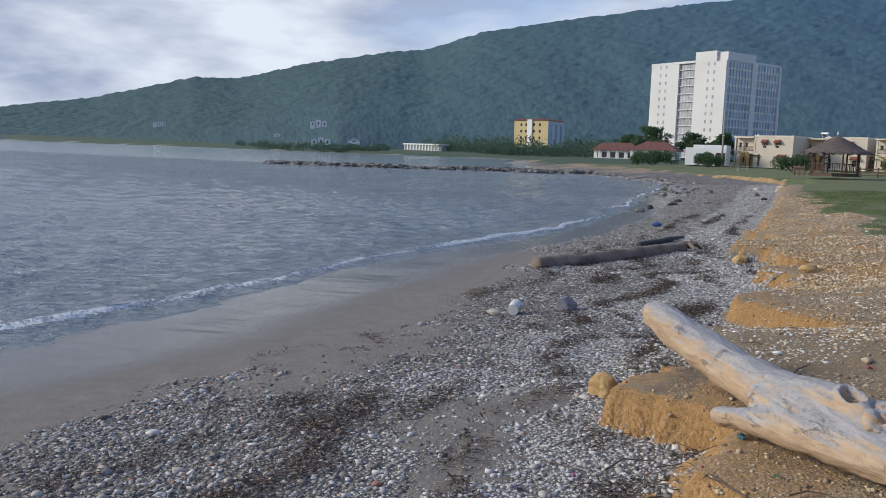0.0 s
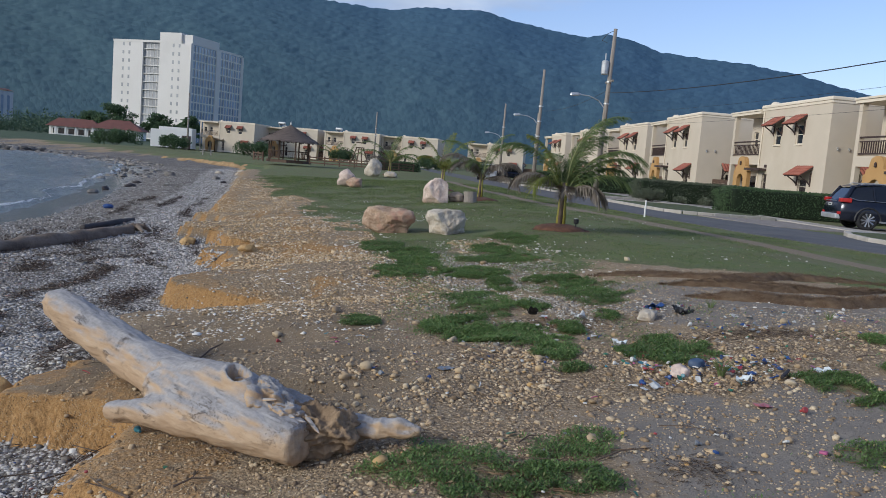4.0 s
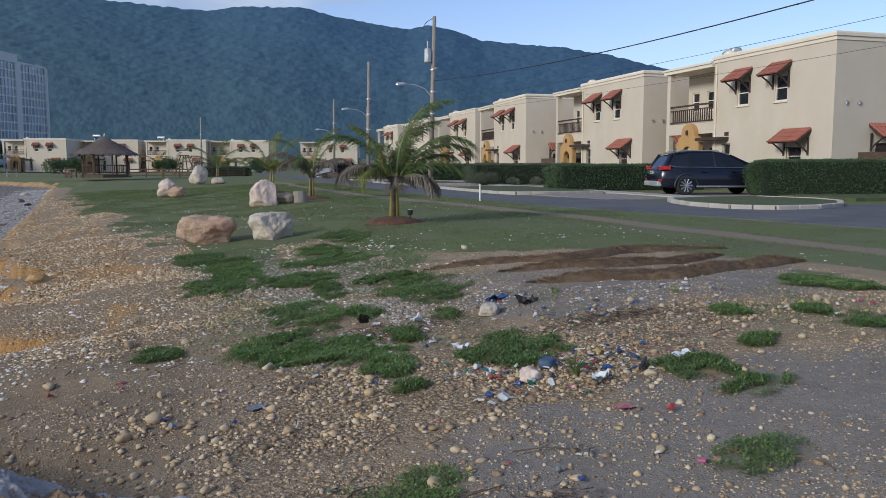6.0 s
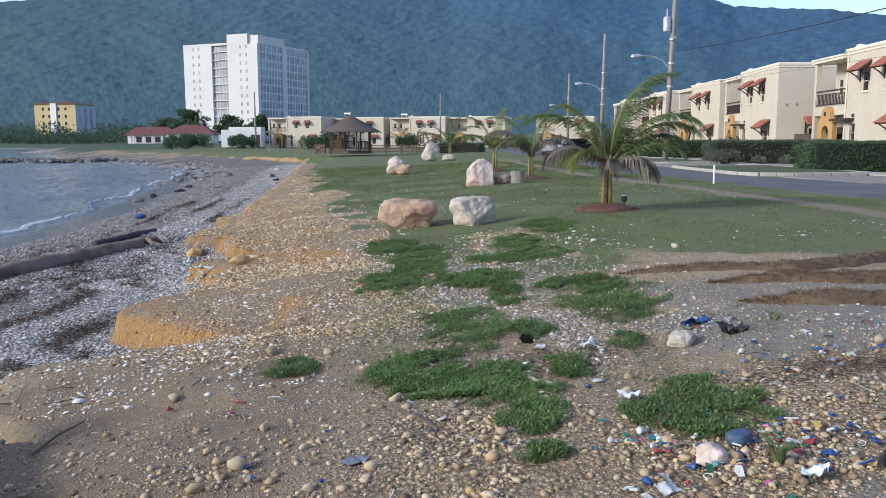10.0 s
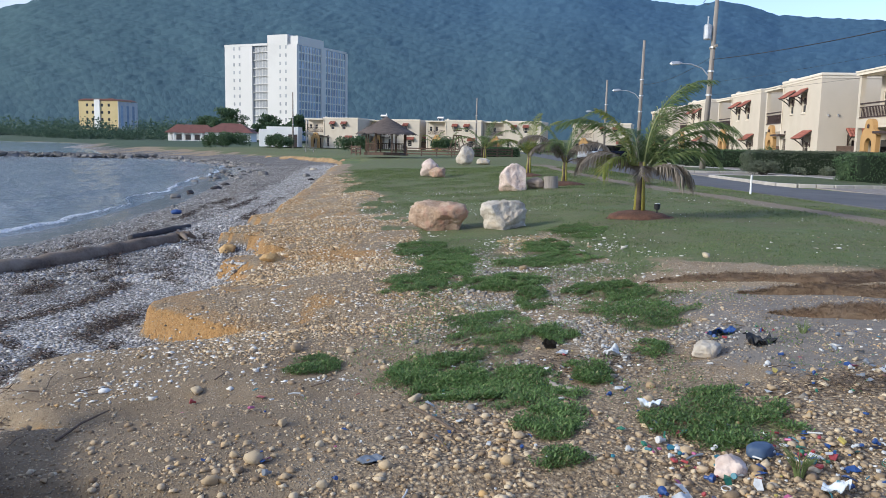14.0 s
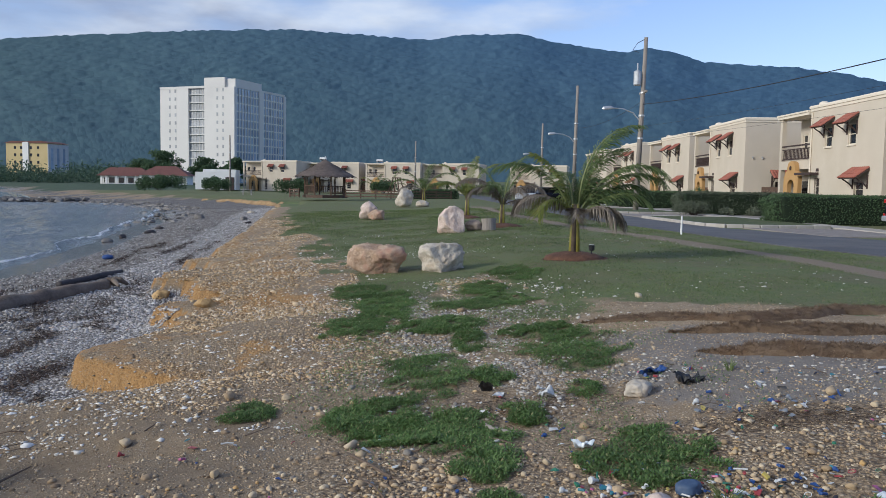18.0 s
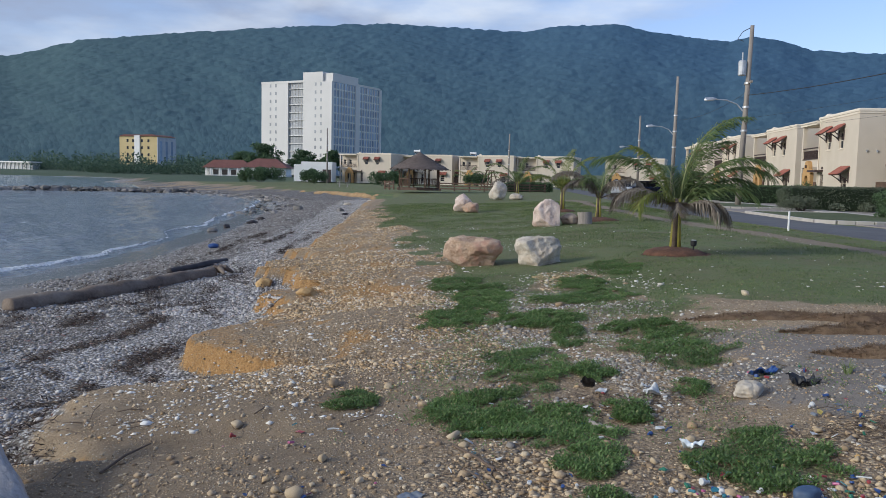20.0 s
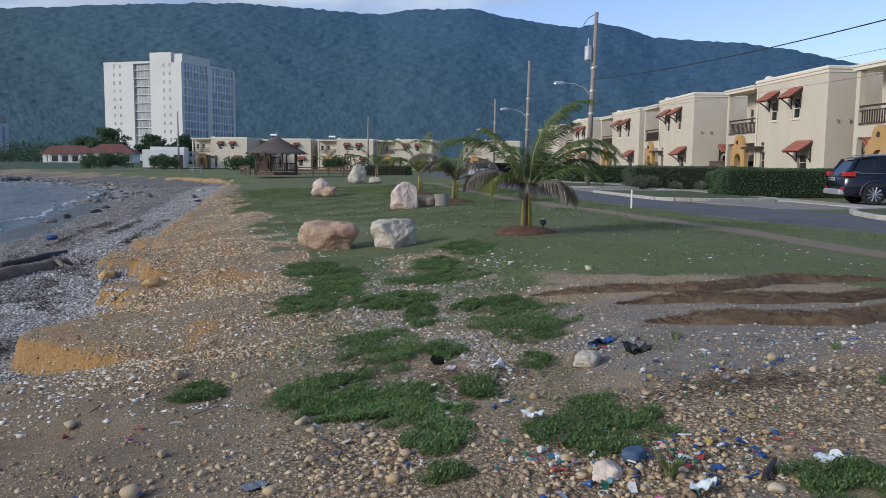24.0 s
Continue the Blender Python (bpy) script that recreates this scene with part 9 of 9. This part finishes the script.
for nm, a, b, r, mat_, lab in (("reed", (-0.31, 4.35), (0.0, 3.87), 0.008, TWIG, "long pale reed stalk on the soil"), ("plank", (0.47, 4.76), (0.60, 4.51), 0.016, POLEWOOD, "narrow grey plank among the creeping plants"), ("stick", (1.70, 3.08), (1.84, 3.26), 0.017, CHARRED, "thick blackened stick on the soil")):
    pts_ = [(a[0] + (b[0] - a[0]) * k / 6, a[1] + (b[1] - a[1]) * k / 6) for k in range(7)]
    thing(nm, pose(0, 0, 0), lab, "stick", "sticks", MB().tube([(x, y, hz(x, y) + r + 0.012) for x, y in pts_], [r * 0.8, r, r, r * 1.05, r, r * 0.9, r * 0.7], 7, squash=0.7), mat_)
for v, u, h_, k_ in ((1.37, 3.26, 0.15, 46), (2.23, 5.43, 0.10, 22), (3.1, 4.9, 0.08, 18)):
    tf = thing("grass_tuft", pose(v, u, hz(v, u)), "upright tuft of thin green grass among stones", "grass", "grass tufts")
    for k in range(k_):
        a_, l_ = float(R.uniform(0, 6.28)), float(R.uniform(0.5, 1.0)) * h_
        part("blade", MB().tube([(math.cos(a_) * 0.012, math.sin(a_) * 0.012, -0.01), (math.cos(a_) * 0.03, math.sin(a_) * 0.03, l_ * 0.6), (math.cos(a_) * (0.03 + l_ * 0.4), math.sin(a_) * (0.03 + l_ * 0.4), l_)], [0.0028, 0.0024, 0.0006], 3), BLADES, tf)
sheet_scrap("pink_scrap", 1.35, 2.62, (0.12, 0.10), plastic("faded_pink_plastic", (0.42, 0.14, 0.15)), "faded pink plastic scrap", 11, 20, 0.2)
sheet_scrap("net_tangle", 1.74, 5.57, (0.26, 0.10), P_BLUE, "tangle of blue net and rope", 12, 30, 0.6)


def sticks():
    spots = [(-0.16, 3.82, 0.30, 118, 0.010), (0.53, 4.42, 0.18, 130, 0.009), (-2.2, 4.35, 0.42, 75, 0.012), (0.3, 2.0, 0.35, 20, 0.007), (0.75, 2.3, 0.30, -12, 0.006)]
    for _ in range(36):
        spots.append((float(R.normal(-2.75, 0.45)), float(R.normal(2.4, 0.7)), float(R.uniform(0.15, 0.5)), float(R.uniform(0, 180)), float(R.uniform(0.004, 0.011))))
    for _ in range(24):
        spots.append((float(R.normal(-3.3, 0.35)), float(R.normal(5.0, 0.35)), float(R.uniform(0.1, 0.4)), float(R.uniform(0, 180)), float(R.uniform(0.003, 0.009))))
    for _ in range(60):
        spots.append((float(R.uniform(-3.8, 2.8)), float(R.uniform(1.3, 8)), float(R.uniform(0.06, 0.22)), float(R.uniform(0, 180)), float(R.uniform(0.003, 0.007))))
    for v, u, L, a, r in spots:
        c, r = float(R.normal() * 0.12) * L, r * 0.65
        mb = MB().tube([(-L / 2, 0, 0), (0, c, 0.012), (L / 2, 0, 0)], [r, r * 0.9, r * 0.5], 6)
        if R.uniform() < 0.4:
            mb.tube([(0, c, 0.012), (L * 0.2, c + L * 0.16, 0.03)], [r * 0.7, r * 0.3], 5)
        thing("stick", pose(v, u, hz(v, u) + r + 0.012, 0, float(R.normal() * 5), a), "thin dry stick washed up on the bank", "stick", "sticks", mb, TWIG)


sticks()


def wrack():
    """Dark seaweed scraps in lines along the gravel."""
    n = 250000
    u = 0.5 + 30 * R.uniform(0, 1, n) ** 1.5
    v = R.uniform(-9.5, -2.4, n)
    keep = (wrack_amount(v, u) > R.uniform(0.25, 1.0, n)) & (height(v, u) < -0.30)
    v, u = v[keep], u[keep]
    me = leaf_mesh("wrack", np.stack([v, u, height(v, u) + R.uniform(0.01, 0.045, len(v))], -1), R.uniform(0.018, 0.06, len(v)) * (1 + 0.03 * u), 0.14, NARROW_V)
    me.transform(ST)
    me.materials.append(WRACK)
    tagged(new("wrack", me), "dark dried seaweed scraps strewn over gravel", "seaweed", kind="stuff")


def twig_litter():
    """Thin sticks and stalks tangled in the wrack."""
    n = 46000
    u, v = 0.8 + 12 * R.uniform(0, 1, n) ** 1.4, R.uniform(-8, -2.2, n)
    keep = (wrack_amount(v, u) > R.uniform(0.3, 1.1, n)) & (height(v, u) < -0.24)
    v, u = v[keep], u[keep]
    k = len(v)
    a, L = R.uniform(0, np.pi, k), R.uniform(0.025, 0.11, k)
    m = np.zeros((k, 3, 3))
    r = R.uniform(0.0016, 0.0042, k)
    m[:, 0, 0], m[:, 1, 0], m[:, 2, 0] = np.cos(a) * L, np.sin(a) * L, R.normal(0, 0.18, k) * L
    m[:, 0, 1], m[:, 1, 1], m[:, 2, 2] = -np.sin(a) * r, np.cos(a) * r, r
    me = spread_mesh("twig_litter", OCT_V, OCT_F, m, np.stack([v, u, height(v, u) + R.uniform(0.012, 0.035, k)], -1))
    me.transform(ST)
    me.materials.append(TWIG)
    tagged(new("twig_litter", me), "tangled brown twigs and stalks on the gravel", "twigs", kind="stuff")


twig_litter()


def twig_heap(cv, cu, rv, ru, n):
    """A thin heap of dry stalks on the soil."""
    v, u = cv + R.normal(0, rv, n), cu + R.normal(0, ru, n)
    a, L, r = R.uniform(0, np.pi, n), R.uniform(0.012, 0.05, n), R.uniform(0.001, 0.0026, n)
    m = np.zeros((n, 3, 3))
    m[:, 0, 0], m[:, 1, 0], m[:, 2, 0] = np.cos(a) * L, np.sin(a) * L, R.normal(0, 0.2, n) * L
    m[:, 0, 1], m[:, 1, 1], m[:, 2, 2] = -np.sin(a) * r, np.cos(a) * r, r
    me = spread_mesh("twig_heap", OCT_V, OCT_F, m, np.stack([v, u, height(v, u) + R.uniform(0.002, 0.014, n)], -1))
    me.transform(ST)
    me.materials.append(TWIG)
    tagged(new("twig_heap", me), "thin heap of dry stalks on the soil", "twigs", kind="stuff")


HEAPS = ((0.60, 1.80, 0.12, 0.10, 260), (-0.35, 1.75, 0.16, 0.12, 500), (2.2, 4.3, 0.35, 0.12, 900), (0.75, 5.1, 0.3, 0.15, 700))
for heap in HEAPS:
    twig_heap(*heap)
WRACK = palette("dark_wrack", [(0.0, (0.018, 0.012, 0.010)), (0.6, (0.050, 0.030, 0.022)), (1.0, (0.11, 0.065, 0.045))])
wrack()
